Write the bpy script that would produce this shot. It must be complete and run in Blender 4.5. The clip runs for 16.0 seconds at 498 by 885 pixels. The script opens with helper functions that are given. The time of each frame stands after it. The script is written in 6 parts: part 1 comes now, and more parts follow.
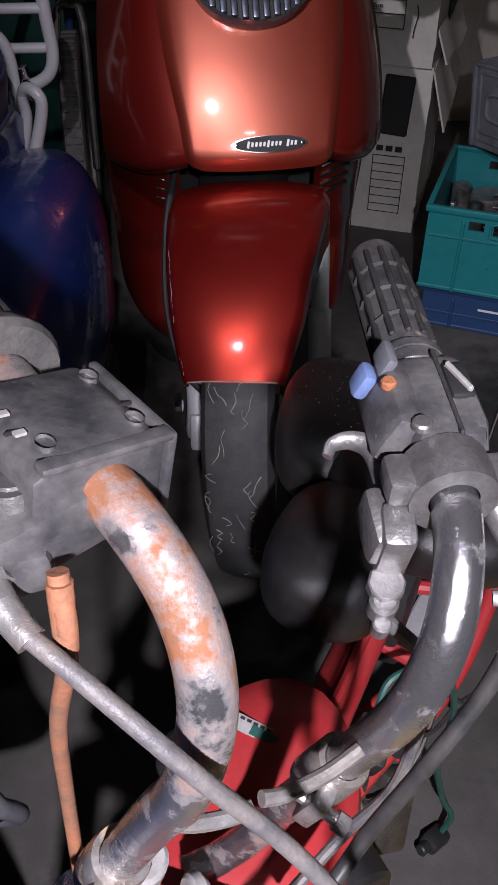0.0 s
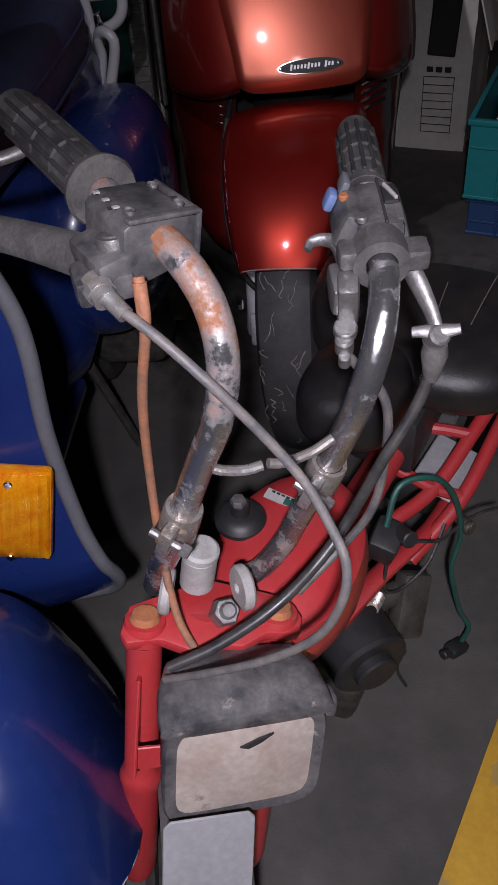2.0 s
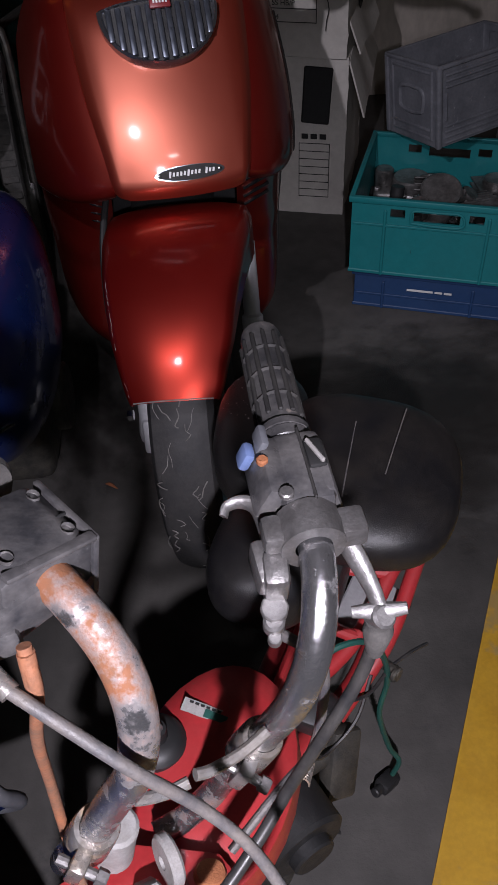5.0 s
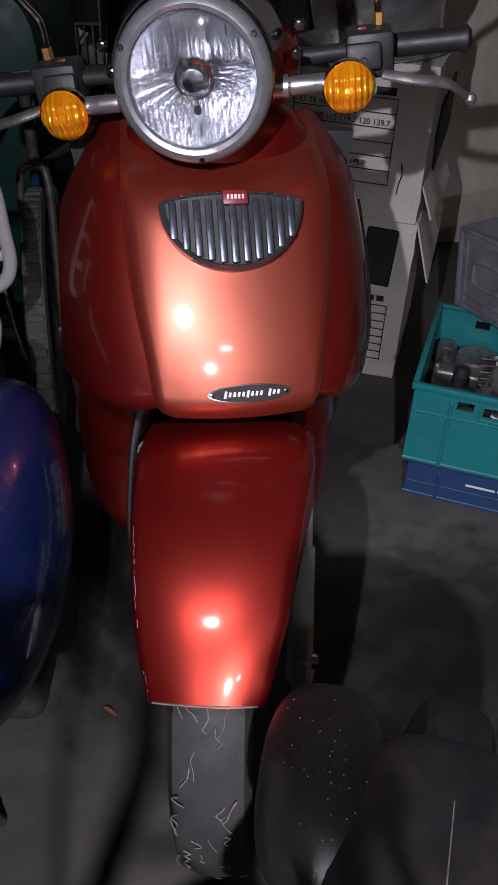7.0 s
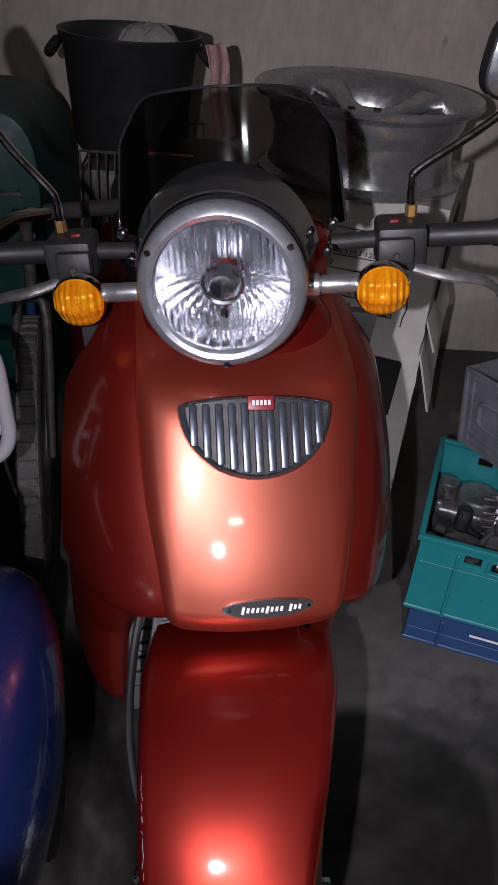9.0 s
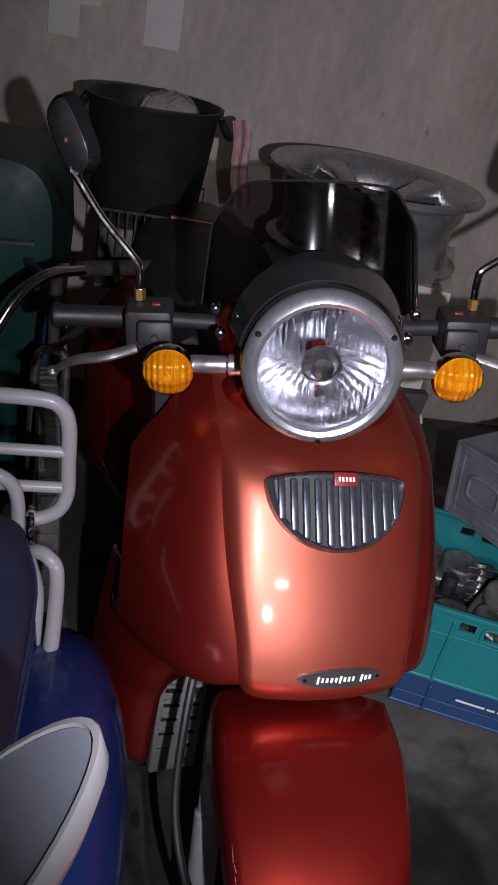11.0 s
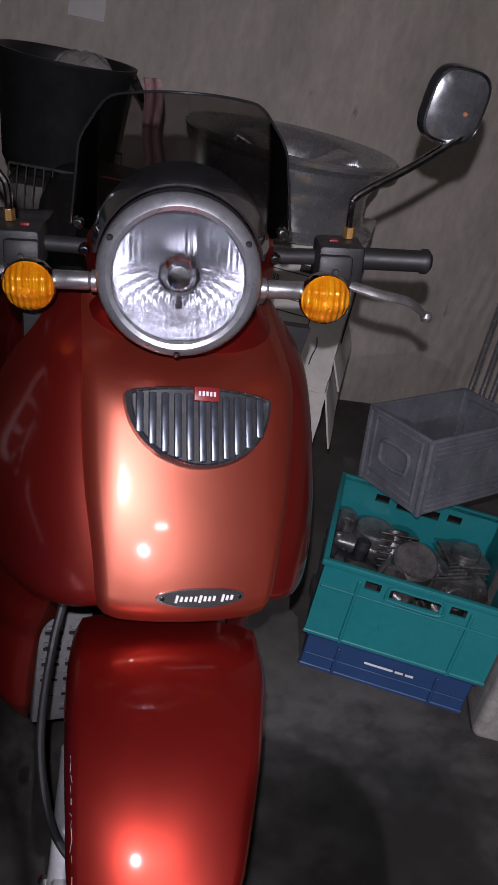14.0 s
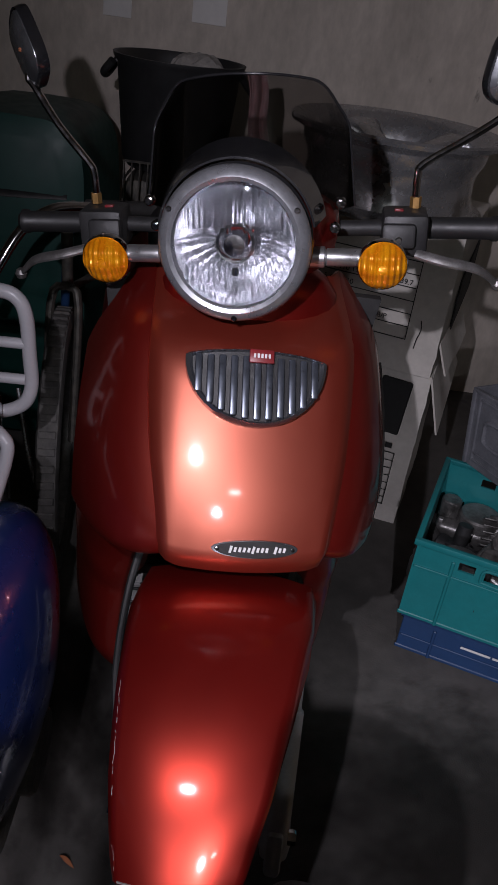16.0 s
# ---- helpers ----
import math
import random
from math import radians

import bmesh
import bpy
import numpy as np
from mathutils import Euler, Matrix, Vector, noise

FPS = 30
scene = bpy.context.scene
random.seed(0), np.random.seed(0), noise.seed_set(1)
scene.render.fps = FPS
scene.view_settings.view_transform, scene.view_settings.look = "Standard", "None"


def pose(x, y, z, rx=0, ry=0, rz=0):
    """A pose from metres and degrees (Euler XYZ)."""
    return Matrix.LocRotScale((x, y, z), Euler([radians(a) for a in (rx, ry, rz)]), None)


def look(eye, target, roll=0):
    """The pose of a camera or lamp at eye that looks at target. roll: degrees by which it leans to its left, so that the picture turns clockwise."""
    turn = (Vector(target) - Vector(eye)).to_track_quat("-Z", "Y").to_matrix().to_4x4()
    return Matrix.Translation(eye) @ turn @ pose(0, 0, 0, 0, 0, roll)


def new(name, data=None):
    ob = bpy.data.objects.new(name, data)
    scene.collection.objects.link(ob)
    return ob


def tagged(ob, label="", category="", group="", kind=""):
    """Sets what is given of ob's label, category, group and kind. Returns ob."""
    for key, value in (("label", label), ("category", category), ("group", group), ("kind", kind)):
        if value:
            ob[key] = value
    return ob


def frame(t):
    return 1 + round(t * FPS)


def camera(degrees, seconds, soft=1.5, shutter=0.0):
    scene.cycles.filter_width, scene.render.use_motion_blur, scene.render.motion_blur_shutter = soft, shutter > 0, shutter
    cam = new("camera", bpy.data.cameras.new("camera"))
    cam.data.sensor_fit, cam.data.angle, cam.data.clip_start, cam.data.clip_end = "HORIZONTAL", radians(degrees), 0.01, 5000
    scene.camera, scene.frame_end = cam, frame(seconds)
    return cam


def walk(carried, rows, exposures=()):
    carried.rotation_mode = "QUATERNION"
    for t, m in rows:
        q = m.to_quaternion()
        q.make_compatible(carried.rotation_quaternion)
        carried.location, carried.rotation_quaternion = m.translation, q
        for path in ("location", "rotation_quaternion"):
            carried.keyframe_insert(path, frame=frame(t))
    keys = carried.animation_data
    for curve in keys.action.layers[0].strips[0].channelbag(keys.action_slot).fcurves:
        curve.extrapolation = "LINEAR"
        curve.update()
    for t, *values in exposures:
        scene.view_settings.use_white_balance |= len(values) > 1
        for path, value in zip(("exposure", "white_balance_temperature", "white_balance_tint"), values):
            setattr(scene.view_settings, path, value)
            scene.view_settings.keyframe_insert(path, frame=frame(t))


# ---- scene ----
cam = camera(34.7, 16.0)
METRES, EYE, TILT, LEAN, TURN = 2.0, 1.155, -41.0, 0.0, 0.0
ROWS = [
    (0.0, 0.0, 0.0, 0.0, -0.0, 0.0, 0.0),
    (0.5, -0.0031, -0.0192, -0.0252, -0.97, 0.07, 1.33),
    (1.0, -0.0027, -0.0526, -0.0414, -1.04, -2.89, 4.42),
    (1.5, -0.0003, -0.0818, -0.0442, 1.41, -3.12, 4.38),
    (2.0, 0.0263, -0.1143, -0.0582, 5.63, -3.55, 1.44),
    (2.5, 0.0369, -0.15, -0.0671, 8.29, -4.56, 1.19),
    (3.0, 0.0428, -0.1535, -0.0514, 9.01, -5.49, 0.92),
    (3.5, 0.0458, -0.1228, -0.065, 6.93, -10.13, 1.54),
    (4.0, 0.0492, -0.1071, -0.0465, 3.84, -11.14, 3.72),
    (4.5, 0.0371, -0.0882, -0.005, 0.44, -6.92, 4.86),
    (5.0, 0.0204, -0.0628, 0.0323, -2.36, -2.69, 5.04),
    (7.5, -0.0046, 0.0942, 0.2068, -1.94, 3.61, -1.08),
    (8.0, -0.0062, 0.1056, 0.2447, -1.89, 4.42, -0.94),
    (10.5, -0.1282, 0.1, 0.2862, -10.6, 9.77, -4.25),
    (11.0, -0.154, 0.096, 0.2852, -11.35, 10.32, -3.91),
    (11.5, -0.166, 0.0936, 0.2865, -11.82, 10.97, -3.66),
    (12.0, -0.1707, 0.0987, 0.2803, -12.48, 11.34, -3.44),
    (12.5, -0.1573, 0.1059, 0.2681, -13.11, 11.44, -3.23),
    (13.0, -0.1352, 0.1083, 0.259, -13.62, 11.53, -2.98),
    (13.5, -0.112, 0.1059, 0.2465, -13.87, 11.45, -3.22),
    (14.0, -0.0788, 0.1007, 0.2292, -13.8, 11.44, -3.82),
    (14.5, -0.0424, 0.0931, 0.2157, -13.27, 11.27, -4.05),
    (15.0, -0.0289, 0.0809, 0.2077, -9.5, 10.93, -4.96),
    (15.5, -0.0203, 0.0735, 0.203, -5.2, 10.68, -5.95),
    (16.0, -0.0151, 0.0713, 0.1994, -3.24, 10.92, -6.73),
]
walk(cam, [(t, pose(0, 0, EYE, TILT, LEAN, TURN) @ pose(METRES * x, METRES * y, METRES * z, 90 + pitch, roll, yaw)) for t, x, y, z, yaw, pitch, roll in ROWS],
     exposures=((0.0, 0.3), (1.0, -0.15), (2.0, -0.4), (2.5, -0.45), (3.2, -0.2), (4.0, -0.25), (5.0, -0.05), (7.5, 0.75), (10.5, 0.85), (12.0, 0.95), (14.5, 0.6), (16.0, 0.3)))
# ---- light ----
world = bpy.data.worlds.new("garage_dark")
scene.world = world
world.use_nodes = True
world.node_tree.nodes["Background"].inputs[0].default_value = (0.55, 0.62, 0.75, 1)
world.node_tree.nodes["Background"].inputs[1].default_value = 0.05


def torch(name, eye, target, watts, cone, blend, radius=0.008):
    """The hand torch that lights the clip, standing where it is held."""
    d = bpy.data.lights.new(name, "SPOT")
    d.energy, d.spot_size, d.spot_blend, d.shadow_soft_size = watts, radians(cone), blend, radius
    d.color = (0.99, 0.94, 1.09)
    ob = new(name, d)
    ob.matrix_world = look(eye, target)
    return ob


torch("torch", (-0.19, 0.42, 1.46), (0.60, 1.6, 1.14), 42, 120, 0.9)
torch("torch", (0.055, -0.47, 1.42), (0.16, 0.26, 0.32), 92, 94, 1.0, 0.02)


# ---- mesh tools ----
def thing(name, at=(0, 0, 0), label="", category="", group="", kind="", rz=0.0):
    ob = new(name)
    ob.matrix_world = pose(*at, 0, 0, rz)
    ob.empty_display_size = 0.05
    return tagged(ob, label, category, group, kind)


def mesh_of(name, bm, material, smooth=35):
    bmesh.ops.recalc_face_normals(bm, faces=bm.faces)
    me = bpy.data.meshes.new(name)
    bm.to_mesh(me)
    bm.free()
    for p in me.polygons:
        p.use_smooth = smooth > 0
    if smooth > 0:
        me.set_sharp_from_angle(angle=radians(smooth))
    for m in (material if isinstance(material, (list, tuple)) else [material]):
        me.materials.append(m)
    return me


def part(name, bm, material, parent=None, label="", smooth=35, at=None):
    """Links a bmesh as one mesh object under its thing or part; its points are in the thing's own frame."""
    ob = new(name, mesh_of(name, bm, material, smooth))
    if parent is not None:
        ob.parent = parent
    if at is not None:
        ob.matrix_basis = at
    return tagged(ob, label)


def put(bm, m):
    bmesh.ops.transform(bm, matrix=m, verts=bm.verts)
    return bm


def join(*bms):
    """One bmesh of several."""
    out = bmesh.new()
    for b in bms:
        me = bpy.data.meshes.new("tmp")
        b.to_mesh(me)
        b.free()
        out.from_mesh(me)
        bpy.data.meshes.remove(me)
    return out


def box(sx, sy, sz, bevel=0.0, seg=2, at=(0, 0, 0), rot=(0, 0, 0), taper=1.0):
    """A box round its middle; taper scales its lower face."""
    bm = bmesh.new()
    bmesh.ops.create_cube(bm, size=1)
    for v in bm.verts:
        k = taper if v.co.z < 0 else 1
        v.co = Vector((v.co.x * sx * k, v.co.y * sy * k, v.co.z * sz))
    if bevel:
        bmesh.ops.bevel(bm, geom=bm.edges, offset=bevel, segments=seg, profile=0.5, affect="EDGES")
    return put(bm, pose(*at, *rot))


def revolve(profile, seg=32, axis="Z", closed=False):
    """A turned shape from (radius, height) pairs."""
    bm = bmesh.new()
    rings = []
    for r, h in profile:
        if r < 1e-6:
            rings.append([bm.verts.new((0, 0, h))])
        else:
            rings.append([bm.verts.new((r * math.cos(2 * math.pi * i / seg), r * math.sin(2 * math.pi * i / seg), h)) for i in range(seg)])
    pairs = list(zip(rings, rings[1:])) + ([(rings[-1], rings[0])] if closed else [])
    for a, b in pairs:
        for i in range(seg):
            j = (i + 1) % seg
            if len(a) == 1 and len(b) == 1:
                continue
            if len(a) == 1:
                bm.faces.new((a[0], b[i], b[j]))
            elif len(b) == 1:
                bm.faces.new((a[i], b[0], a[j]))
            else:
                bm.faces.new((a[i], b[i], b[j], a[j]))
    if axis == "Y":
        put(bm, pose(0, 0, 0, -90))
    if axis == "X":
        put(bm, pose(0, 0, 0, 0, 90))
    return bm


def cyl(r, h, seg=24, bevel=0.0, at=(0, 0, 0), rot=(0, 0, 0), r2=None):
    r2 = r if r2 is None else r2
    b = bevel
    prof = [(0, -h / 2), (r - b, -h / 2), (r, -h / 2 + b), (r2, h / 2 - b), (r2 - b, h / 2), (0, h / 2)] if b else [(0, -h / 2), (r, -h / 2), (r2, h / 2), (0, h / 2)]
    return put(revolve(prof, seg), pose(*at, *rot))


def smooth_line(points, n=8):
    """A Catmull-Rom curve through the points (tuples of any length)."""
    p = [np.array(q, float) for q in points]
    p = [2 * p[0] - p[1]] + p + [2 * p[-1] - p[-2]]
    out = []
    for i in range(1, len(p) - 2):
        for k in range(n):
            t = k / n
            a, b, c, d = p[i - 1], p[i], p[i + 1], p[i + 2]
            out.append(0.5 * (2 * b + (c - a) * t + (2 * a - 5 * b + 4 * c - d) * t * t + (3 * b - a - 3 * c + d) * t ** 3))
    out.append(p[-2])
    return out


def tube(points, r, seg=12, n=8, caps=True, raw=False, flat=1.0):
    """A round bar along a curve. Points (x, y, z) or (x, y, z, radius); flat squeezes it across."""
    pts = [tuple(q) + ((r,) if len(q) == 3 else ()) for q in points]
    line = [np.array(q) for q in pts] if raw else smooth_line(pts, n)
    bm = bmesh.new()
    rings = []
    ref = None
    for i, q in enumerate(line):
        a, b = line[max(i - 1, 0)][:3], line[min(i + 1, len(line) - 1)][:3]
        t = Vector(b - a).normalized()
        if ref is None:
            ref = t.orthogonal().normalized()
        ref = (ref - t * ref.dot(t)).normalized()
        side = t.cross(ref)
        rings.append([bm.verts.new(Vector(q[:3]) + float(q[3]) * (math.cos(2 * math.pi * k / seg) * ref + flat * math.sin(2 * math.pi * k / seg) * side)) for k in range(seg)])
    for a, b in zip(rings, rings[1:]):
        for k in range(seg):
            bm.faces.new((a[k], a[(k + 1) % seg], b[(k + 1) % seg], b[k]))
    if caps:
        bm.faces.new(rings[0][::-1])
        bm.faces.new(rings[-1])
    return bm


def loft(rings, close=True, caps=True):
    """Skins rings of equal numbers of points."""
    bm = bmesh.new()
    rr = [[bm.verts.new(p) for p in ring] for ring in rings]
    n = len(rr[0])
    for a, b in zip(rr, rr[1:]):
        for k in range(n if close else n - 1):
            bm.faces.new((a[k], a[(k + 1) % n], b[(k + 1) % n], b[k]))
    if caps and close:
        bm.faces.new(rr[0][::-1])
        bm.faces.new(rr[-1])
    return bm


def oval(cx, cz, w, h, power=2.5, n=32, y=0.0):
    """A superellipse ring in the plane y."""
    out = []
    for i in range(n):
        a = 2 * math.pi * i / n
        c, s = math.cos(a), math.sin(a)
        out.append((cx + w / 2 * math.copysign(abs(c) ** (2 / power), c), y, cz + h / 2 * math.copysign(abs(s) ** (2 / power), s)))
    return out


def sheet(f, nu, nv, thick):
    """A curved plate: f(u, v) for u, v in 0..1, thick metres deep along its normals."""
    bm = bmesh.new()
    pts = [[Vector(f(i / nu, j / nv)) for j in range(nv + 1)] for i in range(nu + 1)]
    g = [[bm.verts.new(p) for p in row] for row in pts]
    for i in range(nu):
        for j in range(nv):
            bm.faces.new((g[i][j], g[i + 1][j], g[i + 1][j + 1], g[i][j + 1]))
    if thick:
        bm.normal_update()
        h = [[bm.verts.new(v.co - v.normal * thick) for v in row] for row in g]
        for i in range(nu):
            for j in range(nv):
                bm.faces.new((h[i][j], h[i][j + 1], h[i + 1][j + 1], h[i + 1][j]))
        ring = [(i, 0) for i in range(nu)] + [(nu, j) for j in range(nv)] + [(i, nv) for i in range(nu, 0, -1)] + [(0, j) for j in range(nv, 0, -1)]
        for (i, j), (k, m) in zip(ring, ring[1:] + ring[:1]):
            bm.faces.new((g[i][j], h[i][j], h[k][m], g[k][m]))
    return bm


def prism(outline, depth, bevel=0.0, seg=2):
    """An outline of (x, z) pairs, pulled depth metres along y."""
    bm = bmesh.new()
    f = bm.faces.new([bm.verts.new((x, 0, z)) for x, z in outline])
    e = bmesh.ops.extrude_face_region(bm, geom=[f])
    bmesh.ops.translate(bm, vec=(0, depth, 0), verts=[v for v in e["geom"] if isinstance(v, bmesh.types.BMVert)])
    if bevel:
        bmesh.ops.bevel(bm, geom=bm.edges, offset=bevel, segments=seg, profile=0.5, affect="EDGES")
    return bm


def hexbolt(r, h, at=(0, 0, 0), rot=(0, 0, 0)):
    return put(revolve([(0, 0), (r, 0), (r, h * 0.8), (r * 0.85, h), (0, h)], 6), pose(*at, *rot))


# ---- materials ----
def mat(name, color, rough=0.5, metal=0.0, second=None, scale=30.0, amount=0.5, bump=0.0, bump_scale=200.0, coat=0.0, wear=None, wear_at=0.62, wear_scale=25.0,
        fine=0.0, rough_var=0.15, stretch=(1, 1, 1), coat_rough=0.05, spec=0.5):
    """A worn surface: two-scale colour variation, uneven gloss, fine relief and, where given, worn spots of another colour."""
    m = bpy.data.materials.new(name)
    m.use_nodes = True
    nt = m.node_tree
    b = nt.nodes["Principled BSDF"]
    b.inputs["Metallic"].default_value = metal
    b.inputs["Specular IOR Level"].default_value = spec
    b.inputs["Coat Weight"].default_value = coat
    b.inputs["Coat Roughness"].default_value = coat_rough
    tc = nt.nodes.new("ShaderNodeTexCoord")
    mp = nt.nodes.new("ShaderNodeMapping")
    mp.inputs["Scale"].default_value = stretch
    nt.links.new(tc.outputs["Object"], mp.inputs[0])

    def noise_tex(s, detail=5.0, rough_n=0.6):
        n = nt.nodes.new("ShaderNodeTexNoise")
        n.inputs["Scale"].default_value, n.inputs["Detail"].default_value, n.inputs["Roughness"].default_value = s, detail, rough_n
        nt.links.new(mp.outputs[0], n.inputs["Vector"])
        return n.outputs[0]

    def ramp(src, a, c):
        r = nt.nodes.new("ShaderNodeMapRange")
        r.inputs[1].default_value, r.inputs[2].default_value = a, c
        nt.links.new(src, r.inputs[0])
        return r.outputs[0]

    def mix(fac, a, c):
        x = nt.nodes.new("ShaderNodeMix")
        x.data_type = "RGBA"
        if isinstance(fac, float):
            x.inputs[0].default_value = fac
        else:
            nt.links.new(fac, x.inputs[0])
        for sock, v in ((x.inputs[6], a), (x.inputs[7], c)):
            if isinstance(v, tuple):
                sock.default_value = (*v, 1)
            else:
                nt.links.new(v, sock)
        return x.outputs[2]

    second = second or tuple(c * 0.7 for c in color)
    big = ramp(noise_tex(scale), 0.5 - 0.25 / max(amount, 0.05) * 0.6, 0.5 + 0.25 / max(amount, 0.05) * 0.6)
    col = mix(big, color, second)
    small = noise_tex(scale * 9, 3)
    dark = mix(ramp(small, 0.35, 0.75), (1 - 0.25 * amount,) * 3, (1.0, 1.0, 1.0))
    mul = nt.nodes.new("ShaderNodeMix")
    mul.data_type, mul.blend_type = "RGBA", "MULTIPLY"
    mul.inputs[0].default_value = 1.0
    nt.links.new(col, mul.inputs[6])
    nt.links.new(dark, mul.inputs[7])
    col = mul.outputs[2]
    rv = nt.nodes.new("ShaderNodeMapRange")
    rv.inputs[1].default_value, rv.inputs[2].default_value = 0.3, 0.7
    rv.inputs[3].default_value, rv.inputs[4].default_value = max(rough - rough_var / 2, 0.02), min(rough + rough_var / 2, 1)
    nt.links.new(noise_tex(scale * 2.3), rv.inputs[0])
    rgh = rv.outputs[0]
    if wear:
        w = ramp(noise_tex(wear_scale, 8, 0.68), wear_at, wear_at + 0.05)
        col = mix(w, col, wear)
        rr = nt.nodes.new("ShaderNodeMix")
        nt.links.new(w, rr.inputs[0])
        nt.links.new(rgh, rr.inputs[2])
        rr.inputs[3].default_value = 0.85
        rgh = rr.outputs[0]
        if metal:
            mm = nt.nodes.new("ShaderNodeMath")
            mm.operation = "MULTIPLY_ADD"
            nt.links.new(w, mm.inputs[0])
            mm.inputs[1].default_value, mm.inputs[2].default_value = -metal, metal
            nt.links.new(mm.outputs[0], b.inputs["Metallic"])
    nt.links.new(col, b.inputs["Base Color"])
    nt.links.new(rgh, b.inputs["Roughness"])
    if bump:
        bp = nt.nodes.new("ShaderNodeBump")
        bp.inputs["Strength"].default_value, bp.inputs["Distance"].default_value = bump, 0.002
        nt.links.new(noise_tex(bump_scale, 4), bp.inputs["Height"])
        nt.links.new(bp.outputs[0], b.inputs["Normal"])
    return m


def flake(name, deep, pale, share, rough):
    """Metallic paint: pale flakes shine where the light strikes square, over a deep ground, under clear lacquer."""
    m = mat(name, deep, 0.45, 0.0, second=tuple(c * 0.85 for c in deep), scale=5, amount=0.3, coat=1.0, coat_rough=0.09, rough_var=0.05, spec=0.2)
    nt = m.node_tree
    g, x, n, r = (nt.nodes.new("ShaderNode" + k) for k in ("BsdfAnisotropic", "MixShader", "TexNoise", "MapRange"))
    g.inputs["Color"].default_value = (*pale, 1)
    n.inputs["Scale"].default_value, n.inputs["Detail"].default_value = 9, 6
    r.inputs[3].default_value, r.inputs[4].default_value = rough - 0.03, rough + 0.03
    nt.links.new(n.outputs[0], r.inputs[0])
    nt.links.new(r.outputs[0], g.inputs["Roughness"])
    x.inputs[0].default_value = share
    nt.links.new(nt.nodes["Principled BSDF"].outputs[0], x.inputs[1])
    nt.links.new(g.outputs[0], x.inputs[2])
    nt.links.new(x.outputs[0], nt.nodes["Material Output"].inputs[0])
    return m


def glass(name, color=(1, 1, 1), rough=0.02, ior=1.45):
    m = bpy.data.materials.new(name)
    m.use_nodes = True
    b = m.node_tree.nodes["Principled BSDF"]
    b.inputs["Base Color"].default_value = (*color, 1)
    b.inputs["Roughness"].default_value = rough
    b.inputs["Transmission Weight"].default_value = 1
    b.inputs["IOR"].default_value = ior
    return m


tube_light = bpy.data.lights.new("ceiling_light", "AREA")
tube_light.shape, tube_light.size, tube_light.size_y, tube_light.energy, tube_light.color = "RECTANGLE", 0.3, 0.06, 5, (0.95, 0.98, 1.0)
new("ceiling_light", tube_light).matrix_world = look((0.6, -2.2, 2.72), (0.3, -0.8, 0.5))

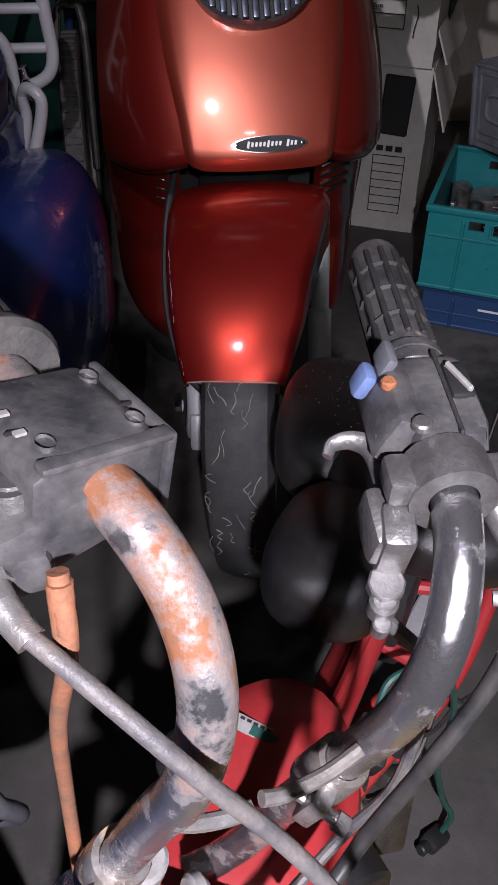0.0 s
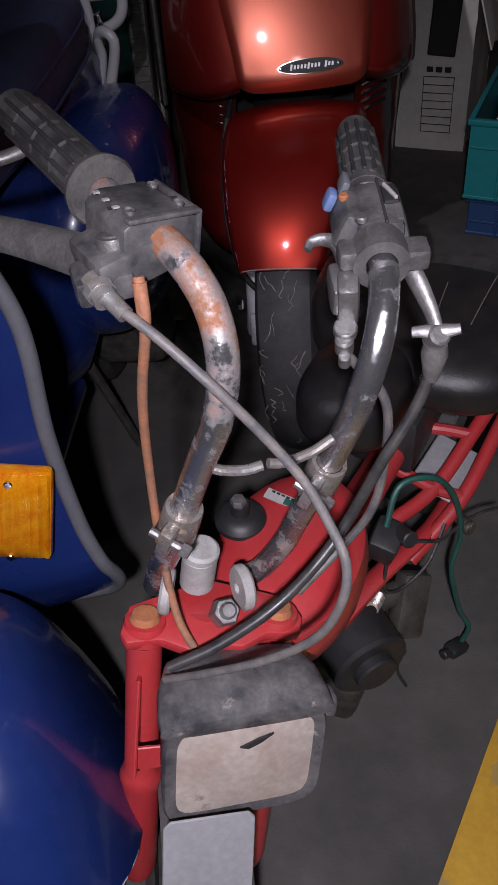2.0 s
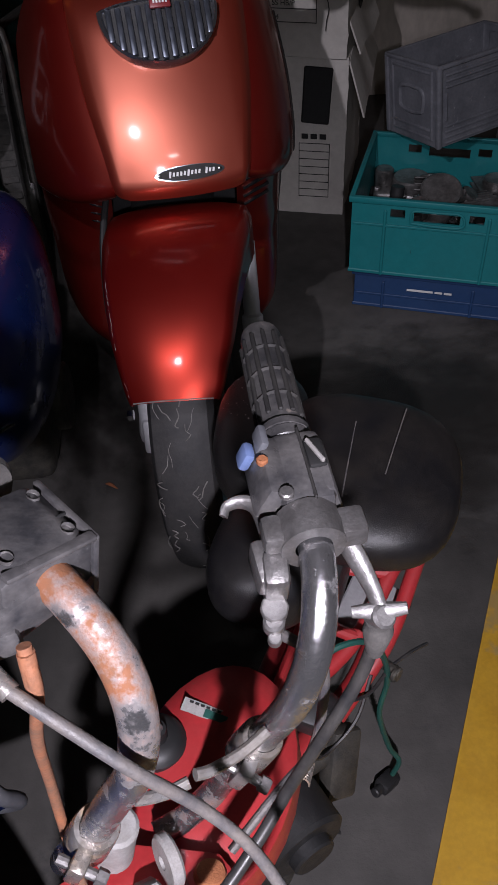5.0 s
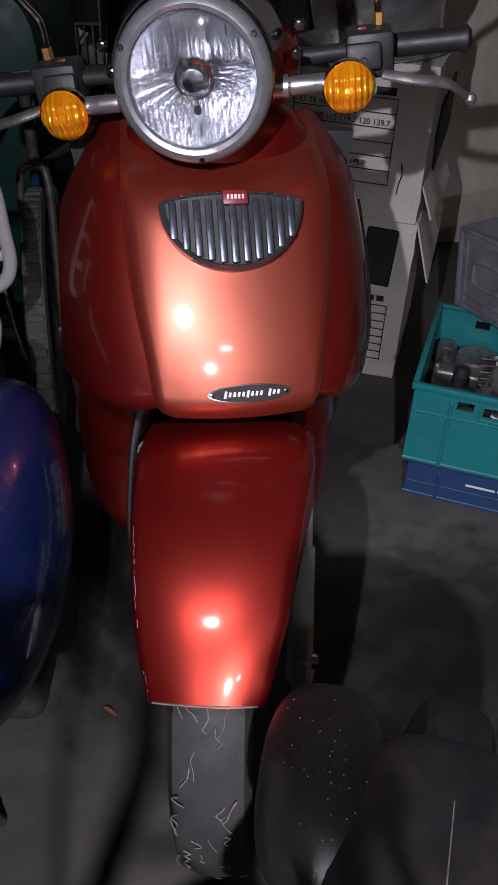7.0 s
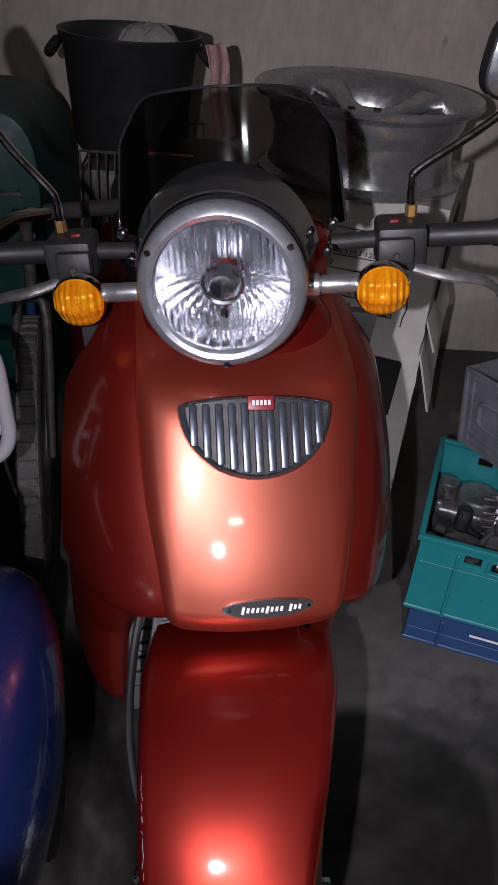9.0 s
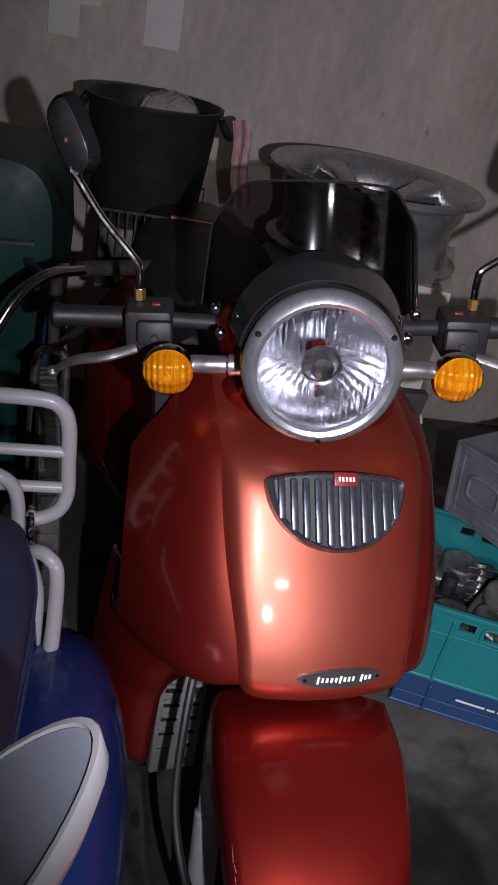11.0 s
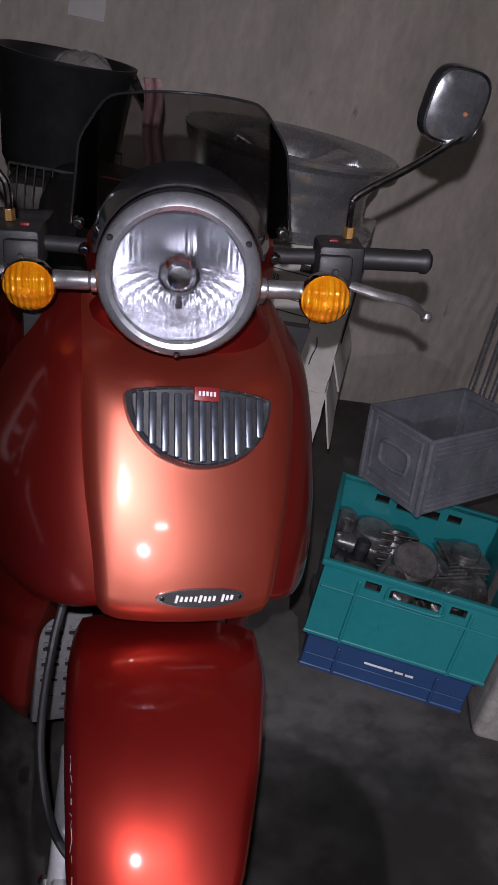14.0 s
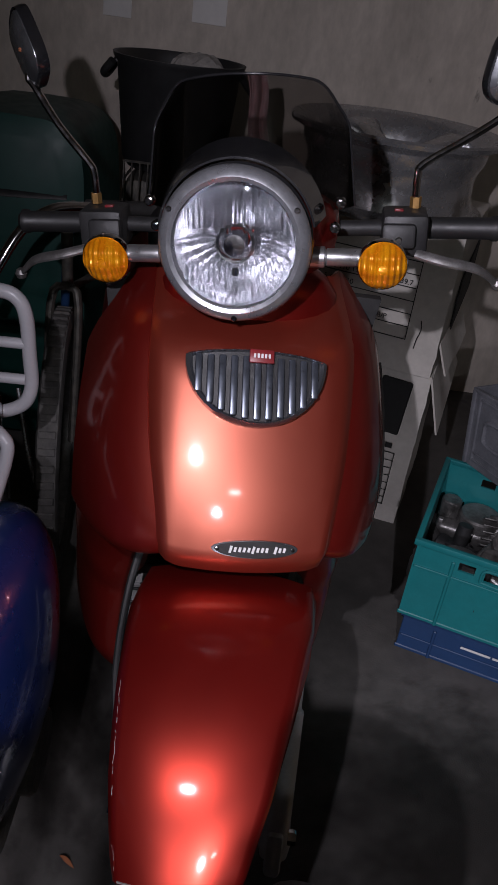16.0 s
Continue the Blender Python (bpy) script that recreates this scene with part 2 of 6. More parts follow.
M = dict(
    concrete_floor=mat("concrete_floor", (0.118, 0.110, 0.101), 0.75, second=(0.052, 0.049, 0.045), scale=2.4, amount=0.9, bump=0.35, bump_scale=160, wear=(0.055, 0.052, 0.05), wear_at=0.63, wear_scale=3.6),
    concrete_wall=mat("concrete_wall", (0.70, 0.625, 0.545), 0.85, second=(0.50, 0.45, 0.39), scale=2.6, amount=0.85, bump=0.4, bump_scale=60, stretch=(1.3, 1.3, 0.6), wear=(0.30, 0.27, 0.235), wear_at=0.66, wear_scale=7),
    patch=mat("patch_plaster", (0.86, 0.84, 0.81), 0.8, scale=6, amount=0.2),
    yellow_line=mat("yellow_line", (0.62, 0.36, 0.03), 0.6, second=(0.50, 0.27, 0.02), scale=12, amount=0.6, wear=(0.36, 0.24, 0.07), wear_at=0.55, wear_scale=6),
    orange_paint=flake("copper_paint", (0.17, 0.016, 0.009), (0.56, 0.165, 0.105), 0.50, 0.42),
    # the same copper, darkened to stand for light falling off at the sides
    shaded_wing_paint=flake("shaded_copper_paint", (0.11, 0.005, 0.004), (0.50, 0.078, 0.042), 0.35, 0.36),
    red_paint=flake("dark_red_paint", (0.11, 0.003, 0.003), (0.62, 0.055, 0.030), 0.44, 0.36),
    moped_red=mat("moped_red", (0.46, 0.024, 0.03), 0.48, second=(0.38, 0.04, 0.04), scale=20, amount=0.5, wear=(0.20, 0.12, 0.08), wear_at=0.66, wear_scale=30, coat=0.3, coat_rough=0.2),
    blue_paint=mat("blue_paint", (0.011, 0.027, 0.13), 0.30, second=(0.008, 0.020, 0.105), scale=6, amount=0.4, coat=0.6, wear=(0.06, 0.07, 0.12), wear_at=0.8, wear_scale=40),
    chip=mat("chipped_white", (0.62, 0.62, 0.62), 0.7, second=(0.35, 0.36, 0.42), scale=60, amount=0.9),
    chrome=mat("chrome", (0.75, 0.75, 0.76), 0.14, 1.0, scale=40, amount=0.3, rough_var=0.1),
    rusty_chrome=mat("rusty_chrome", (0.46, 0.455, 0.45), 0.30, 0.62, second=(0.30, 0.25, 0.20), scale=22, amount=1.0, wear=(0.30, 0.215, 0.15), wear_at=0.58, wear_scale=22, bump=0.25, bump_scale=300, rough_var=0.25),
    rust=mat("rust_orange", (0.45, 0.17, 0.07), 0.85, second=(0.30, 0.10, 0.045), scale=50, amount=0.9, bump=0.5, bump_scale=300),
    alloy=mat("dull_alloy", (0.36, 0.35, 0.345), 0.45, 0.75, second=(0.20, 0.19, 0.185), scale=40, amount=0.8, bump=0.3, bump_scale=250),
    black_plastic=mat("black_plastic", (0.016, 0.016, 0.017), 0.5, second=(0.03, 0.03, 0.03), scale=30, amount=0.7, bump=0.2, bump_scale=400),
    dusty_plastic=mat("dusty_black_plastic", (0.042, 0.042, 0.046), 0.40, second=(0.15, 0.143, 0.14), scale=28, amount=1.0, bump=0.18, bump_scale=200, wear=(0.24, 0.205, 0.18), wear_at=0.63, wear_scale=38, rough_var=0.3),
    rubber=mat("rubber", (0.025, 0.024, 0.024), 0.7, second=(0.05, 0.047, 0.044), scale=25, amount=0.9, bump=0.4, bump_scale=250),
    dusty_rubber=mat("dusty_rubber", (0.065, 0.062, 0.06), 0.85, second=(0.125, 0.118, 0.108), scale=30, amount=0.9, bump=0.5, bump_scale=250),
    seat_black=mat("black_seat_vinyl", (0.010, 0.010, 0.012), 0.40, second=(0.024, 0.021, 0.019), scale=14, amount=0.9, bump=0.25, bump_scale=700),
    navy_seat=mat("navy_seat_vinyl", (0.034, 0.046, 0.11), 0.5, scale=20, amount=0.4, bump=0.3, bump_scale=900),
    white_paint=mat("white_paint", (0.46, 0.46, 0.48), 0.35, scale=20, amount=0.2, coat=0.3),
    teal=mat("teal_plastic", (0.012, 0.20, 0.21), 0.45, second=(0.01, 0.165, 0.175), scale=8, amount=0.4),
    crate_blue=mat("blue_plastic", (0.02, 0.06, 0.165), 0.5, scale=8, amount=0.4),
    crate_grey=mat("grey_plastic", (0.20, 0.205, 0.225), 0.42, second=(0.12, 0.125, 0.14), scale=14, amount=0.8, wear=(0.30, 0.30, 0.31), wear_at=0.64, wear_scale=40),
    cardboard=mat("white_cardboard", (0.66, 0.63, 0.58), 0.85, second=(0.54, 0.51, 0.46), scale=6, amount=0.5, bump=0.15, bump_scale=60),
    # print black, which also paints the shade inside holes and openings
    ink_and_shade=mat("black_print_and_shade", (0.02, 0.02, 0.02), 0.7),
    amber=mat("amber_lens", (1.0, 0.40, 0.008), 0.22, 0.30, second=(0.86, 0.24, 0.004), scale=60, amount=1.0, coat=1.0, coat_rough=0.03),
    silver_grey=mat("silver_grey_paint", (0.56, 0.56, 0.57), 0.25, 0.78, scale=20, amount=0.3),
    dark_metal=mat("dark_greasy_metal", (0.06, 0.058, 0.055), 0.5, 0.5, second=(0.13, 0.12, 0.10), scale=40, amount=0.9, bump=0.4, bump_scale=200),
    green=mat("green_plastic", (0.006, 0.055, 0.045), 0.5, scale=10, amount=0.4),
    dirty_lens=mat("dirty_lens", (0.36, 0.285, 0.24), 0.4, second=(0.48, 0.42, 0.37), scale=14, amount=0.9, wear=(0.25, 0.19, 0.15), wear_at=0.6, wear_scale=14),
    plate=mat("grey_plate", (0.42, 0.42, 0.43), 0.5, 0.3, second=(0.33, 0.33, 0.34), scale=15, amount=0.6),
)
# ---- the garage ----
def slab(name, lo, hi, material, label, category):
    c = [(a + b) / 2 for a, b in zip(lo, hi)]
    s = [b - a for a, b in zip(lo, hi)]
    ob = part(name, box(*s), material, None, label, 0, pose(*c))
    return tagged(ob, label, category, "", "structure")


WALL_Y = 3.35
slab("floor", (-4, -4, -0.2), (4, WALL_Y, 0), M["concrete_floor"], "stained grey concrete garage floor", "floor")
slab("wall_north", (-4.2, WALL_Y, -0.2), (4.2, WALL_Y + 0.2, 2.8), M["concrete_wall"], "bare brownish concrete garage wall with cast marks", "wall")
slab("wall_south", (-4.2, -4.2, -0.2), (4.2, -4, 2.8), M["concrete_wall"], "bare concrete garage wall", "wall")
slab("wall_east", (4, -4, -0.2), (4.2, WALL_Y, 2.8), M["concrete_wall"], "bare concrete garage wall", "wall")
slab("wall_west", (-4.2, -4, -0.2), (-4, WALL_Y, 2.8), M["concrete_wall"], "bare concrete garage wall", "wall")
slab("ceiling", (-4.2, -4.2, 2.8), (4.2, WALL_Y + 0.2, 3.0), M["concrete_wall"], "bare concrete garage ceiling", "ceiling")
# ---- the copper scooter ----
M["smoked"] = bpy.data.materials.new("smoked_plexiglass")
M["smoked"].use_nodes = True
_n = M["smoked"].node_tree
_n.nodes.clear()
_o, _t, _g, _x = (_n.nodes.new("ShaderNode" + k) for k in ("OutputMaterial", "BsdfTransparent", "BsdfGlossy", "MixShader"))
_l = _n.nodes.new("ShaderNodeFresnel")
_t.inputs[0].default_value = (0.60, 0.585, 0.58, 1)
_g.inputs["Roughness"].default_value = 0.06
_l.inputs[0].default_value = 1.5
for _a, _b in ((_l.outputs[0], _x.inputs[0]), (_t.outputs[0], _x.inputs[1]), (_g.outputs[0], _x.inputs[2]), (_x.outputs[0], _o.inputs[0])):
    _n.links.new(_a, _b)
M["lens"] = glass("clear_lens", (0.97, 0.98, 1.0), 0.03, 1.35)
M["gloss_black"] = mat("gloss_black", (0.012, 0.012, 0.014), 0.16, 0.0, second=(0.02, 0.02, 0.021), scale=20, amount=0.5, coat=1.0, wear=(0.10, 0.10, 0.10), wear_at=0.70, wear_scale=70)
M["slat_metal"] = mat("slat_metal", (0.16, 0.18, 0.22), 0.34, 0.8, second=(0.10, 0.11, 0.13), scale=30, amount=0.6)
M["stalk_metal"] = mat("stalk_chrome", (0.62, 0.62, 0.63), 0.33, 0.9, scale=30, amount=0.3)
M["reflector"] = mat("reflector", (0.88, 0.88, 0.9), 0.16, 1.0, second=(0.80, 0.8, 0.82), scale=30, amount=0.2)
M["dark_plastic"] = mat("matt_black_plastic", (0.012, 0.012, 0.013), 0.5, second=(0.02, 0.02, 0.02), scale=12, amount=0.7)
M["lamp_bowl"] = mat("lamp_bowl", (0.58, 0.59, 0.62), 0.17, 1.0, second=(0.48, 0.48, 0.51), scale=20, amount=0.3, rough_var=0.05)
M["brass"] = mat("brass", (0.62, 0.36, 0.13), 0.4, 0.8, scale=60, amount=0.6)
M["white_print"] = mat("white_print", (0.8, 0.8, 0.8), 0.4)
M["badge_red"] = mat("badge_red", (0.24, 0.02, 0.024), 0.4)
M["mirror_back"] = mat("speckled_mirror_back", (0.36, 0.37, 0.39), 0.26, 0.8, second=(0.17, 0.175, 0.185), scale=16, amount=0.9, wear=(0.42, 0.38, 0.34), wear_at=0.70, wear_scale=90, rough_var=0.1)
M["dark_chrome"] = mat("dark_chrome", (0.36, 0.37, 0.40), 0.22, 0.9, scale=30, amount=0.3)
M["cracked_tyre"] = mat("scuffed_tyre", (0.03, 0.03, 0.031), 0.7, second=(0.055, 0.052, 0.05), scale=20, amount=0.8, bump=0.3, bump_scale=200)
M["scuff"] = mat("pale_scuff", (0.30, 0.29, 0.27), 0.9, second=(0.16, 0.15, 0.14), scale=60, amount=0.9)
M["lamp_ring"] = mat("lamp_ring_chrome", (0.46, 0.47, 0.50), 0.32, 0.75, scale=30, amount=0.5)
M["fork_paint"] = mat("silver_fork_paint", (0.56, 0.56, 0.57), 0.38, 0.15, second=(0.42, 0.42, 0.43), scale=20, amount=0.5)
M["foot_mat"] = mat("grey_radiator_paint", (0.36, 0.36, 0.355), 0.8, second=(0.24, 0.24, 0.24), scale=18, amount=0.8)

scooter = thing("scooter", (0.012, 1.30, 0), "copper orange metallic scooter with round headlight and smoked screen", "scooter", rz=7)
BODY = pose(0.012, 1.30, 0, 0, 0, 7)
STEER = BODY.inverted() @ pose(-0.047, 1.40, 1.057, 0, -8, -4.7)
WHEEL = BODY.inverted() @ pose(0.008, 1.08, 0.283, 0, -3, -4.7)


DENSE = {}


def curve_at(table, z):
    """A smooth reading of a small table of (z, value)."""
    if table not in DENSE:
        DENSE[table] = tuple(zip(*smooth_line(table, 10)))
    return float(np.interp(z, *DENSE[table]))


FRONT = ((0.28, 0.02), (0.36, -0.01), (0.45, -0.05), (0.55, -0.062), (0.62, -0.066), (0.66, -0.066), (0.70, -0.052), (0.74, -0.032), (0.78, -0.0075), (0.82, 0.0205), (0.86, 0.050), (0.895, 0.078), (0.915, 0.104), (0.930, 0.142), (0.945, 0.190), (0.960, 0.235), (0.985, 0.262))
SEAM = ((0.28, 0.090), (0.40, 0.105), (0.66, 0.122), (0.80, 0.145), (0.90, 0.152), (0.985, 0.145))
EDGE = ((0.50, 0.252), (0.65, 0.250), (0.75, 0.247), (0.85, 0.236), (0.90, 0.222), (0.95, 0.195), (0.985, 0.17))


def chest_y(x, z):
    a = abs(x)
    return curve_at(FRONT, z) + 1.15 * a * a + 6.0 * max(a - 0.10, 0) ** 2


def chest_panel(u, v):
    z = 0.652 + v * 0.325
    w = curve_at(SEAM, z)
    x = (2 * u - 1) * w
    # the lower corners are rounded
    lift = 0.010 * max(abs(2 * u - 1) - 0.75, 0) / 0.25 * (1 - v) ** 6
    roll = 0.016 * max(abs(2 * u - 1) - 0.90, 0) / 0.10
    under = 0.012 * max(0, 1 - v * 14)
    return (x, chest_y(x, z) - 0.012 + roll + under, z + lift)


def chest_wing(side):
    def f(u, v):
        z = 0.585 + 0.055 * (1 - u) + v * (0.335 + 0.055 * u - 0.145 * u ** 3)
        a, b = curve_at(SEAM, z) - 0.006, curve_at(EDGE, z)
        x = a + (b - a) * u
        back = 0.16 * u ** 2.6 + 0.05 * u
        tuck = 0.05 * max(0, 1 - v * 9) ** 2
        return (side * x, chest_y(a, z) + 0.004 + back + tuck, z)
    return f


LOBE = ((0.175, 0.185), (0.20, 0.228), (0.25, 0.250), (0.40, 0.255), (0.55, 0.254), (0.66, 0.250))
LOBE_IN = ((0.175, 0.160), (0.30, 0.160), (0.44, 0.155), (0.50, 0.128), (0.66, 0.120))


def lower_lobe(side):
    def f(u, v):
        z = 0.178 + 0.475 * v
        a, b = curve_at(LOBE_IN, z), curve_at(LOBE, z)
        y = 0.175 - 0.085 * float(np.interp(z, (0.40, 0.64), (0.0, 1.0))) + 0.03 * max(0, 0.24 - z) / 0.06
        return (side * (a + (b - a) * u), y + 0.012 * u + 0.15 * u ** 3.2, z)
    return f


part("front_panel", sheet(chest_panel, 36, 36, 0.006), M["orange_paint"], scooter, "copper orange metallic front panel", 50)
for s in (-1, 1):
    wing = part("leg_shield_wing", sheet(chest_wing(s), 18, 36, 0.005), M["shaded_wing_paint"], scooter, "copper leg shield wing, light falloff darkened into its paint", 50)
    rim = [chest_wing(s)(1.0, k / 14) for k in range(15)]
    part("edge_trim", tube([(x, y + 0.003, z) for x, y, z in rim], 0.004, 8, 3), M["rubber"], wing, "black rubber edge trim")
    lobe = part("lower_fairing", sheet(lower_lobe(s), 16, 30, 0.005), M["shaded_wing_paint"], scooter, "copper lower fairing with vent slots, light falloff darkened into its paint", 50)
    for k in range(4):
        v = 0.735 + 0.043 * k
        pts = [Vector(lower_lobe(s)(u, v + dv)) + Vector((0, -0.002, 0)) for u, dv in ((0.10, -0.012), (0.28, 0.008), (0.52, 0.016))]
        part("vent_slot", tube(pts, 0.0042, 8, 4), M["gloss_black"], lobe)
    part("lobe_trim", tube([Vector(lower_lobe(s)(1.0, k / 14)) + Vector((0, 0.004, 0)) for k in range(15)], 0.005, 8, 3), M["rubber"], lobe, "black rubber edge trim")
radiator = part("radiator", box(0.088, 0.030, 0.235, 0.006, 2, (-0.116, 0.195, 0.312), (-4, 0, 6)), M["foot_mat"], scooter, "pale grey finned radiator behind the mudguard")
for k in range(6):
    for x, w in ((-0.135, 0.030), (-0.098, 0.026)):
        part("fin", box(w, 0.006, 0.004, 0.001, 1, (x, 0.177 + 0.0, 0.222 + 0.036 * k), (-4, 8, 6)), M["black_plastic"], radiator)
        part("fin", box(w, 0.008, 0.006, 0.002, 1, (x, 0.178, 0.232 + 0.036 * k), (-30, 8, 6)), M["foot_mat"], radiator)
# the top of the chest under the headlight
part("neck_cover", loft([[(x * 0.14 * k + 0.0, 0.24 + y * 0.09 * k, z) for x, y in ((math.cos(a), math.sin(a)) for a in (2 * math.pi * i / 24 for i in range(24)))] for k, z in ((1.0, 0.90), (0.95, 0.96), (0.8, 0.985), (0.62, 1.0), (0.55, 1.03))]), M["red_paint"], scooter, "dark red steering neck cover")
part("inner_shield", sheet(lambda u, v: ((2 * u - 1) * 0.22 * (1 - 0.3 * (1 - v)), 0.30 + 0.02 * math.cos(6 * u - 3), 0.34 + v * 0.60), 12, 8, 0.02), M["black_plastic"], scooter, "black plastic inner leg shield")
part("under_panel", sheet(lambda u, v: ((2 * u - 1) * 0.085, 0.06 + 0.18 * (1 - v) + 0.2 * (u - 0.5) ** 2, 0.30 + v * 0.36), 10, 8, 0.006), M["black_plastic"], scooter, "black plastic lower front panel")


def on_chest(x, z, out=0.0):
    """A place on the front panel, out metres proud of it."""
    y = chest_y(x, z) - 0.012
    n = Vector((-(chest_y(x + 0.003, z) - chest_y(x - 0.003, z)) / 0.006, 1, -(chest_y(x, z + 0.006) - chest_y(x, z - 0.006)) / 0.012)).normalized()
    return Vector((x, y, z)) - n * out


def chest_tilt(x, z):
    """A pose on the panel: its own y looks into the panel, z up along it."""
    p, n = on_chest(x, z), on_chest(x, z, -1) - on_chest(x, z)
    zz = (Vector((0, 0, 1)) - n * n.z).normalized()
    m = Matrix((n.cross(zz), n, zz)).transposed().to_4x4()
    m.translation = p
    return m


# half-moon grille
G = chest_tilt(0.0, 0.885)
G.translation = on_chest(0.0, 0.885, 0.013)
moon = [(0.098 * math.cos(a), 0.030 + 0.094 * math.sin(a) * (1 if math.sin(a) < 0 else 0.12)) for a in (2 * math.pi * i / 48 for i in range(48))]
bow = lambda x: 1.15 * x * x
grille = part("grille", put(loft([[(x * k, bow(x) + d, 0.0 + z * k + (1 - k) * 0.0) for x, z in moon] for k, d in ((1.0, 0.016), (1.0, -0.004), (0.95, -0.009), (0.91, -0.006), (0.90, 0.0))], True, False), G), M["dark_chrome"], scooter, "chrome-rimmed half-moon air grille with vertical slats")
part("grille_back", put(loft([[(x * k, bow(x * k) - 0.002, z * k) for x, z in moon] for k in (0.93, 0.45, 0.02)], True, False), G), M["black_plastic"], grille)
for k in range(11):
    x = -0.080 + 0.016 * k
    lo = 0.030 - 0.094 * math.sqrt(max(0, 1 - (x / 0.098) ** 2)) * 0.9
    part("slat", put(box(0.0098, 0.007, 0.034 - lo, 0.0025, 2, (x, bow(x) - 0.0045, (0.034 + lo) / 2 - 0.002), (-3, 0, 0)), G), M["slat_metal"], grille)
badge = part("red_badge", put(box(0.034, 0.006, 0.019, 0.002, 2, (0.004, -0.009, 0.031)), G), M["badge_red"], grille, "small red enamel badge")
for k in range(5):
    part("print_bar", put(box(0.003, 0.001, 0.006, at=(-0.006 + 0.005 * k, -0.0124, 0.031)), G), M["white_print"], badge)
# oval name plate with plain bars
B = chest_tilt(0.012, 0.694)
B.translation = on_chest(0.012, 0.694, 0.001)
for sc, d, mt, nm in ((1.0, 0.004, "dark_chrome", "plate_rim"), (0.92, 0.0056, "ink_and_shade", "plate_face")):
    ov = [(0.060 * sc * math.cos(a), 0.0125 * sc * math.sin(a)) for a in (2 * math.pi * i / 40 for i in range(40))]
    pl = part(nm, put(loft([[(x, bow(x) * 1.4 + 0.004, z) for x, z in ov], [(x, bow(x) * 1.4 - d, z) for x, z in ov], [(x * 0.3, bow(x * 0.3) * 1.4 - d - 0.0004, z * 0.3) for x, z in ov]]), B), M[mt], scooter, "small oval black name plate with chrome rim" if nm == "plate_rim" else "")
rnd = random.Random(4)
for k in range(12):
    x = -0.034 + 0.0062 * k + (0.006 if k > 8 else 0)
    h = 0.010 if k in (0, 5, 9) else 0.0065
    part("print_bar", put(box(0.0034, 0.0012, h, at=(x, bow(x) * 1.4 - 0.0062, 0), rot=(0, 14, 0)), B), M["white_print"], pl)
for x in (-0.052, 0.052):
    part("rivet", put(revolve([(0, -0.0015), (0.0028, -0.001), (0.003, 0.001)], 10, "Y"), B @ pose(x, bow(x) * 1.4 - 0.0055, 0)), M["chrome"], scooter)

# headlight
head = part("headlight", put(revolve([(0.100, 0.012), (0.102, 0.0), (0.099, -0.007), (0.095, -0.012), (0.088, -0.0145), (0.0825, -0.012), (0.080, 0.004)], 56, "Y"), STEER @ pose(0, 0, 0, -4)), M["lamp_ring"], scooter, "round chrome-rimmed headlight with clear ribbed lens")
SH = STEER @ pose(0, 0, 0, -4)
part("bowl", put(revolve([(0.098, 0.012), (0.103, 0.02), (0.100, 0.05), (0.085, 0.09), (0.055, 0.125), (0, 0.14)], 40, "Y"), SH), M["gloss_black"], head, "gloss black headlight bowl")
def facet_bowl(u, v):
    """A parabolic bowl with fanned flutes below its bulb and square steps above."""
    a, r = 2 * math.pi * u, 0.016 + 0.0655 * v
    x, z = r * math.cos(a), r * math.sin(a)
    y = 0.064 * (1 - (r / 0.0815) ** 2)
    fan = 0.0011 * abs(math.sin(15 * a)) * (1 if z < 0.004 and 0.2 < v < 0.93 else 0)
    step = 0.0010 * abs(math.sin(x * 230)) * (1 if z > 0.012 and v < 0.95 else 0)
    return (x, y - fan - step, z)


part("reflector", put(sheet(facet_bowl, 180, 22, 0), SH), M["lamp_bowl"], head, "silver reflector")
part("bulb_shield", put(join(revolve([(0, -0.004), (0.014, -0.002), (0.015, 0.03), (0.012, 0.055)], 24, "Y"), put(revolve([(0.022, 0.012), (0.026, 0.010), (0.026, 0.016), (0.022, 0.018)], 24, "Y", True), pose(0, 0, 0)), put(cyl(0.006, 0.02, 12), pose(0, 0.02, -0.037, 90))), SH), M["chrome"], head, "silver bulb shield")


# the lens: smooth outside, ribbed inside, 2 mm thick
lb = bmesh.new()
COLS, ROWS_L, RL = 132, 30, 0.0812
faces = []
for back in (0, 1):
    g = []
    for i in range(COLS + 1):
        x = RL * math.sin(math.pi * (i / COLS - 0.5))
        h = math.sqrt(max(RL * RL - x * x, 0.002 ** 2))
        col = []
        for j in range(ROWS_L + 1):
            z = h * (2 * j / ROWS_L - 1)
            rr = math.hypot(x, z)
            band = -0.040 + 0.10 * x * x / RL
            rib = 0.00055 * math.sin(x * 2 * math.pi / 0.0074) * (1 if z > 0.020 or z < band + 0.018 else 0.25) + (0.00026 * math.sin(z * 2 * math.pi / 0.009) if z < band else 0)
            y = -0.0125 + 0.009 * (rr / RL) ** 2
            col.append(lb.verts.new((x, y + (0.0022 + rib if back else 0), z)))
        g.append(col)
    for i in range(COLS):
        for j in range(ROWS_L):
            q = (g[i][j], g[i + 1][j], g[i + 1][j + 1], g[i][j + 1])
            lb.faces.new(q if back else q[::-1])
    faces.append(g)
ga, gb = faces
ring = [(i, 0) for i in range(COLS)] + [(COLS, j) for j in range(ROWS_L)] + [(i, ROWS_L) for i in range(COLS, 0, -1)] + [(0, j) for j in range(ROWS_L, 0, -1)]
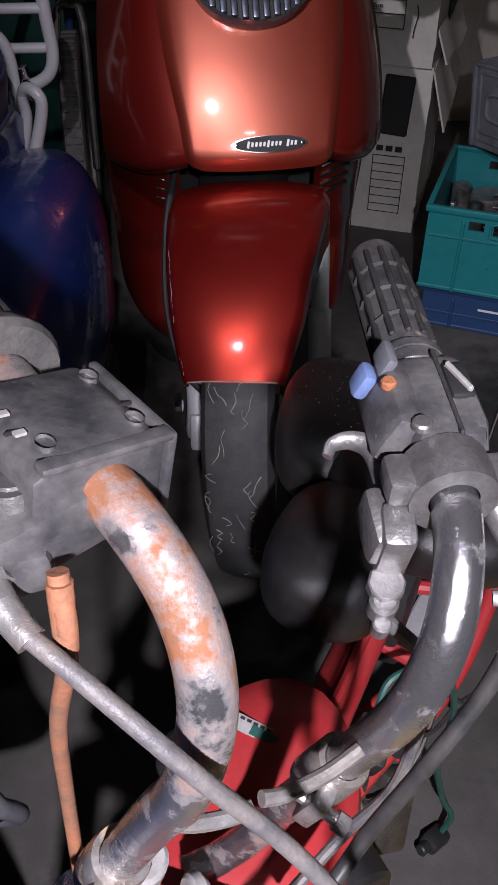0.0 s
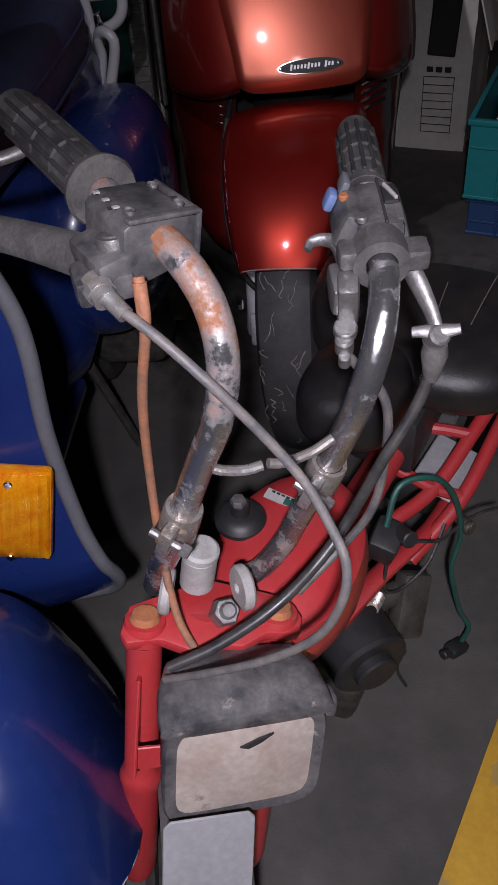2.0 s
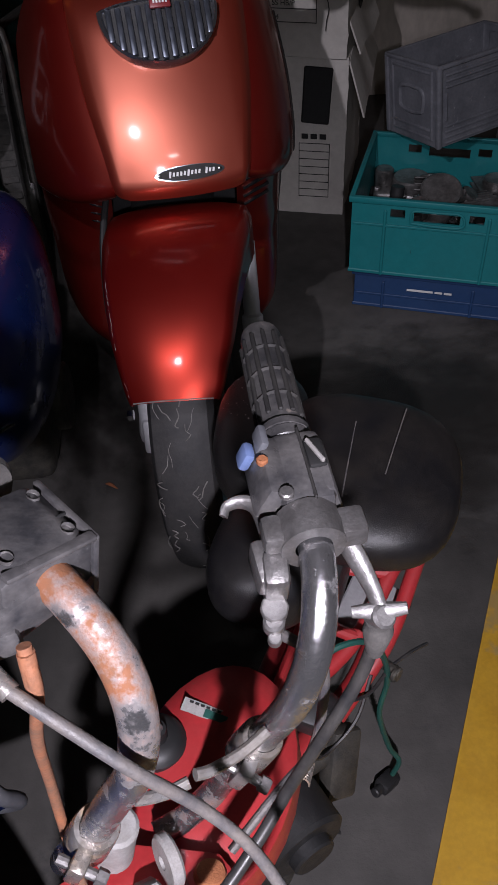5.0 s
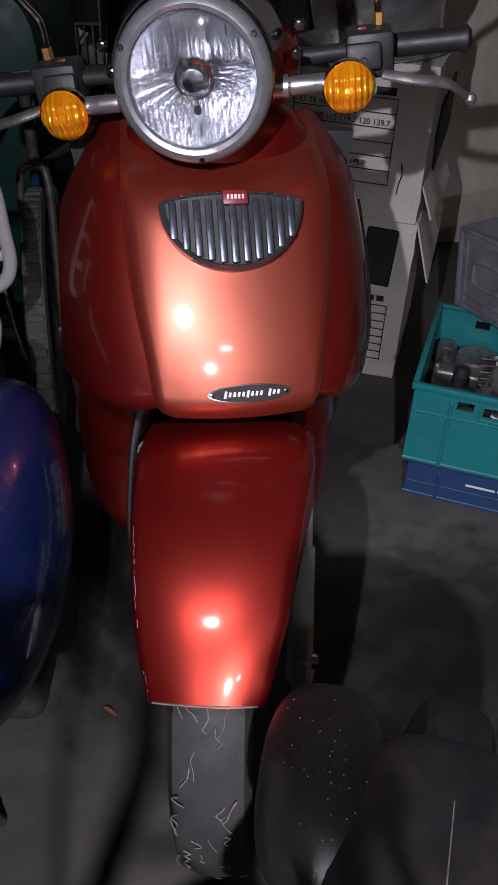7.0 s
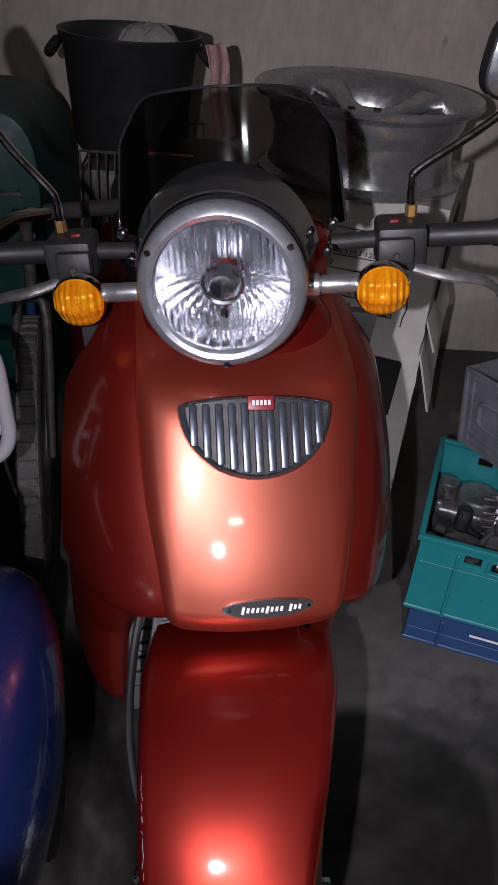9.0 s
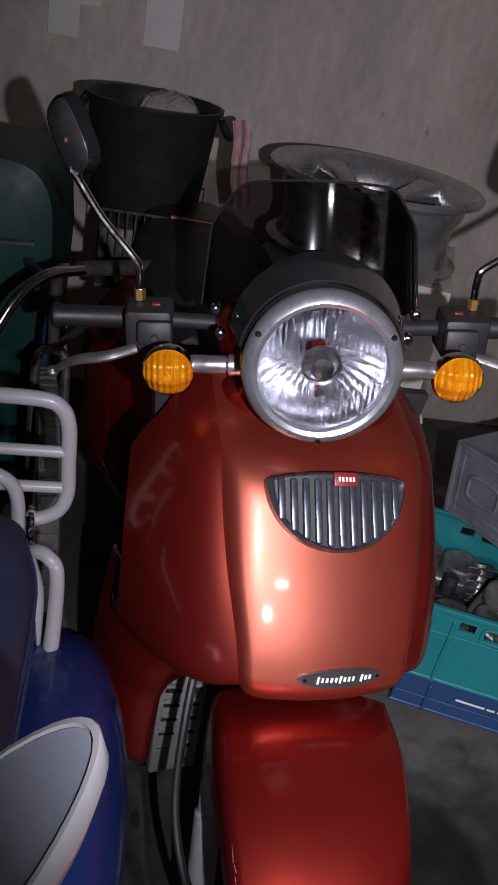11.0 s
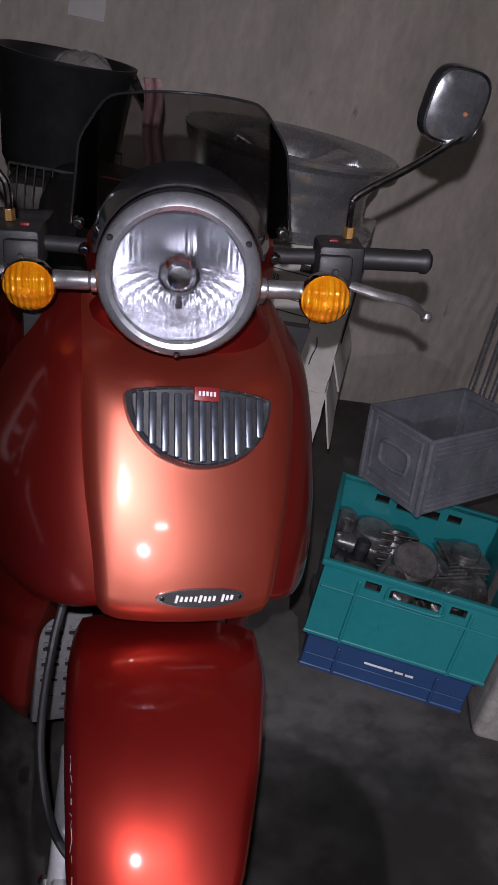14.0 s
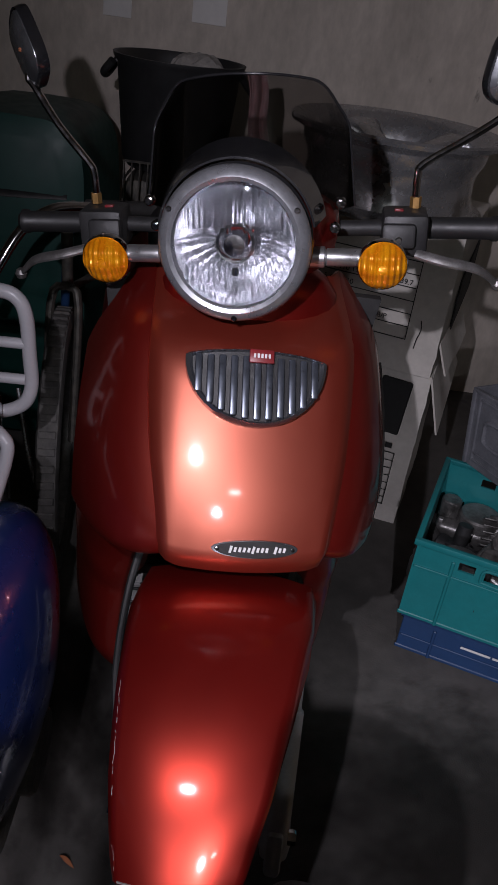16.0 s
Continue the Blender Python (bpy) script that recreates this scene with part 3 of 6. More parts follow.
for (i, j), (k, m) in zip(ring, ring[1:] + ring[:1]):
    lb.faces.new((ga[i][j], gb[i][j], gb[k][m], ga[k][m]))
ln = part("lens", put(lb, SH), M["lens"], head, "clear ribbed headlight lens", 180)
ln.visible_shadow = False
for a in (-90, 30, 150):
    part("rim_screw", put(cyl(0.004, 0.006, 10, 0.001), SH @ pose(0.095 * math.cos(radians(a)), -0.012, 0.095 * math.sin(radians(a)), 90)), M["chrome"], head)
visor = part("visor", put(sheet(lambda u, v: ((0.104 + 0.012 * v) * math.cos(math.pi * (0.06 + 0.88 * u)), 0.016 + 0.07 * v, (0.104 + 0.018 * v) * math.sin(math.pi * (0.06 + 0.88 * u)) + 0.002), 30, 6, 0.003), SH), M["gloss_black"], head, "gloss black headlight hood")

# smoked windscreen
def screen(u, v):
    w = 0.156 - 0.016 * v - 0.016 * max(0, v - 0.8) / 0.2 * abs(2 * u - 1)
    x = (2 * u - 1) * w
    top = 0.172 + 0.020 * (1 - (2 * u - 1) ** 2) - 0.022 * (max(0, abs(2 * u - 1) - 0.7) / 0.3) ** 2
    z = 0.010 + v * (top - 0.010)
    y = 0.105 + 0.30 * z + 3.2 * x * x
    return (x, y, z)


sc = part("windscreen", put(sheet(screen, 28, 18, 0.0035), STEER), M["smoked"], scooter, "smoked plexiglass windscreen", 60)
rimp = [screen(0, k / 8) for k in range(9)] + [screen(k / 16, 1) for k in range(1, 16)] + [screen(1, 1 - k / 8) for k in range(9)]
part("screen_edge", put(tube(rimp, 0.0019, 8, 2), STEER), M["gloss_black"], sc, "black screen edge")
for s in (-1, 1):
    for z in (0.03, -0.005):
        part("screen_bolt", put(join(cyl(0.008, 0.012, 12, 0.002, rot=(90, 0, 0)), cyl(0.0045, 0.02, 10, rot=(90, 0, 0))), STEER @ pose(s * (0.135 - 0.2 * (0.03 - z)), 0.11, z + 0.002)), M["chrome"], sc)
part("bar_cowl", put(loft([[(x, y, z) for x, y, z in oval(0, -0.02, w, h, 3, 24, yy)] for yy, w, h in ((0.08, 0.20, 0.12), (0.13, 0.26, 0.13), (0.2, 0.27, 0.11), (0.25, 0.2, 0.08))]), STEER), M["red_paint"], scooter, "dark red handlebar cowl")

# handlebar, controls, indicators, mirrors
part("handlebar", put(tube([(-0.27, 0.225, -0.03), (-0.15, 0.215, -0.03), (0, 0.2, -0.035), (0.15, 0.215, -0.03), (0.27, 0.225, -0.03)], 0.012, 12), STEER), M["black_plastic"], scooter, "black handlebar tube")
for s in (-1, 1):
    sw = part("switch_block", put(join(box(0.068, 0.07, 0.062, 0.008, 2, (s * 0.232, 0.205, -0.03)), box(0.05, 0.02, 0.036, 0.006, 2, (s * 0.222, 0.165, -0.028), (-8, 0, 0))), STEER), M["black_plastic"], scooter, "black plastic switch block")
    part("switch_screw", put(revolve([(0, -0.003), (0.004, -0.003), (0.0055, 0.0), (0.0065, 0.004)], 14, "Y"), STEER @ pose(s * 0.222, 0.155, -0.032)), M["dark_metal"], sw)
    part("rocker_switch", put(box(0.013, 0.010, 0.004, 0.001, 2, (s * 0.222, 0.20, 0.002)), STEER), M["badge_red"], sw, "red rocker switch")
    grip = part("grip", put((put(revolve([(0, 0), (0.015, 0.002), (0.0165, 0.01), (0.0165, 0.1), (0.019, 0.104), (0.019, 0.112), (0.012, 0.118), (0, 0.118)], 20), pose(s * 0.262, 0.225, -0.03, 0, 90 * s, 0))), STEER), M["dark_plastic"], scooter, "black rubber handlebar grip")
    lev = part("brake_lever", put(join(tube([(s * 0.25, 0.17, -0.055, 0.008), (s * 0.29, 0.155, -0.062, 0.0085), (s * 0.34, 0.165, -0.075, 0.008), (s * 0.372, 0.185, -0.100, 0.006)], 0.008, 10, 6, flat=0.6), put(revolve([(0, -0.010), (0.007, -0.007), (0.010, 0), (0.007, 0.007), (0, 0.010)], 14), pose(s * 0.378, 0.19, -0.106))), STEER), M["alloy"], scooter, "worn alloy brake lever with ball end")
    turn = part("indicator", put(join(revolve([(0.034, 0.0), (0.036, 0.006), (0.034, 0.02), (0.022, 0.032), (0, 0.036)], 30, "Y")), STEER @ pose(s * 0.197, 0.068, -0.044)), M["chrome"], scooter, "round amber indicator on chrome stalk")
    part("amber_lens", put(sheet(lambda u, v: ((0.0335 * v) * math.cos(2 * math.pi * u), -0.017 + 0.020 * v ** 2.4 + 0.0013 * math.sin(0.0335 * v * math.cos(2 * math.pi * u) * 760) * (1 if 0.18 < v < 0.95 else 0) + 0.0010 * math.sin(v * math.sin(2 * math.pi * u) * 10), 0.0335 * v * math.sin(2 * math.pi * u)), 96, 30, 0), STEER @ pose(s * 0.197, 0.066, -0.044)), M["amber"], turn, "ribbed amber lens")
    part("stalk", put(join(put(revolve([(0.011, 0), (0.0125, 0.004), (0.0125, 0.05), (0.010, 0.052), (0.015, 0.054), (0.015, 0.09)], 18, "X"), pose(0, 0, 0, 0, 0, 0 if s < 0 else 180))), STEER @ pose(s * 0.170, 0.085, -0.038)), M["stalk_metal"], turn, "chrome stalk")
    mir = part("mirror", put(join(cyl(0.0085, 0.016, 6, 0.0, (s * 0.247, 0.218, 0.010))), STEER), M["brass"], scooter, "mirror on a bent chrome stem with brass nut")
    head_at = (0.375, 0.235, 0.180) if s > 0 else (-0.330, 0.235, 0.212)
    end = (0.392, 0.150) if s > 0 else (0.338, 0.175)
    part("stem", put(tube([(s * 0.247, 0.218, 0.008), (s * 0.247, 0.218, 0.048), (s * 0.256, 0.219, 0.066), (s * (0.256 + (end[0] - 0.256) * 0.5), 0.227, 0.066 + (end[1] - 0.066) * 0.46), (s * (end[0] - 0.008), 0.235, end[1] - 0.006), (s * end[0], 0.236, end[1] + 0.006), (head_at[0], 0.238, head_at[2] - 0.01)], 0.0058, 10, 6), STEER), M["chrome"], mir, "bent chrome mirror stem")
    tilt = STEER @ (pose(*head_at, 6, 10, 14) if s > 0 else pose(*head_at, 10, -30, -58)) @ Matrix.Scale(0.91, 4)
    hm = part("mirror_head", put(loft([oval(0, 0.012, w, h, 3.2, 32, y) for y, w, h in ((-0.0165, 0.004, 0.005), (-0.016, 0.04, 0.045), (-0.013, 0.075, 0.082), (-0.007, 0.093, 0.102), (0.004, 0.0985, 0.108))]), tilt), M["mirror_back"], mir, "rounded mirror head with a speckled chrome back")
    part("mirror_rim", put(loft([oval(0, 0.012, w, h, 3.2, 32, y) for y, w, h in ((-0.004, 0.0975, 0.107), (-0.007, 0.101, 0.111), (0.003, 0.105, 0.115), (0.012, 0.104, 0.114), (0.012, 0.097, 0.107))], True, False), tilt), M["gloss_black"], hm, "black mirror rim")
    part("mirror_screw", put(revolve([(0, -0.003), (0.003, -0.0025), (0.0042, 0.002)], 12, "Y"), tilt @ pose(0.012, -0.0165, 0.006)), M["rust"], hm, "rusty mirror screw")
    part("mirror_glass", put(loft([oval(0, 0.012, w, h, 3.2, 32, y) for y, w, h in ((0.0105, 0.096, 0.106), (0.0125, 0.094, 0.104))]), tilt), M["reflector"], hm, "mirror glass")

# front wheel, mudguard and fork
def guard(u, v):
    """u across, v from the tip upwards."""
    th = radians(46 + 76 * v)
    w = float(np.interp(v, (0, 0.06, 0.25, 0.5, 0.8, 1), (0.068, 0.076, 0.094, 0.110, 0.126, 0.128)))
    s = 2 * u - 1
    x = w * min(1.0, 0.93 * abs(s) / 0.78 + 0.07 * max(0, abs(s) - 0.78) / 0.22) * (1 if s >= 0 else -1) if s else 0.0
    drop = 0.013 * min(1, abs(s) / 0.78) ** 2.6 + 0.085 * max(0, abs(s) - 0.78) / 0.22 * (0.30 + 0.70 * v)
    r = 0.326 + 0.010 * math.sin(math.pi * v) + 0.064 * v ** 1.8 - drop
    return (x, -r * math.cos(th), r * math.sin(th))


part("mudguard", put(sheet(guard, 36, 36, 0.004), WHEEL), M["red_paint"], scooter, "dark red metallic front mudguard with chipped edges", 50)
tagged(part("chipped_edge", put(join(*[tube([guard(0.103 + rnd.uniform(0, 0.010), (k + 0.1) / 40), guard(0.103 + rnd.uniform(0, 0.010), (k + 0.1 + rnd.uniform(0.3, 1.1)) / 40)], rnd.uniform(0.0002, 0.0006), 5, 3) for k in range(1, 22) if rnd.random() < 0.6], tube([guard(0.12 + 0.068 * k, 0.004) for k in range(12)], 0.0012, 5, 2)), WHEEL), M["scuff"], scooter, "pale chipped paint"), kind="stuff")
wheel = part("front_wheel", put(revolve([(0.205, -0.030), (0.222, -0.044), (0.250, -0.053), (0.272, -0.044), (0.281, -0.022), (0.2835, 0), (0.281, 0.022), (0.272, 0.044), (0.250, 0.053), (0.222, 0.044), (0.205, 0.030)], 64, "X", True), WHEEL), M["cracked_tyre"], scooter, "worn black front tyre with pale scuffs")
part("rim", put(revolve([(0.20, -0.034), (0.208, -0.03), (0.196, 0), (0.208, 0.03), (0.20, 0.034), (0.188, 0.02), (0.186, -0.02)], 48, "X", True), WHEEL), M["alloy"], wheel, "alloy wheel rim")
part("hub", put(join(put(cyl(0.035, 0.10, 20, 0.004), pose(0, 0, 0, 0, 90)), *[tube([(0, 0.03 * math.cos(a), 0.03 * math.sin(a)), (0, 0.19 * math.cos(a + 0.2), 0.19 * math.sin(a + 0.2))], 0.010, 8, 3) for a in (2 * math.pi * k / 5 for k in range(5))]), WHEEL), M["alloy"], wheel, "alloy hub with five spokes")
cracks = []
for k in range(34):
    a, x = radians(rnd.uniform(-30, 62)), rnd.uniform(-0.042, 0.042)
    pts = []
    for j in range(4):
        r = 0.2845 - 2.6 * x * x
        pts.append((x, -r * math.cos(a), r * math.sin(a)))
        a += rnd.uniform(0.01, 0.05)
        x = max(-0.045, min(0.045, x + rnd.uniform(-0.009, 0.009)))
    cracks.append(tube(pts, rnd.uniform(0.0005, 0.0012), 4, 2))
tagged(part("scuffs", put(join(*cracks), WHEEL), M["scuff"], wheel, "pale scuff marks"), kind="stuff")
for s in (-1, 1):
    leg = part("fork_leg", put(join(put(revolve([(0, 0), (0.022, 0.004), (0.025, 0.02), (0.0215, 0.06), (0.0205, 0.24), (0.016, 0.245), (0.016, 0.38), (0, 0.38)], 24), pose(0, 0, 0, -24)), box(0.026, 0.05, 0.07, 0.008, 2, (0, 0.0, 0.02), (-24, 0, 0))), WHEEL @ pose(s * 0.112, 0.055, -0.105)), M["fork_paint"], scooter, "silver grey telescopic fork leg")
    part("axle_nut", put(put(hexbolt(0.011, 0.012), pose(0, 0, 0, 0, 90 * s)), WHEEL @ pose(s * 0.128, 0.02, 0)), M["chrome"], leg)
part("brake_hose", tube([(-0.13, 0.10, 0.60), (-0.155, 0.03, 0.52), (-0.165, -0.04, 0.40), (-0.145, -0.12, 0.32), (-0.10, -0.18, 0.29)], 0.0065, 10, 8), M["dark_plastic"], scooter, "black brake hose")
# running board, rear body and seat
part("running_board", box(0.36, 0.42, 0.05, 0.012, 2, (0, 0.46, 0.315)), M["black_plastic"], scooter, "black plastic running board")
part("rear_body", loft([[(x, y, z) for x, y, z in oval(0, zc, w, h, 2.8, 32, yy)] for yy, w, h, zc in ((0.62, 0.22, 0.40, 0.52), (0.68, 0.36, 0.46, 0.55), (0.85, 0.52, 0.46, 0.57), (1.05, 0.52, 0.38, 0.62), (1.25, 0.32, 0.26, 0.68), (1.36, 0.16, 0.14, 0.72))]), M["red_paint"], scooter, "dark red rear body")
part("seat", loft([[(x, y, z) for x, y, z in oval(0, zc, w, h, 3.0, 32, yy)] for yy, w, h, zc in ((0.60, 0.12, 0.06, 0.80), (0.64, 0.24, 0.10, 0.81), (0.85, 0.32, 0.12, 0.83), (1.05, 0.33, 0.14, 0.86), (1.25, 0.26, 0.13, 0.88), (1.33, 0.12, 0.06, 0.88))]), M["seat_black"], scooter, "black vinyl seat")
part("rear_wheel", put(revolve([(0.19, -0.04), (0.25, -0.05), (0.275, -0.03), (0.28, 0), (0.275, 0.03), (0.25, 0.05), (0.19, 0.04), (0.05, 0.03), (0.05, -0.03)], 40, "X", True), pose(0, 1.12, 0.28)), M["rubber"], scooter, "black rear wheel")
for s in (-1, 1):
    part("stand_leg", tube([(s * 0.11, 0.55, 0.30), (s * 0.15, 0.60, 0.012)], 0.011, 8, 2), M["dark_metal"], scooter, "black centre stand leg")
# ---- the red moped ----
moped = thing("moped", (0.0, 0.30, 0), "rusty stripped red moped with high chrome handlebars", "moped")
MO = pose(0, -0.30, 0)
FRONT_M = MO @ pose(-0.062, 0.172, 0.566, 0, 12, 12)


def mo(name, bm, material, parent=None, label="", smooth=35, m=MO):
    return part(name, put(bm, m), M[material], parent or moped, label, smooth)


M["cable_grey"] = mat("dusty_grey_cable", (0.08, 0.08, 0.088), 0.5, second=(0.19, 0.168, 0.150), scale=50, amount=0.8, bump=0.3, bump_scale=400)
M["cable_black"] = mat("black_cable", (0.022, 0.022, 0.024), 0.4, second=(0.06, 0.056, 0.052), scale=50, amount=0.8)
M["orange_cable"] = mat("orange_cable", (0.42, 0.16, 0.075), 0.75, second=(0.20, 0.115, 0.075), scale=40, amount=0.9, bump=0.3, bump_scale=400)
M["washer_white"] = mat("grey_nylon_washer", (0.42, 0.41, 0.40), 0.6, second=(0.30, 0.28, 0.26), scale=60, amount=0.8)
M["green_wire"] = mat("green_wire", (0.02, 0.10, 0.08), 0.5, scale=60, amount=0.6)
M["switch_blue"] = mat("blue_switch", (0.17, 0.24, 0.46), 0.5)

# front wheel
WM = FRONT_M @ pose(0.0, -0.082, -0.378) @ Matrix.Scale(0.93, 4)
tyre = mo("front_wheel", revolve([(0.125, -0.034), (0.150, -0.047), (0.178, -0.050), (0.194, -0.040), (0.2, -0.016), (0.2005, 0), (0.2, 0.016), (0.194, 0.040), (0.178, 0.050), (0.150, 0.047), (0.125, 0.034)], 56, "X", True), "dusty_rubber", label="worn small moped tyre, grey with dust", m=WM)
for a in (-0.024, 0.0, 0.024):
    mo("tread_groove", revolve([(0.1995 - 0.9 * a * a * 6, a - 0.0012), (0.2012 - 0.9 * a * a * 6, a), (0.1995 - 0.9 * a * a * 6, a + 0.0012)], 48, "X"), "rubber", tyre, m=WM)
mo("rim", revolve([(0.128, -0.037), (0.122, -0.038), (0.112, -0.02), (0.112, 0.02), (0.122, 0.038), (0.128, 0.037)], 40, "X"), "alloy", tyre, "dull alloy rim", m=WM)
mo("hub", put(cyl(0.05, 0.09, 24, 0.004), pose(0, 0, 0, 0, 90)), "dark_metal", tyre, "greasy hub", m=WM)
for k in range(14):
    a = 2 * math.pi * k / 14
    s = 1 if k % 2 else -1
    mo("spoke", tube([(0.03 * s, 0.045 * math.cos(a), 0.045 * math.sin(a)), (0.01 * s, 0.118 * math.cos(a + 0.25), 0.118 * math.sin(a + 0.25))], 0.0016, 5, 1), "alloy", tyre, m=WM)

# fork and yoke
rake = pose(0, 0, 0, -14)
for s in (-1, 1):
    leg = mo("fork_leg", put(revolve([(0, 0.004), (0.019, 0.002), (0.021, -0.004), (0.021, -0.018), (0.0175, -0.022), (0.0175, -0.195), (0.021, -0.205), (0.023, -0.212), (0.021, -0.222), (0.021, -0.36), (0.016, -0.38), (0, -0.38)], 24), rake), "moped_red", label="red fork leg", m=FRONT_M @ pose(s * 0.064, 0, 0.004))
    mo("fork_cap", put(revolve([(0, 0.010), (0.012, 0.009), (0.0145, 0.004), (0.0145, 0.0)], 20), rake), "rust", leg, "rusty fork cap", m=FRONT_M @ pose(s * 0.064, 0, 0.004))
    mo("lamp_bracket", put(join(box(0.004, 0.05, 0.10, 0.0015, 1, (s * 0.020, -0.024, -0.10), (-20, 0, s * 8)), box(0.03, 0.004, 0.03, 0.001, 1, (s * 0.010, -0.046, -0.13))), rake), "moped_red", leg, "red lamp bracket", m=FRONT_M @ pose(s * 0.050, 0, 0))
yoke_out = [(-0.088, -0.012), (-0.082, -0.024), (-0.05, -0.022), (-0.025, -0.035), (0.0, -0.03), (0.025, -0.035), (0.05, -0.022), (0.082, -0.024), (0.088, -0.006), (0.078, 0.018), (0.045, 0.03), (0.0, 0.045), (-0.045, 0.03), (-0.078, 0.018)]
mo("yoke", put(prism([(x, -z) for x, z in yoke_out], 0.014, 0.003, 2), pose(0, 0, 0, 90)), "moped_red", label="red pressed steel top yoke", m=FRONT_M @ pose(0, 0, -0.010))
mo("steering_stem", put(revolve([(0, -0.30), (0.022, -0.30), (0.022, -0.01), (0.028, 0.0), (0, 0.0)], 20), rake), "moped_red", label="red steering head tube", m=FRONT_M @ pose(0, 0.02, 0))
# handlebar mounts: nuts and nylon washers on the yoke
bolt = mo("stem_bolt", join(cyl(0.017, 0.045, 20, 0.002, (0, 0, 0.022)), cyl(0.018, 0.012, 20, 0.003, (0, 0, 0.048))), "washer_white", label="grimy grey stem bolt", m=FRONT_M @ pose(-0.012, 0.035, 0.012))
mo("clamp_nut", join(hexbolt(0.014, 0.02, (0, 0, 0)), cyl(0.008, 0.03, 12, 0.002, (0, 0, 0.012))), "alloy", bolt, "rusty clamp nut", m=FRONT_M @ pose(0.008, -0.004, 0.014, 30, 0, 10))
for s in (-1, 1):
    mo("nylon_washer", revolve([(0.006, -0.006), (0.020, -0.0055), (0.0225, -0.003), (0.0225, 0.003), (0.020, 0.0055), (0.006, 0.006)], 28, "X", True), "washer_white", bolt, "thick grey nylon washer", m=FRONT_M @ pose(-0.008 + s * 0.036, 0.012, 0.032, 0, 0, s * 14))

# handlebar halves
def bar_chrome(name, lo, hi, boost, share):
    """Pitted chrome with tan and orange rust patches, heavier towards the upper end."""
    m = bpy.data.materials.new(name)
    m.use_nodes = True
    nt = m.node_tree
    p = nt.nodes["Principled BSDF"]
    tc, sx, zr = (nt.nodes.new("ShaderNode" + k) for k in ("TexCoord", "SeparateXYZ", "MapRange"))
    nt.links.new(tc.outputs["Object"], sx.inputs[0])
    nt.links.new(sx.outputs[2], zr.inputs[0])
    for i, v in ((1, lo), (2, hi), (3, 0.0), (4, boost)):
        zr.inputs[i].default_value = v

    def patches(scale, a, b, extra=None):
        n, r = nt.nodes.new("ShaderNodeTexNoise"), nt.nodes.new("ShaderNodeMapRange")
        n.inputs["Scale"].default_value, n.inputs["Detail"].default_value, n.inputs["Roughness"].default_value = scale, 9, 0.66
        nt.links.new(tc.outputs["Object"], n.inputs["Vector"])
        src = n.outputs[0]
        if extra:
            ad = nt.nodes.new("ShaderNodeMath")
            nt.links.new(src, ad.inputs[0])
            nt.links.new(extra, ad.inputs[1])
            src = ad.outputs[0]
        r.inputs[1].default_value, r.inputs[2].default_value = a, b
        nt.links.new(src, r.inputs[0])
        return r.outputs[0]

    def blend(fac, a, b, kind="RGBA"):
        x = nt.nodes.new("ShaderNodeMix")
        x.data_type = kind
        i, j, o = (6, 7, 2) if kind == "RGBA" else (2, 3, 0)
        nt.links.new(fac, x.inputs[0])
        for k, v in ((i, a), (j, b)):
            if isinstance(v, tuple):
                x.inputs[k].default_value = (*v, 1)
            elif isinstance(v, float):
                x.inputs[k].default_value = v
            else:
                nt.links.new(v, x.inputs[k])
        return x.outputs[o]

    rusty = patches(38, share - 0.04, share + 0.16, zr.outputs[0])
    pits = patches(95, 0.62, 0.70)
    tint = blend(patches(24, 0.48, 0.66, zr.outputs[0]), (0.130, 0.098, 0.072), (0.26, 0.105, 0.050))
    col = blend(rusty, blend(pits, (0.48, 0.48, 0.49), (0.14, 0.118, 0.10)), tint)
    nt.links.new(col, p.inputs["Base Color"])
    nt.links.new(blend(rusty, blend(pits, 0.16, 0.6, "FLOAT"), 0.72, "FLOAT"), p.inputs["Roughness"])
    nt.links.new(blend(rusty, 0.92, 0.05, "FLOAT"), p.inputs["Metallic"])
    bp, bn = nt.nodes.new("ShaderNodeBump"), patches(140, 0.3, 0.7)
    bp.inputs["Strength"].default_value, bp.inputs["Distance"].default_value = 0.35, 0.001
    nt.links.new(bn, bp.inputs["Height"])
    nt.links.new(bp.outputs[0], p.inputs["Normal"])
    return m


M["bar_left"] = bar_chrome("rusting_chrome_bar", 0.84, 0.955, 0.17, 0.55)
M["bar_right"] = bar_chrome("pitted_chrome_bar", 0.86, 0.60, 0.08, 0.62)
LEFT = [(-0.121, 0.205, 0.575), (-0.105, 0.192, 0.625), (-0.088, 0.176, 0.668), (-0.045, 0.158, 0.79), (-0.024, 0.150, 0.845), (-0.015, 0.156, 0.893), (-0.022, 0.173, 0.928), (-0.044, 0.198, 0.951), (-0.078, 0.236, 0.957), (-0.118, 0.290, 0.958)]
RIGHT = [(-0.045, 0.225, 0.556), (-0.020, 0.235, 0.560), (0.006, 0.237, 0.598), (0.020, 0.236, 0.632), (0.053, 0.219, 0.731), (0.076, 0.203, 0.813), (0.090, 0.216, 0.862), (0.095, 0.252, 0.890), (0.090, 0.300, 0.902), (0.086, 0.350, 0.904)]
mo("handlebar", tube(LEFT, 0.0115, 20, 8), "bar_left", label="chrome handlebar half with orange rust towards the throttle")
mo("handlebar", tube(RIGHT, 0.0115, 20, 8), "bar_right", label="pitted chrome handlebar half")
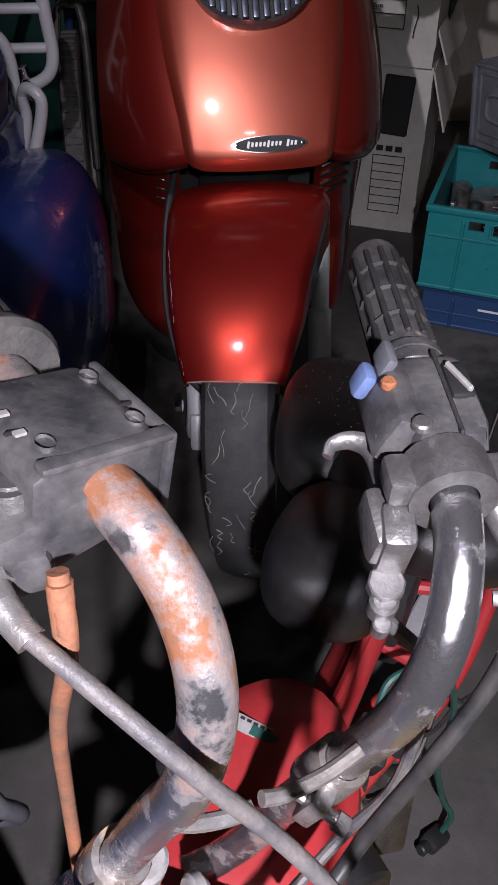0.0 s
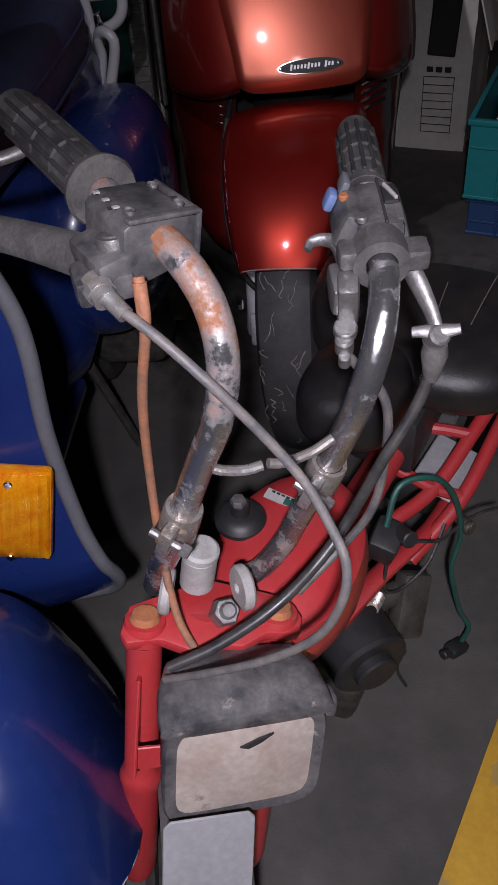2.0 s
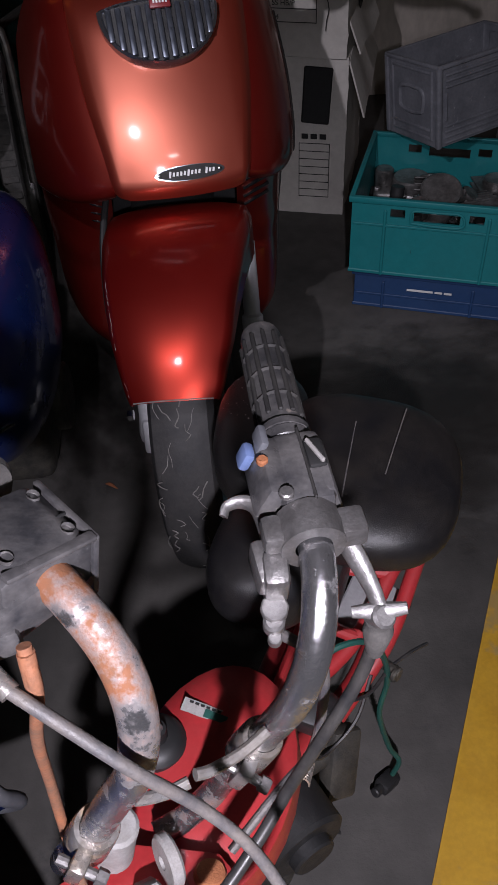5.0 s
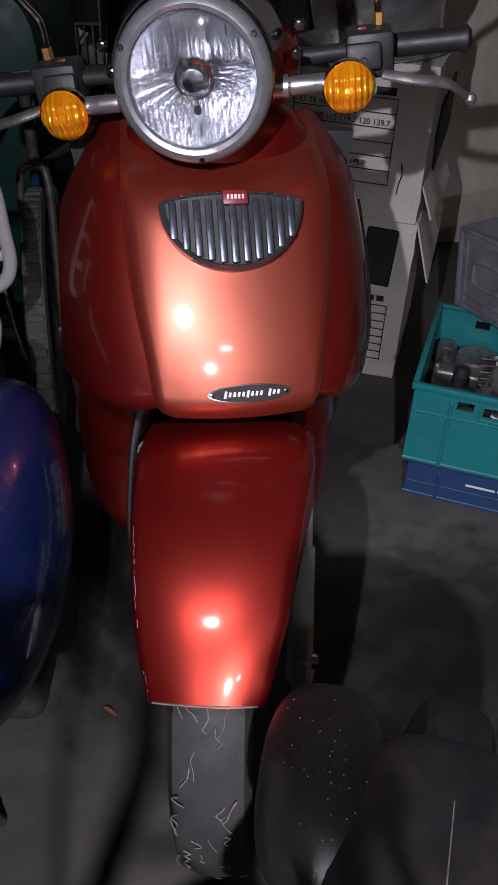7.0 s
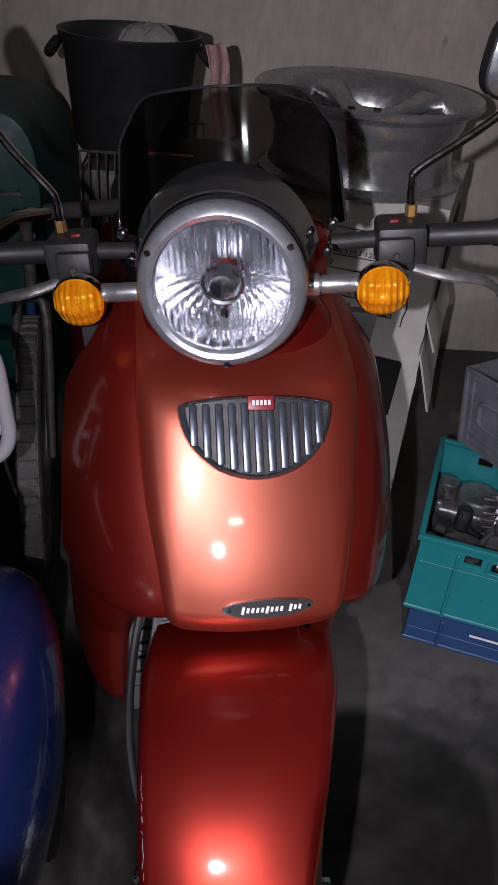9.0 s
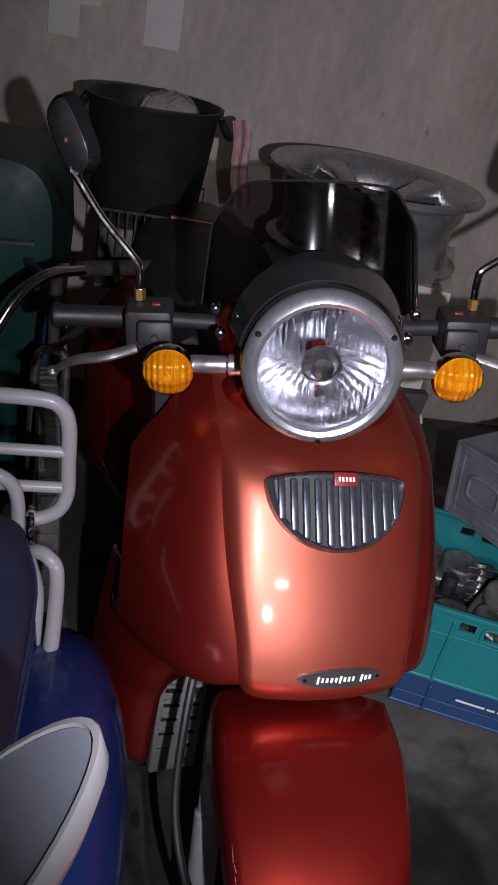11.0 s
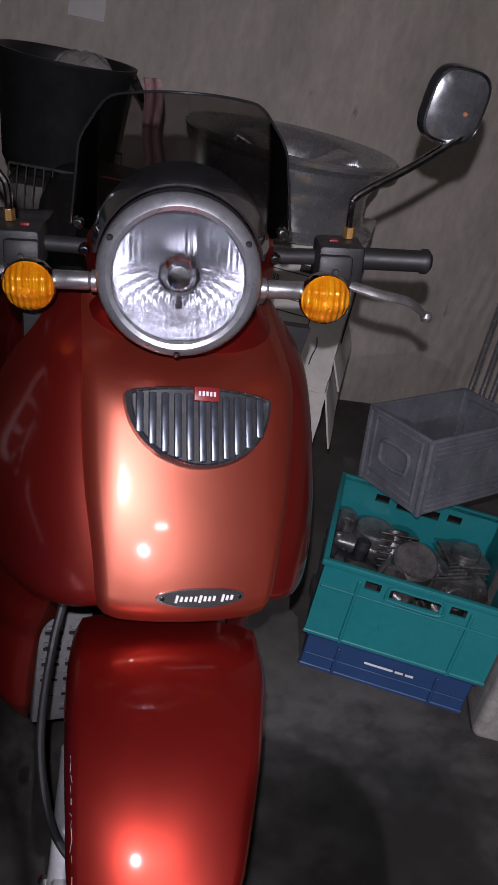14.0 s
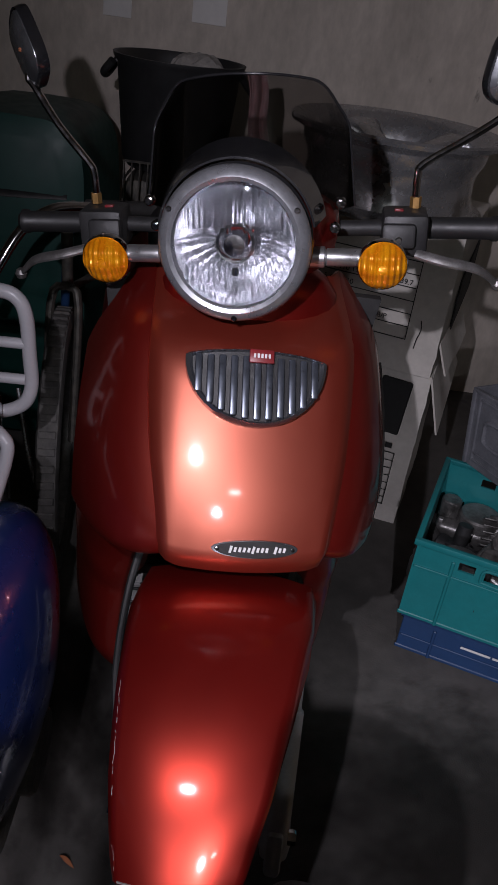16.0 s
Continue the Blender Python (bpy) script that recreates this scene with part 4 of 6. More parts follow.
for p, q, r in ((LEFT[2], LEFT[3], 0.40), (RIGHT[3], RIGHT[4], 0.80)):
    a, b = Vector(p), Vector(q)
    c = a.lerp(b, r)
    d = (b - a).to_track_quat("Z", "Y").to_matrix().to_4x4()
    d.translation = c
    cl = mo("bar_clamp", put(join(revolve([(0.0118, -0.022), (0.0165, -0.022), (0.0175, -0.019), (0.0165, 0.019), (0.0155, 0.022), (0.0118, 0.022)], 24), box(0.018, 0.012, 0.034, 0.003, 2, (-0.021, 0, 0))), d), "rusty_chrome", label="chrome bar clamp with pinch bolt")
    mo("pinch_bolt", put(join(hexbolt(0.0065, 0.008, (-0.022, -0.014, 0), (90, 0, 0)), cyl(0.004, 0.03, 10, at=(-0.022, 0, 0), rot=(90, 0, 0))), d), "alloy", cl)
mo("cross_rod", tube([(-0.049, 0.160, 0.796), (-0.029, 0.160, 0.786), (-0.011, 0.165, 0.780), (0.002, 0.170, 0.780)], 0.0042, 10, 5), "rusty_chrome", label="bent chrome cross rod")
mo("cross_rod", tube([(0.006, 0.176, 0.776), (0.017, 0.180, 0.772), (0.038, 0.190, 0.772), (0.056, 0.20, 0.778)], 0.0042, 10, 5), "rusty_chrome", label="bent chrome cross rod")


def frame_on(p, q):
    """A pose at p whose z runs to q and whose y is turned up."""
    p, q = Vector(p), Vector(q)
    z = (q - p).normalized()
    x = Vector((0, 0, 1)).cross(z).normalized()
    m = Matrix((x, z.cross(x), z)).transposed().to_4x4()
    m.translation = p
    return m


# grips
for p, q, r, lab in (((-0.105, 0.272, 0.958), (-0.203, 0.408, 0.966), 0.0185, "dusty ribbed rubber throttle grip"), ((0.086, 0.345, 0.904), (0.081, 0.470, 0.904), 0.0165, "worn ribbed rubber grip")):
    g = MO @ frame_on(p, q)
    n = (Vector(q) - Vector(p)).length
    grip = mo("grip", revolve([(0, 0), (r + 0.003, 0.0), (r + 0.003, 0.006), (r, 0.01), (r, n - 0.006), (r - 0.001, n - 0.001), (r - 0.004, n), (0, n)], 24), "dusty_plastic", label=lab, m=g)
    for k in range(12):
        a = 2 * math.pi * k / 12
        mo("grip_rib", box(0.0035, 0.0035, n - 0.03, 0.001, 1, ((r + 0.0004) * math.cos(a), (r + 0.0004) * math.sin(a), n / 2), (0, 0, math.degrees(a))), "rubber", grip, m=g)
    for k in range(3):
        mo("grip_ring", revolve([(r, -0.0014), (r + 0.002, 0), (r, 0.0014)], 20), "rubber", grip, m=g @ pose(0, 0, n * (0.28 + 0.22 * k)))
GL = MO @ frame_on((-0.105, 0.272, 0.958), (-0.203, 0.408, 0.966))
mo("grip_flange", revolve([(0.012, -0.006), (0.025, -0.006), (0.027, -0.002), (0.026, 0.004), (0.0215, 0.010), (0.018, 0.012)], 28), "dusty_rubber", label="dusty rubber grip flange", m=GL)

# throttle housing, brake perch and lever
hs = MO @ frame_on((-0.050, 0.204, 0.957), (-0.105, 0.272, 0.958))
house = mo("throttle_housing", join(put(prism([(-0.040, -0.024), (-0.028, -0.034), (0.022, -0.034), (0.036, -0.022), (0.036, 0.020), (0.022, 0.030), (-0.024, 0.030), (-0.040, 0.018)], 0.060, 0.004, 2), pose(0, 0, 0.008, 90, 0, 0)), cyl(0.018, 0.03, 20, 0.003, (0, 0, 0.068))), "dusty_plastic", label="scuffed black throttle housing", m=hs @ pose(0.004, -0.004, -0.006, 0, 0, 12) @ Matrix.Diagonal((0.72, 0.62, 0.92, 1)))
for x in (-0.012, 0.0, 0.012):
    mo("print_bar", box(0.006, 0.002, 0.003, at=(0.028 + x * 0.0, 0.0335, 0.045 + x * 1.2)), "washer_white", house, m=hs @ pose(0.004, -0.004, -0.006, 0, 0, 12) @ Matrix.Diagonal((0.72, 0.62, 0.92, 1)))
HT = hs @ pose(0.004, -0.004, -0.006, 0, 0, 12) @ Matrix.Diagonal((0.72, 0.62, 0.92, 1))
mo("housing_lip", join(box(0.006, 0.070, 0.064, 0.002, 2, (-0.041, -0.003, 0.038)), box(0.074, 0.006, 0.008, 0.002, 2, (-0.004, 0.031, 0.009))), "dusty_plastic", house, "raised edge of the housing", m=HT)
for x, z in ((-0.028, 0.020), (-0.028, 0.056), (0.022, 0.020)):
    mo("housing_screw", put(revolve([(0, 0.0022), (0.0036, 0.0018), (0.0048, 0.0), (0.0048, -0.004)], 14, "Y"), pose(x, 0.032, z, 180)), "alloy", house, m=HT)
mo("housing_seam", box(0.072, 0.0025, 0.0025, 0.0008, 1, (-0.002, 0.0312, 0.034)), "ink_and_shade", house, m=HT)
perch = mo("brake_perch", join(box(0.052, 0.052, 0.028, 0.006, 2, (-0.082, 0.208, 0.945), (0, -6, 36)), box(0.040, 0.034, 0.020, 0.005, 2, (-0.092, 0.190, 0.937), (0, 0, 20))), "dusty_plastic", label="rust-stained brake lever perch")
mo("pivot_bolt", revolve([(0, 0.004), (0.006, 0.004), (0.007, 0.003), (0.0105, 0.003), (0.011, 0.0), (0.011, -0.006)], 22), "alloy", perch, "flat pivot bolt", m=MO @ pose(-0.083, 0.200, 0.960, -10, 0, 0))
mo("brake_lever", tube([(-0.098, 0.208, 0.940, 0.016), (-0.125, 0.226, 0.938, 0.015), (-0.165, 0.247, 0.938, 0.0135), (-0.215, 0.268, 0.938, 0.0125), (-0.275, 0.285, 0.938, 0.012)], 0.014, 14, 8, flat=0.45), "alloy", label="dull grey alloy brake lever")
adj = mo("cable_adjuster", put(revolve([(0, 0), (0.0085, 0), (0.0085, 0.020), (0, 0.020)], 12), frame_on((-0.096, 0.180, 0.944), (-0.080, 0.158, 0.934))), "rusty_chrome", label="rusty knurled cable adjuster")
mo("lock_nut", put(revolve([(0, 0), (0.0105, 0), (0.0105, 0.006), (0, 0.006)], 8), frame_on((-0.092, 0.175, 0.941), (-0.080, 0.158, 0.934))), "rusty_chrome", adj)
mo("cable_end", put(revolve([(0, 0), (0.0062, 0), (0.0058, 0.02), (0, 0.02)], 12), frame_on((-0.086, 0.168, 0.940), (-0.066, 0.151, 0.928))), "rusty_chrome", adj)

# right switch and decompression levers
sr = MO @ frame_on((0.093, 0.262, 0.897), (0.086, 0.345, 0.904))
sw = mo("switch_block", join(box(0.036, 0.042, 0.060, 0.007, 2, (-0.003, 0, 0.046)), box(0.030, 0.030, 0.050, 0.005, 2, (0.014, 0.006, 0.048), (0, 0, 24)), box(0.010, 0.040, 0.046, 0.004, 2, (-0.020, 0.002, 0.044), (0, 0, -14)), cyl(0.019, 0.014, 20, 0.003, (0, 0, 0.080))), "dusty_plastic", label="dusty grey handlebar switch block", m=sr)
mo("switch_button", box(0.008, 0.016, 0.014, 0.003, 2, (0.031, 0.014, 0.064), (0, 0, 24)), "switch_blue", sw, "faded blue switch button", m=sr)
mo("switch_button", box(0.006, 0.012, 0.018, 0.002, 2, (0.020, 0.024, 0.068), (0, 0, 24)), "crate_grey", sw, "pale grey slide switch", m=sr)
mo("switch_knob", cyl(0.004, 0.005, 12, 0.001, (0.022, 0.024, 0.050), (-90, 0, 0)), "rust", sw, "orange switch pin", m=sr)
mo("switch_screw", cyl(0.005, 0.005, 12, 0.001, (0.012, 0.023, 0.022), (-90, 0, 0)), "alloy", sw, m=sr)
mo("shell_seam", box(0.002, 0.044, 0.060, 0.0008, 1, (-0.006, 0.001, 0.046)), "rubber", sw, m=sr)
# recess drawn as a black block, its shade put into the colour
mo("recess_shade", box(0.012, 0.006, 0.024, 0.002, 2, (-0.013, 0.021, 0.052)), "ink_and_shade", sw, m=sr)
mo("recess_rib", box(0.003, 0.008, 0.022, 0.001, 1, (-0.013, 0.0225, 0.052), (0, 20, 0)), "washer_white", sw, m=sr)
pc = mo("lever_perch", join(revolve([(0.012, -0.012), (0.021, -0.012), (0.022, 0.0), (0.021, 0.012), (0.012, 0.012)], 24), box(0.020, 0.018, 0.022, 0.004, 2, (-0.026, 0, 0)), box(0.014, 0.016, 0.022, 0.004, 2, (0.024, 0.004, 0))), "alloy", label="grimy alloy lever perch", m=sr @ pose(0, 0, 0.006))
mo("small_lever", tube([(0.069, 0.262, 0.866, 0.0055), (0.067, 0.280, 0.880, 0.0065), (0.062, 0.298, 0.890, 0.0065), (0.052, 0.304, 0.892, 0.0055), (0.042, 0.302, 0.891, 0.0045), (0.039, 0.296, 0.888, 0.004)], 0.006, 12, 6, flat=0.6), "alloy", label="small hooked alloy lever")
mo("perch_arm", join(box(0.017, 0.024, 0.046, 0.005, 2, (0.069, 0.258, 0.868), (20, 0, 0)), box(0.010, 0.030, 0.030, 0.004, 2, (0.060, 0.262, 0.874), (20, 0, 10)), cyl(0.0095, 0.010, 10, 0.001, (0.067, 0.249, 0.846), (20, 0, 0)), cyl(0.0075, 0.018, 14, 0.002, (0.066, 0.245, 0.835), (20, 0, 0)), cyl(0.0050, 0.014, 12, 0.001, (0.066, 0.241, 0.823), (20, 0, 0))), "alloy", label="alloy cable stop")
mo("lever_arm", tube([(0.108, 0.285, 0.893, 0.007), (0.120, 0.266, 0.878, 0.0078), (0.130, 0.248, 0.862, 0.0062), (0.134, 0.238, 0.852, 0.0055)], 0.008, 12, 6, flat=0.7), "alloy", label="pale alloy lever arm")
mo("wing_nut", join(cyl(0.0085, 0.018, 14, 0.002, (0.134, 0.236, 0.846), (35, 20, 0)), tube([(0.116, 0.238, 0.850, 0.0040), (0.124, 0.237, 0.851, 0.0050), (0.134, 0.236, 0.851, 0.0065), (0.144, 0.235, 0.853, 0.0050), (0.151, 0.234, 0.855, 0.0040)], 0.006, 10, 5, flat=0.7)), "alloy", label="alloy wing nut")
mo("rubber_boot", put(revolve([(0, 0), (0.009, 0.001), (0.0105, 0.010), (0.0075, 0.026), (0.0055, 0.034), (0, 0.034)], 16), frame_on((0.134, 0.235, 0.842), (0.132, 0.232, 0.800))), "dusty_rubber", label="grey rubber cable boot")

# cables
mo("brake_cable", tube([(-0.085, 0.164, 0.939), (-0.052, 0.145, 0.922), (-0.018, 0.13, 0.892), (0.012, 0.125, 0.852), (0.036, 0.115, 0.82), (0.053, 0.10, 0.791), (0.063, 0.085, 0.769), (0.06, 0.075, 0.739), (0.041, 0.075, 0.692), (-0.001, 0.08, 0.649), (-0.059, 0.09, 0.608), (-0.095, 0.10, 0.581)], 0.0037, 12, 8), "cable_grey", label="dusty grey brake cable")
mo("clutch_cable", tube([(0.134, 0.24, 0.834), (0.131, 0.235, 0.808), (0.119, 0.225, 0.778), (0.095, 0.21, 0.738), (0.069, 0.20, 0.68), (0.042, 0.175, 0.652), (0.004, 0.14, 0.635), (-0.045, 0.115, 0.614), (-0.089, 0.10, 0.601)], 0.0050, 12, 8), "cable_black", label="black clutch cable")
mo("orange_cable", tube([(-0.063, 0.170, 0.951), (-0.062, 0.160, 0.922), (-0.080, 0.175, 0.846), (-0.093, 0.190, 0.754), (-0.097, 0.180, 0.653), (-0.087, 0.150, 0.601), (-0.071, 0.131, 0.574)], 0.0039, 12, 8), "orange_cable", label="faded orange outer cable")
mo("cable_ferrule", tube([(-0.0625, 0.168, 0.948), (-0.062, 0.161, 0.928)], 0.0047, 12, 2), "orange_cable", label="rusty cable ferrule")
mo("thin_cable", tube([(0.066, 0.245, 0.828), (0.100, 0.252, 0.770), (0.102, 0.250, 0.700), (0.092, 0.242, 0.645), (0.066, 0.235, 0.600), (0.02, 0.20, 0.57)], 0.0042, 10, 8), "cable_grey", label="thin grey cable")

# headlamp, square with a dirty lens
LM = MO @ pose(-0.031, 0.066, 0.497, -14, 12, 17)
lamp = mo("headlamp", join(loft([oval(0, 0, w, h, 6, 40, y) for y, w, h in ((0.075, 0.06, 0.05), (0.070, 0.10, 0.085), (0.045, 0.140, 0.118), (0.008, 0.150, 0.128), (-0.004, 0.152, 0.130), (-0.008, 0.148, 0.126), (-0.006, 0.128, 0.106), (0.002, 0.126, 0.104))], True, False), loft([oval(0, 0.060, w, h, 4, 32, y) for y, w, h in ((0.066, 0.100, 0.030), (0.060, 0.130, 0.040), (0.030, 0.152, 0.046), (0.004, 0.158, 0.030), (-0.010, 0.158, 0.016), (-0.011, 0.150, 0.010))]), box(0.012, 0.022, 0.022, 0.004, 2, (0.080, 0.008, 0.050))), "dusty_plastic", label="square black headlamp with dirty lens", m=LM)
mo("headlamp_lens", sheet(lambda u, v: ((2 * u - 1) * 0.064, -0.006 - 0.006 * (1 - (2 * u - 1) ** 2) * (1 - (2 * v - 1) ** 2), (2 * v - 1) * 0.053), 20, 16, 0.003), "dirty_lens", lamp, "brown-stained headlamp lens", 60, LM)
mo("lens_chip", put(prism([(-0.016, 0.0), (0.0, 0.007), (0.014, 0.011), (0.004, 0.003), (-0.008, -0.003)], 0.002), pose(0.008, -0.0135, 0.032)), "black_plastic", lamp, "dark chip in the lens", m=LM)
mo("number_plate", join(put(prism([(x * 0.043 + 0, z * 0.043) for x, z in ((-1, -0.85), (-0.85, -1), (0.85, -1), (1, -0.85), (1, 0.85), (0.85, 1), (-0.85, 1), (-1, 0.85))], 0.003, 0.001, 1), pose(0, 0, 0))), "plate", label="blank grey metal front plate", m=MO @ pose(-0.064, 0.0, 0.436, -30, 14, 15))

# tank, cap and frame
def egg(z, wx, wy, shift=0.0, n=28):
    return [(wx * math.cos(2 * math.pi * i / n), wy * math.sin(2 * math.pi * i / n) + shift, z) for i in range(n)]


TK = MO @ pose(-0.028, 0.305, 0.0, 0, 4, -22)
mo("fuel_tank", loft([egg(z, a, b, s) for z, a, b, s in ((0.36, 0.03, 0.06, 0.02), (0.39, 0.062, 0.10, 0.02), (0.44, 0.082, 0.125, 0.01), (0.485, 0.086, 0.130, 0.0), (0.515, 0.080, 0.122, 0.0), (0.532, 0.062, 0.098, 0.0), (0.538, 0.036, 0.06, 0.0), (0.5395, 0.006, 0.01, 0.0))]), "moped_red", label="faded red fuel tank", m=TK)
cap = mo("fuel_cap", revolve([(0.0, 0.024), (0.010, 0.024), (0.011, 0.010), (0.020, 0.009), (0.026, 0.004), (0.029, 0.0), (0.029, -0.006), (0, -0.006)], 32), "dark_plastic", label="black rubber filler cap", m=MO @ pose(-0.046, 0.318, 0.543, 0, 4, 0))
mo("cap_bolt", hexbolt(0.009, 0.012), "alloy", cap, "rusty cap bolt", m=MO @ pose(-0.046, 0.318, 0.562))
st = mo("sticker", box(0.052, 0.014, 0.0012, at=(0, 0, 0)), "washer_white", label="small white and green sticker", m=MO @ pose(0.004, 0.345, 0.5385, 3, 8, -24))
mo("green_band", box(0.024, 0.008, 0.0012, at=(0.010, -0.002, 0.0012)), "green_wire", st, m=MO @ pose(0.004, 0.345, 0.5385, 3, 8, -24))
for k in range(6):
    mo("print_bar", box(0.004, 0.0022, 0.001, at=(-0.018 + 0.006 * k, 0.004, 0.0012)), "ink_and_shade", st, m=MO @ pose(0.004, 0.345, 0.5385, 3, 8, -24))
mo("spine", tube([(0.005, 0.32, 0.40, 0.034), (0.058, 0.40, 0.40, 0.032), (0.115, 0.51, 0.40, 0.030), (0.17, 0.62, 0.40, 0.028), (0.21, 0.72, 0.40, 0.026)], 0.03, 16, 6, flat=0.75), "moped_red", label="red pressed steel spine")
mo("spine_flange", tube([(0.050, 0.365, 0.432, 0.006), (0.105, 0.47, 0.434, 0.006), (0.16, 0.585, 0.434, 0.006)], 0.006, 8, 6), "moped_red")
mo("lower_bar", tube([(0.060, 0.35, 0.285, 0.020), (0.12, 0.42, 0.295, 0.020), (0.19, 0.49, 0.30, 0.016), (0.24, 0.57, 0.30, 0.014)], 0.02, 12, 6, flat=0.6), "moped_red", label="red lower frame bar")
mo("side_rail", tube([(0.165, 0.455, 0.28), (0.243, 0.529, 0.33), (0.30, 0.62, 0.37), (0.348, 0.705, 0.40), (0.375, 0.76, 0.415)], 0.011, 12, 6), "moped_red", label="red frame tube")
mo("seat_rail", tube([(0.125, 0.47, 0.335), (0.20, 0.530, 0.347), (0.26, 0.605, 0.38), (0.303, 0.665, 0.402), (0.335, 0.715, 0.412)], 0.011, 12, 6), "moped_red", label="red frame tube")
mo("cross_tube", tube([(0.165, 0.615, 0.392), (0.215, 0.612, 0.390), (0.262, 0.606, 0.382)], 0.009, 10, 5), "moped_red", label="red cross tube")
mo("cross_tube", tube([(0.15, 0.545, 0.375), (0.20, 0.532, 0.350), (0.243, 0.530, 0.332)], 0.009, 10, 5), "moped_red", label="red cross tube")
mo("frame_loop", tube([(0.035, 0.49, 0.36), (0.05, 0.44, 0.375), (0.085, 0.47, 0.40), (0.115, 0.535, 0.41)], 0.008, 10, 6), "moped_red", label="red bracket loop")
mo("side_panel", put(box(0.07, 0.10, 0.006, 0.002, 1), pose(0.225, 0.585, 0.335, 8, 12, -30)), "plate", label="grey metal battery tray")
mo("rear_wheel", put(revolve([(0.125, -0.034), (0.150, -0.045), (0.178, -0.048), (0.194, -0.036), (0.2, 0), (0.194, 0.036), (0.178, 0.048), (0.150, 0.045), (0.125, 0.034), (0.03, 0.02), (0.03, -0.02)], 40, "X", True), pose(0.27, 0.86, 0.2, 0, 8, -24)), "rubber", label="black rear tyre")
# engine
EN = MO @ pose(0.085, 0.350, 0.235, 0, 12, 28)
eng = mo("engine", join(put(revolve([(0, -0.045), (0.050, -0.045), (0.056, -0.040), (0.056, 0.02), (0.048, 0.03), (0, 0.03)], 36, "Y"), pose(0, 0, 0)), box(0.13, 0.06, 0.09, 0.012, 2, (-0.02, 0.05, -0.01)), cyl(0.03, 0.02, 24, 0.003, (0, -0.05, 0), (90, 0, 0))), "black_plastic", label="black single-cylinder engine with round cover", m=EN)
for k in range(7):
    mo("cooling_fin", box(0.09, 0.07, 0.0035, 0.001, 1, (0.02, 0.09, -0.03 + 0.011 * k)), "dark_metal", eng, m=EN)
mo("carburettor", join(box(0.050, 0.030, 0.10, 0.008, 2), cyl(0.018, 0.06, 16, 0.003, (-0.03, 0.01, 0.01), (0, 70, 0))), "dark_metal", label="greasy carburettor", m=MO @ pose(0.165, 0.425, 0.215, -30, 25, 20))
mo("spring", join(*[revolve([(0.0075, -0.001 + 0.005 * k), (0.0095, 0.005 * k), (0.0075, 0.001 + 0.005 * k)], 12) for k in range(9)]), "rusty_chrome", label="rusty coil spring", m=MO @ pose(0.118, 0.405, 0.262, 60, 20, -30))
mo("crank_case", box(0.12, 0.16, 0.11, 0.02, 3, (0.06, 0.40, 0.13), (0, 8, -24)), "dark_metal", label="dirty crank case")
for pts in ([(0.10, 0.45, 0.10), (0.17, 0.47, 0.008)], [(0.06, 0.45, 0.10), (0.0, 0.49, 0.008)]):
    mo("stand_leg", tube(pts, 0.008, 8, 2), "dark_metal", label="black stand leg")
# ignition coil and wires
mo("ignition_coil", join(box(0.040, 0.050, 0.045, 0.006, 2, (0.125, 0.425, 0.365), (10, 15, -20)), cyl(0.012, 0.03, 14, 0.002, (0.15, 0.42, 0.38), (70, 0, 30))), "black_plastic", label="black ignition coil")
mo("wire", tube([(0.125, 0.42, 0.40), (0.143, 0.45, 0.445), (0.191, 0.47, 0.437), (0.225, 0.490, 0.371), (0.242, 0.500, 0.283), (0.234, 0.490, 0.211), (0.257, 0.490, 0.103), (0.275, 0.485, 0.061), (0.266, 0.478, 0.03)], 0.0042, 8, 8), "green_wire", label="dark green wire hanging down")
mo("plug_cap", put(join(box(0.026, 0.02, 0.04, 0.005, 2), cyl(0.008, 0.02, 12, 0.002, (0, 0, 0.026))), pose(0.258, 0.474, 0.014, 70, 0, -50)), "black_plastic", label="black spark plug cap on the floor")
mo("wire_bolt", join(cyl(0.008, 0.03, 12, 0.002, (0.248, 0.508, 0.30), (80, 0, 40)), cyl(0.011, 0.008, 12, 0.002, (0.252, 0.498, 0.30), (80, 0, 40))), "dark_metal", label="black terminal")
for pts in ([(0.135, 0.44, 0.34), (0.175, 0.45, 0.33), (0.21, 0.47, 0.31), (0.246, 0.508, 0.305)], [(0.13, 0.42, 0.34), (0.125, 0.40, 0.29), (0.15, 0.42, 0.26), (0.19, 0.45, 0.28), (0.215, 0.49, 0.32)], [(0.11, 0.39, 0.24), (0.15, 0.40, 0.15), (0.155, 0.41, 0.05), (0.17, 0.405, 0.012)], [(0.246, 0.508, 0.305), (0.28, 0.53, 0.30), (0.31, 0.55, 0.285)]):
    mo("wire", tube(pts, 0.0026, 6, 6), "cable_black", label="thin black wire")

# saddle, raised over the frame
SD = MO @ Matrix.Translation((0.02, -0.07, 1.18)) @ Matrix.Scale(0.9, 4) @ Matrix.Translation((-0.02, 0.07, -1.18))
def pillow(cx, cy, cz, a, b, c, rz, rx=0, ry=0, power=2.6):
    bm = loft([[(x, y, z) for x, y, z in oval(0, 0, max(2 * a * w, 0.002), max(2 * c * w, 0.002), 2.8, 36, b * t)] for t, w in ((t, (1 - abs(t) ** power) ** (1 / power)) for t in [math.sin(math.pi / 2 * k / 10) for k in range(-10, 11)])])
    return put(bm, pose(cx, cy, cz, rx, ry, rz))


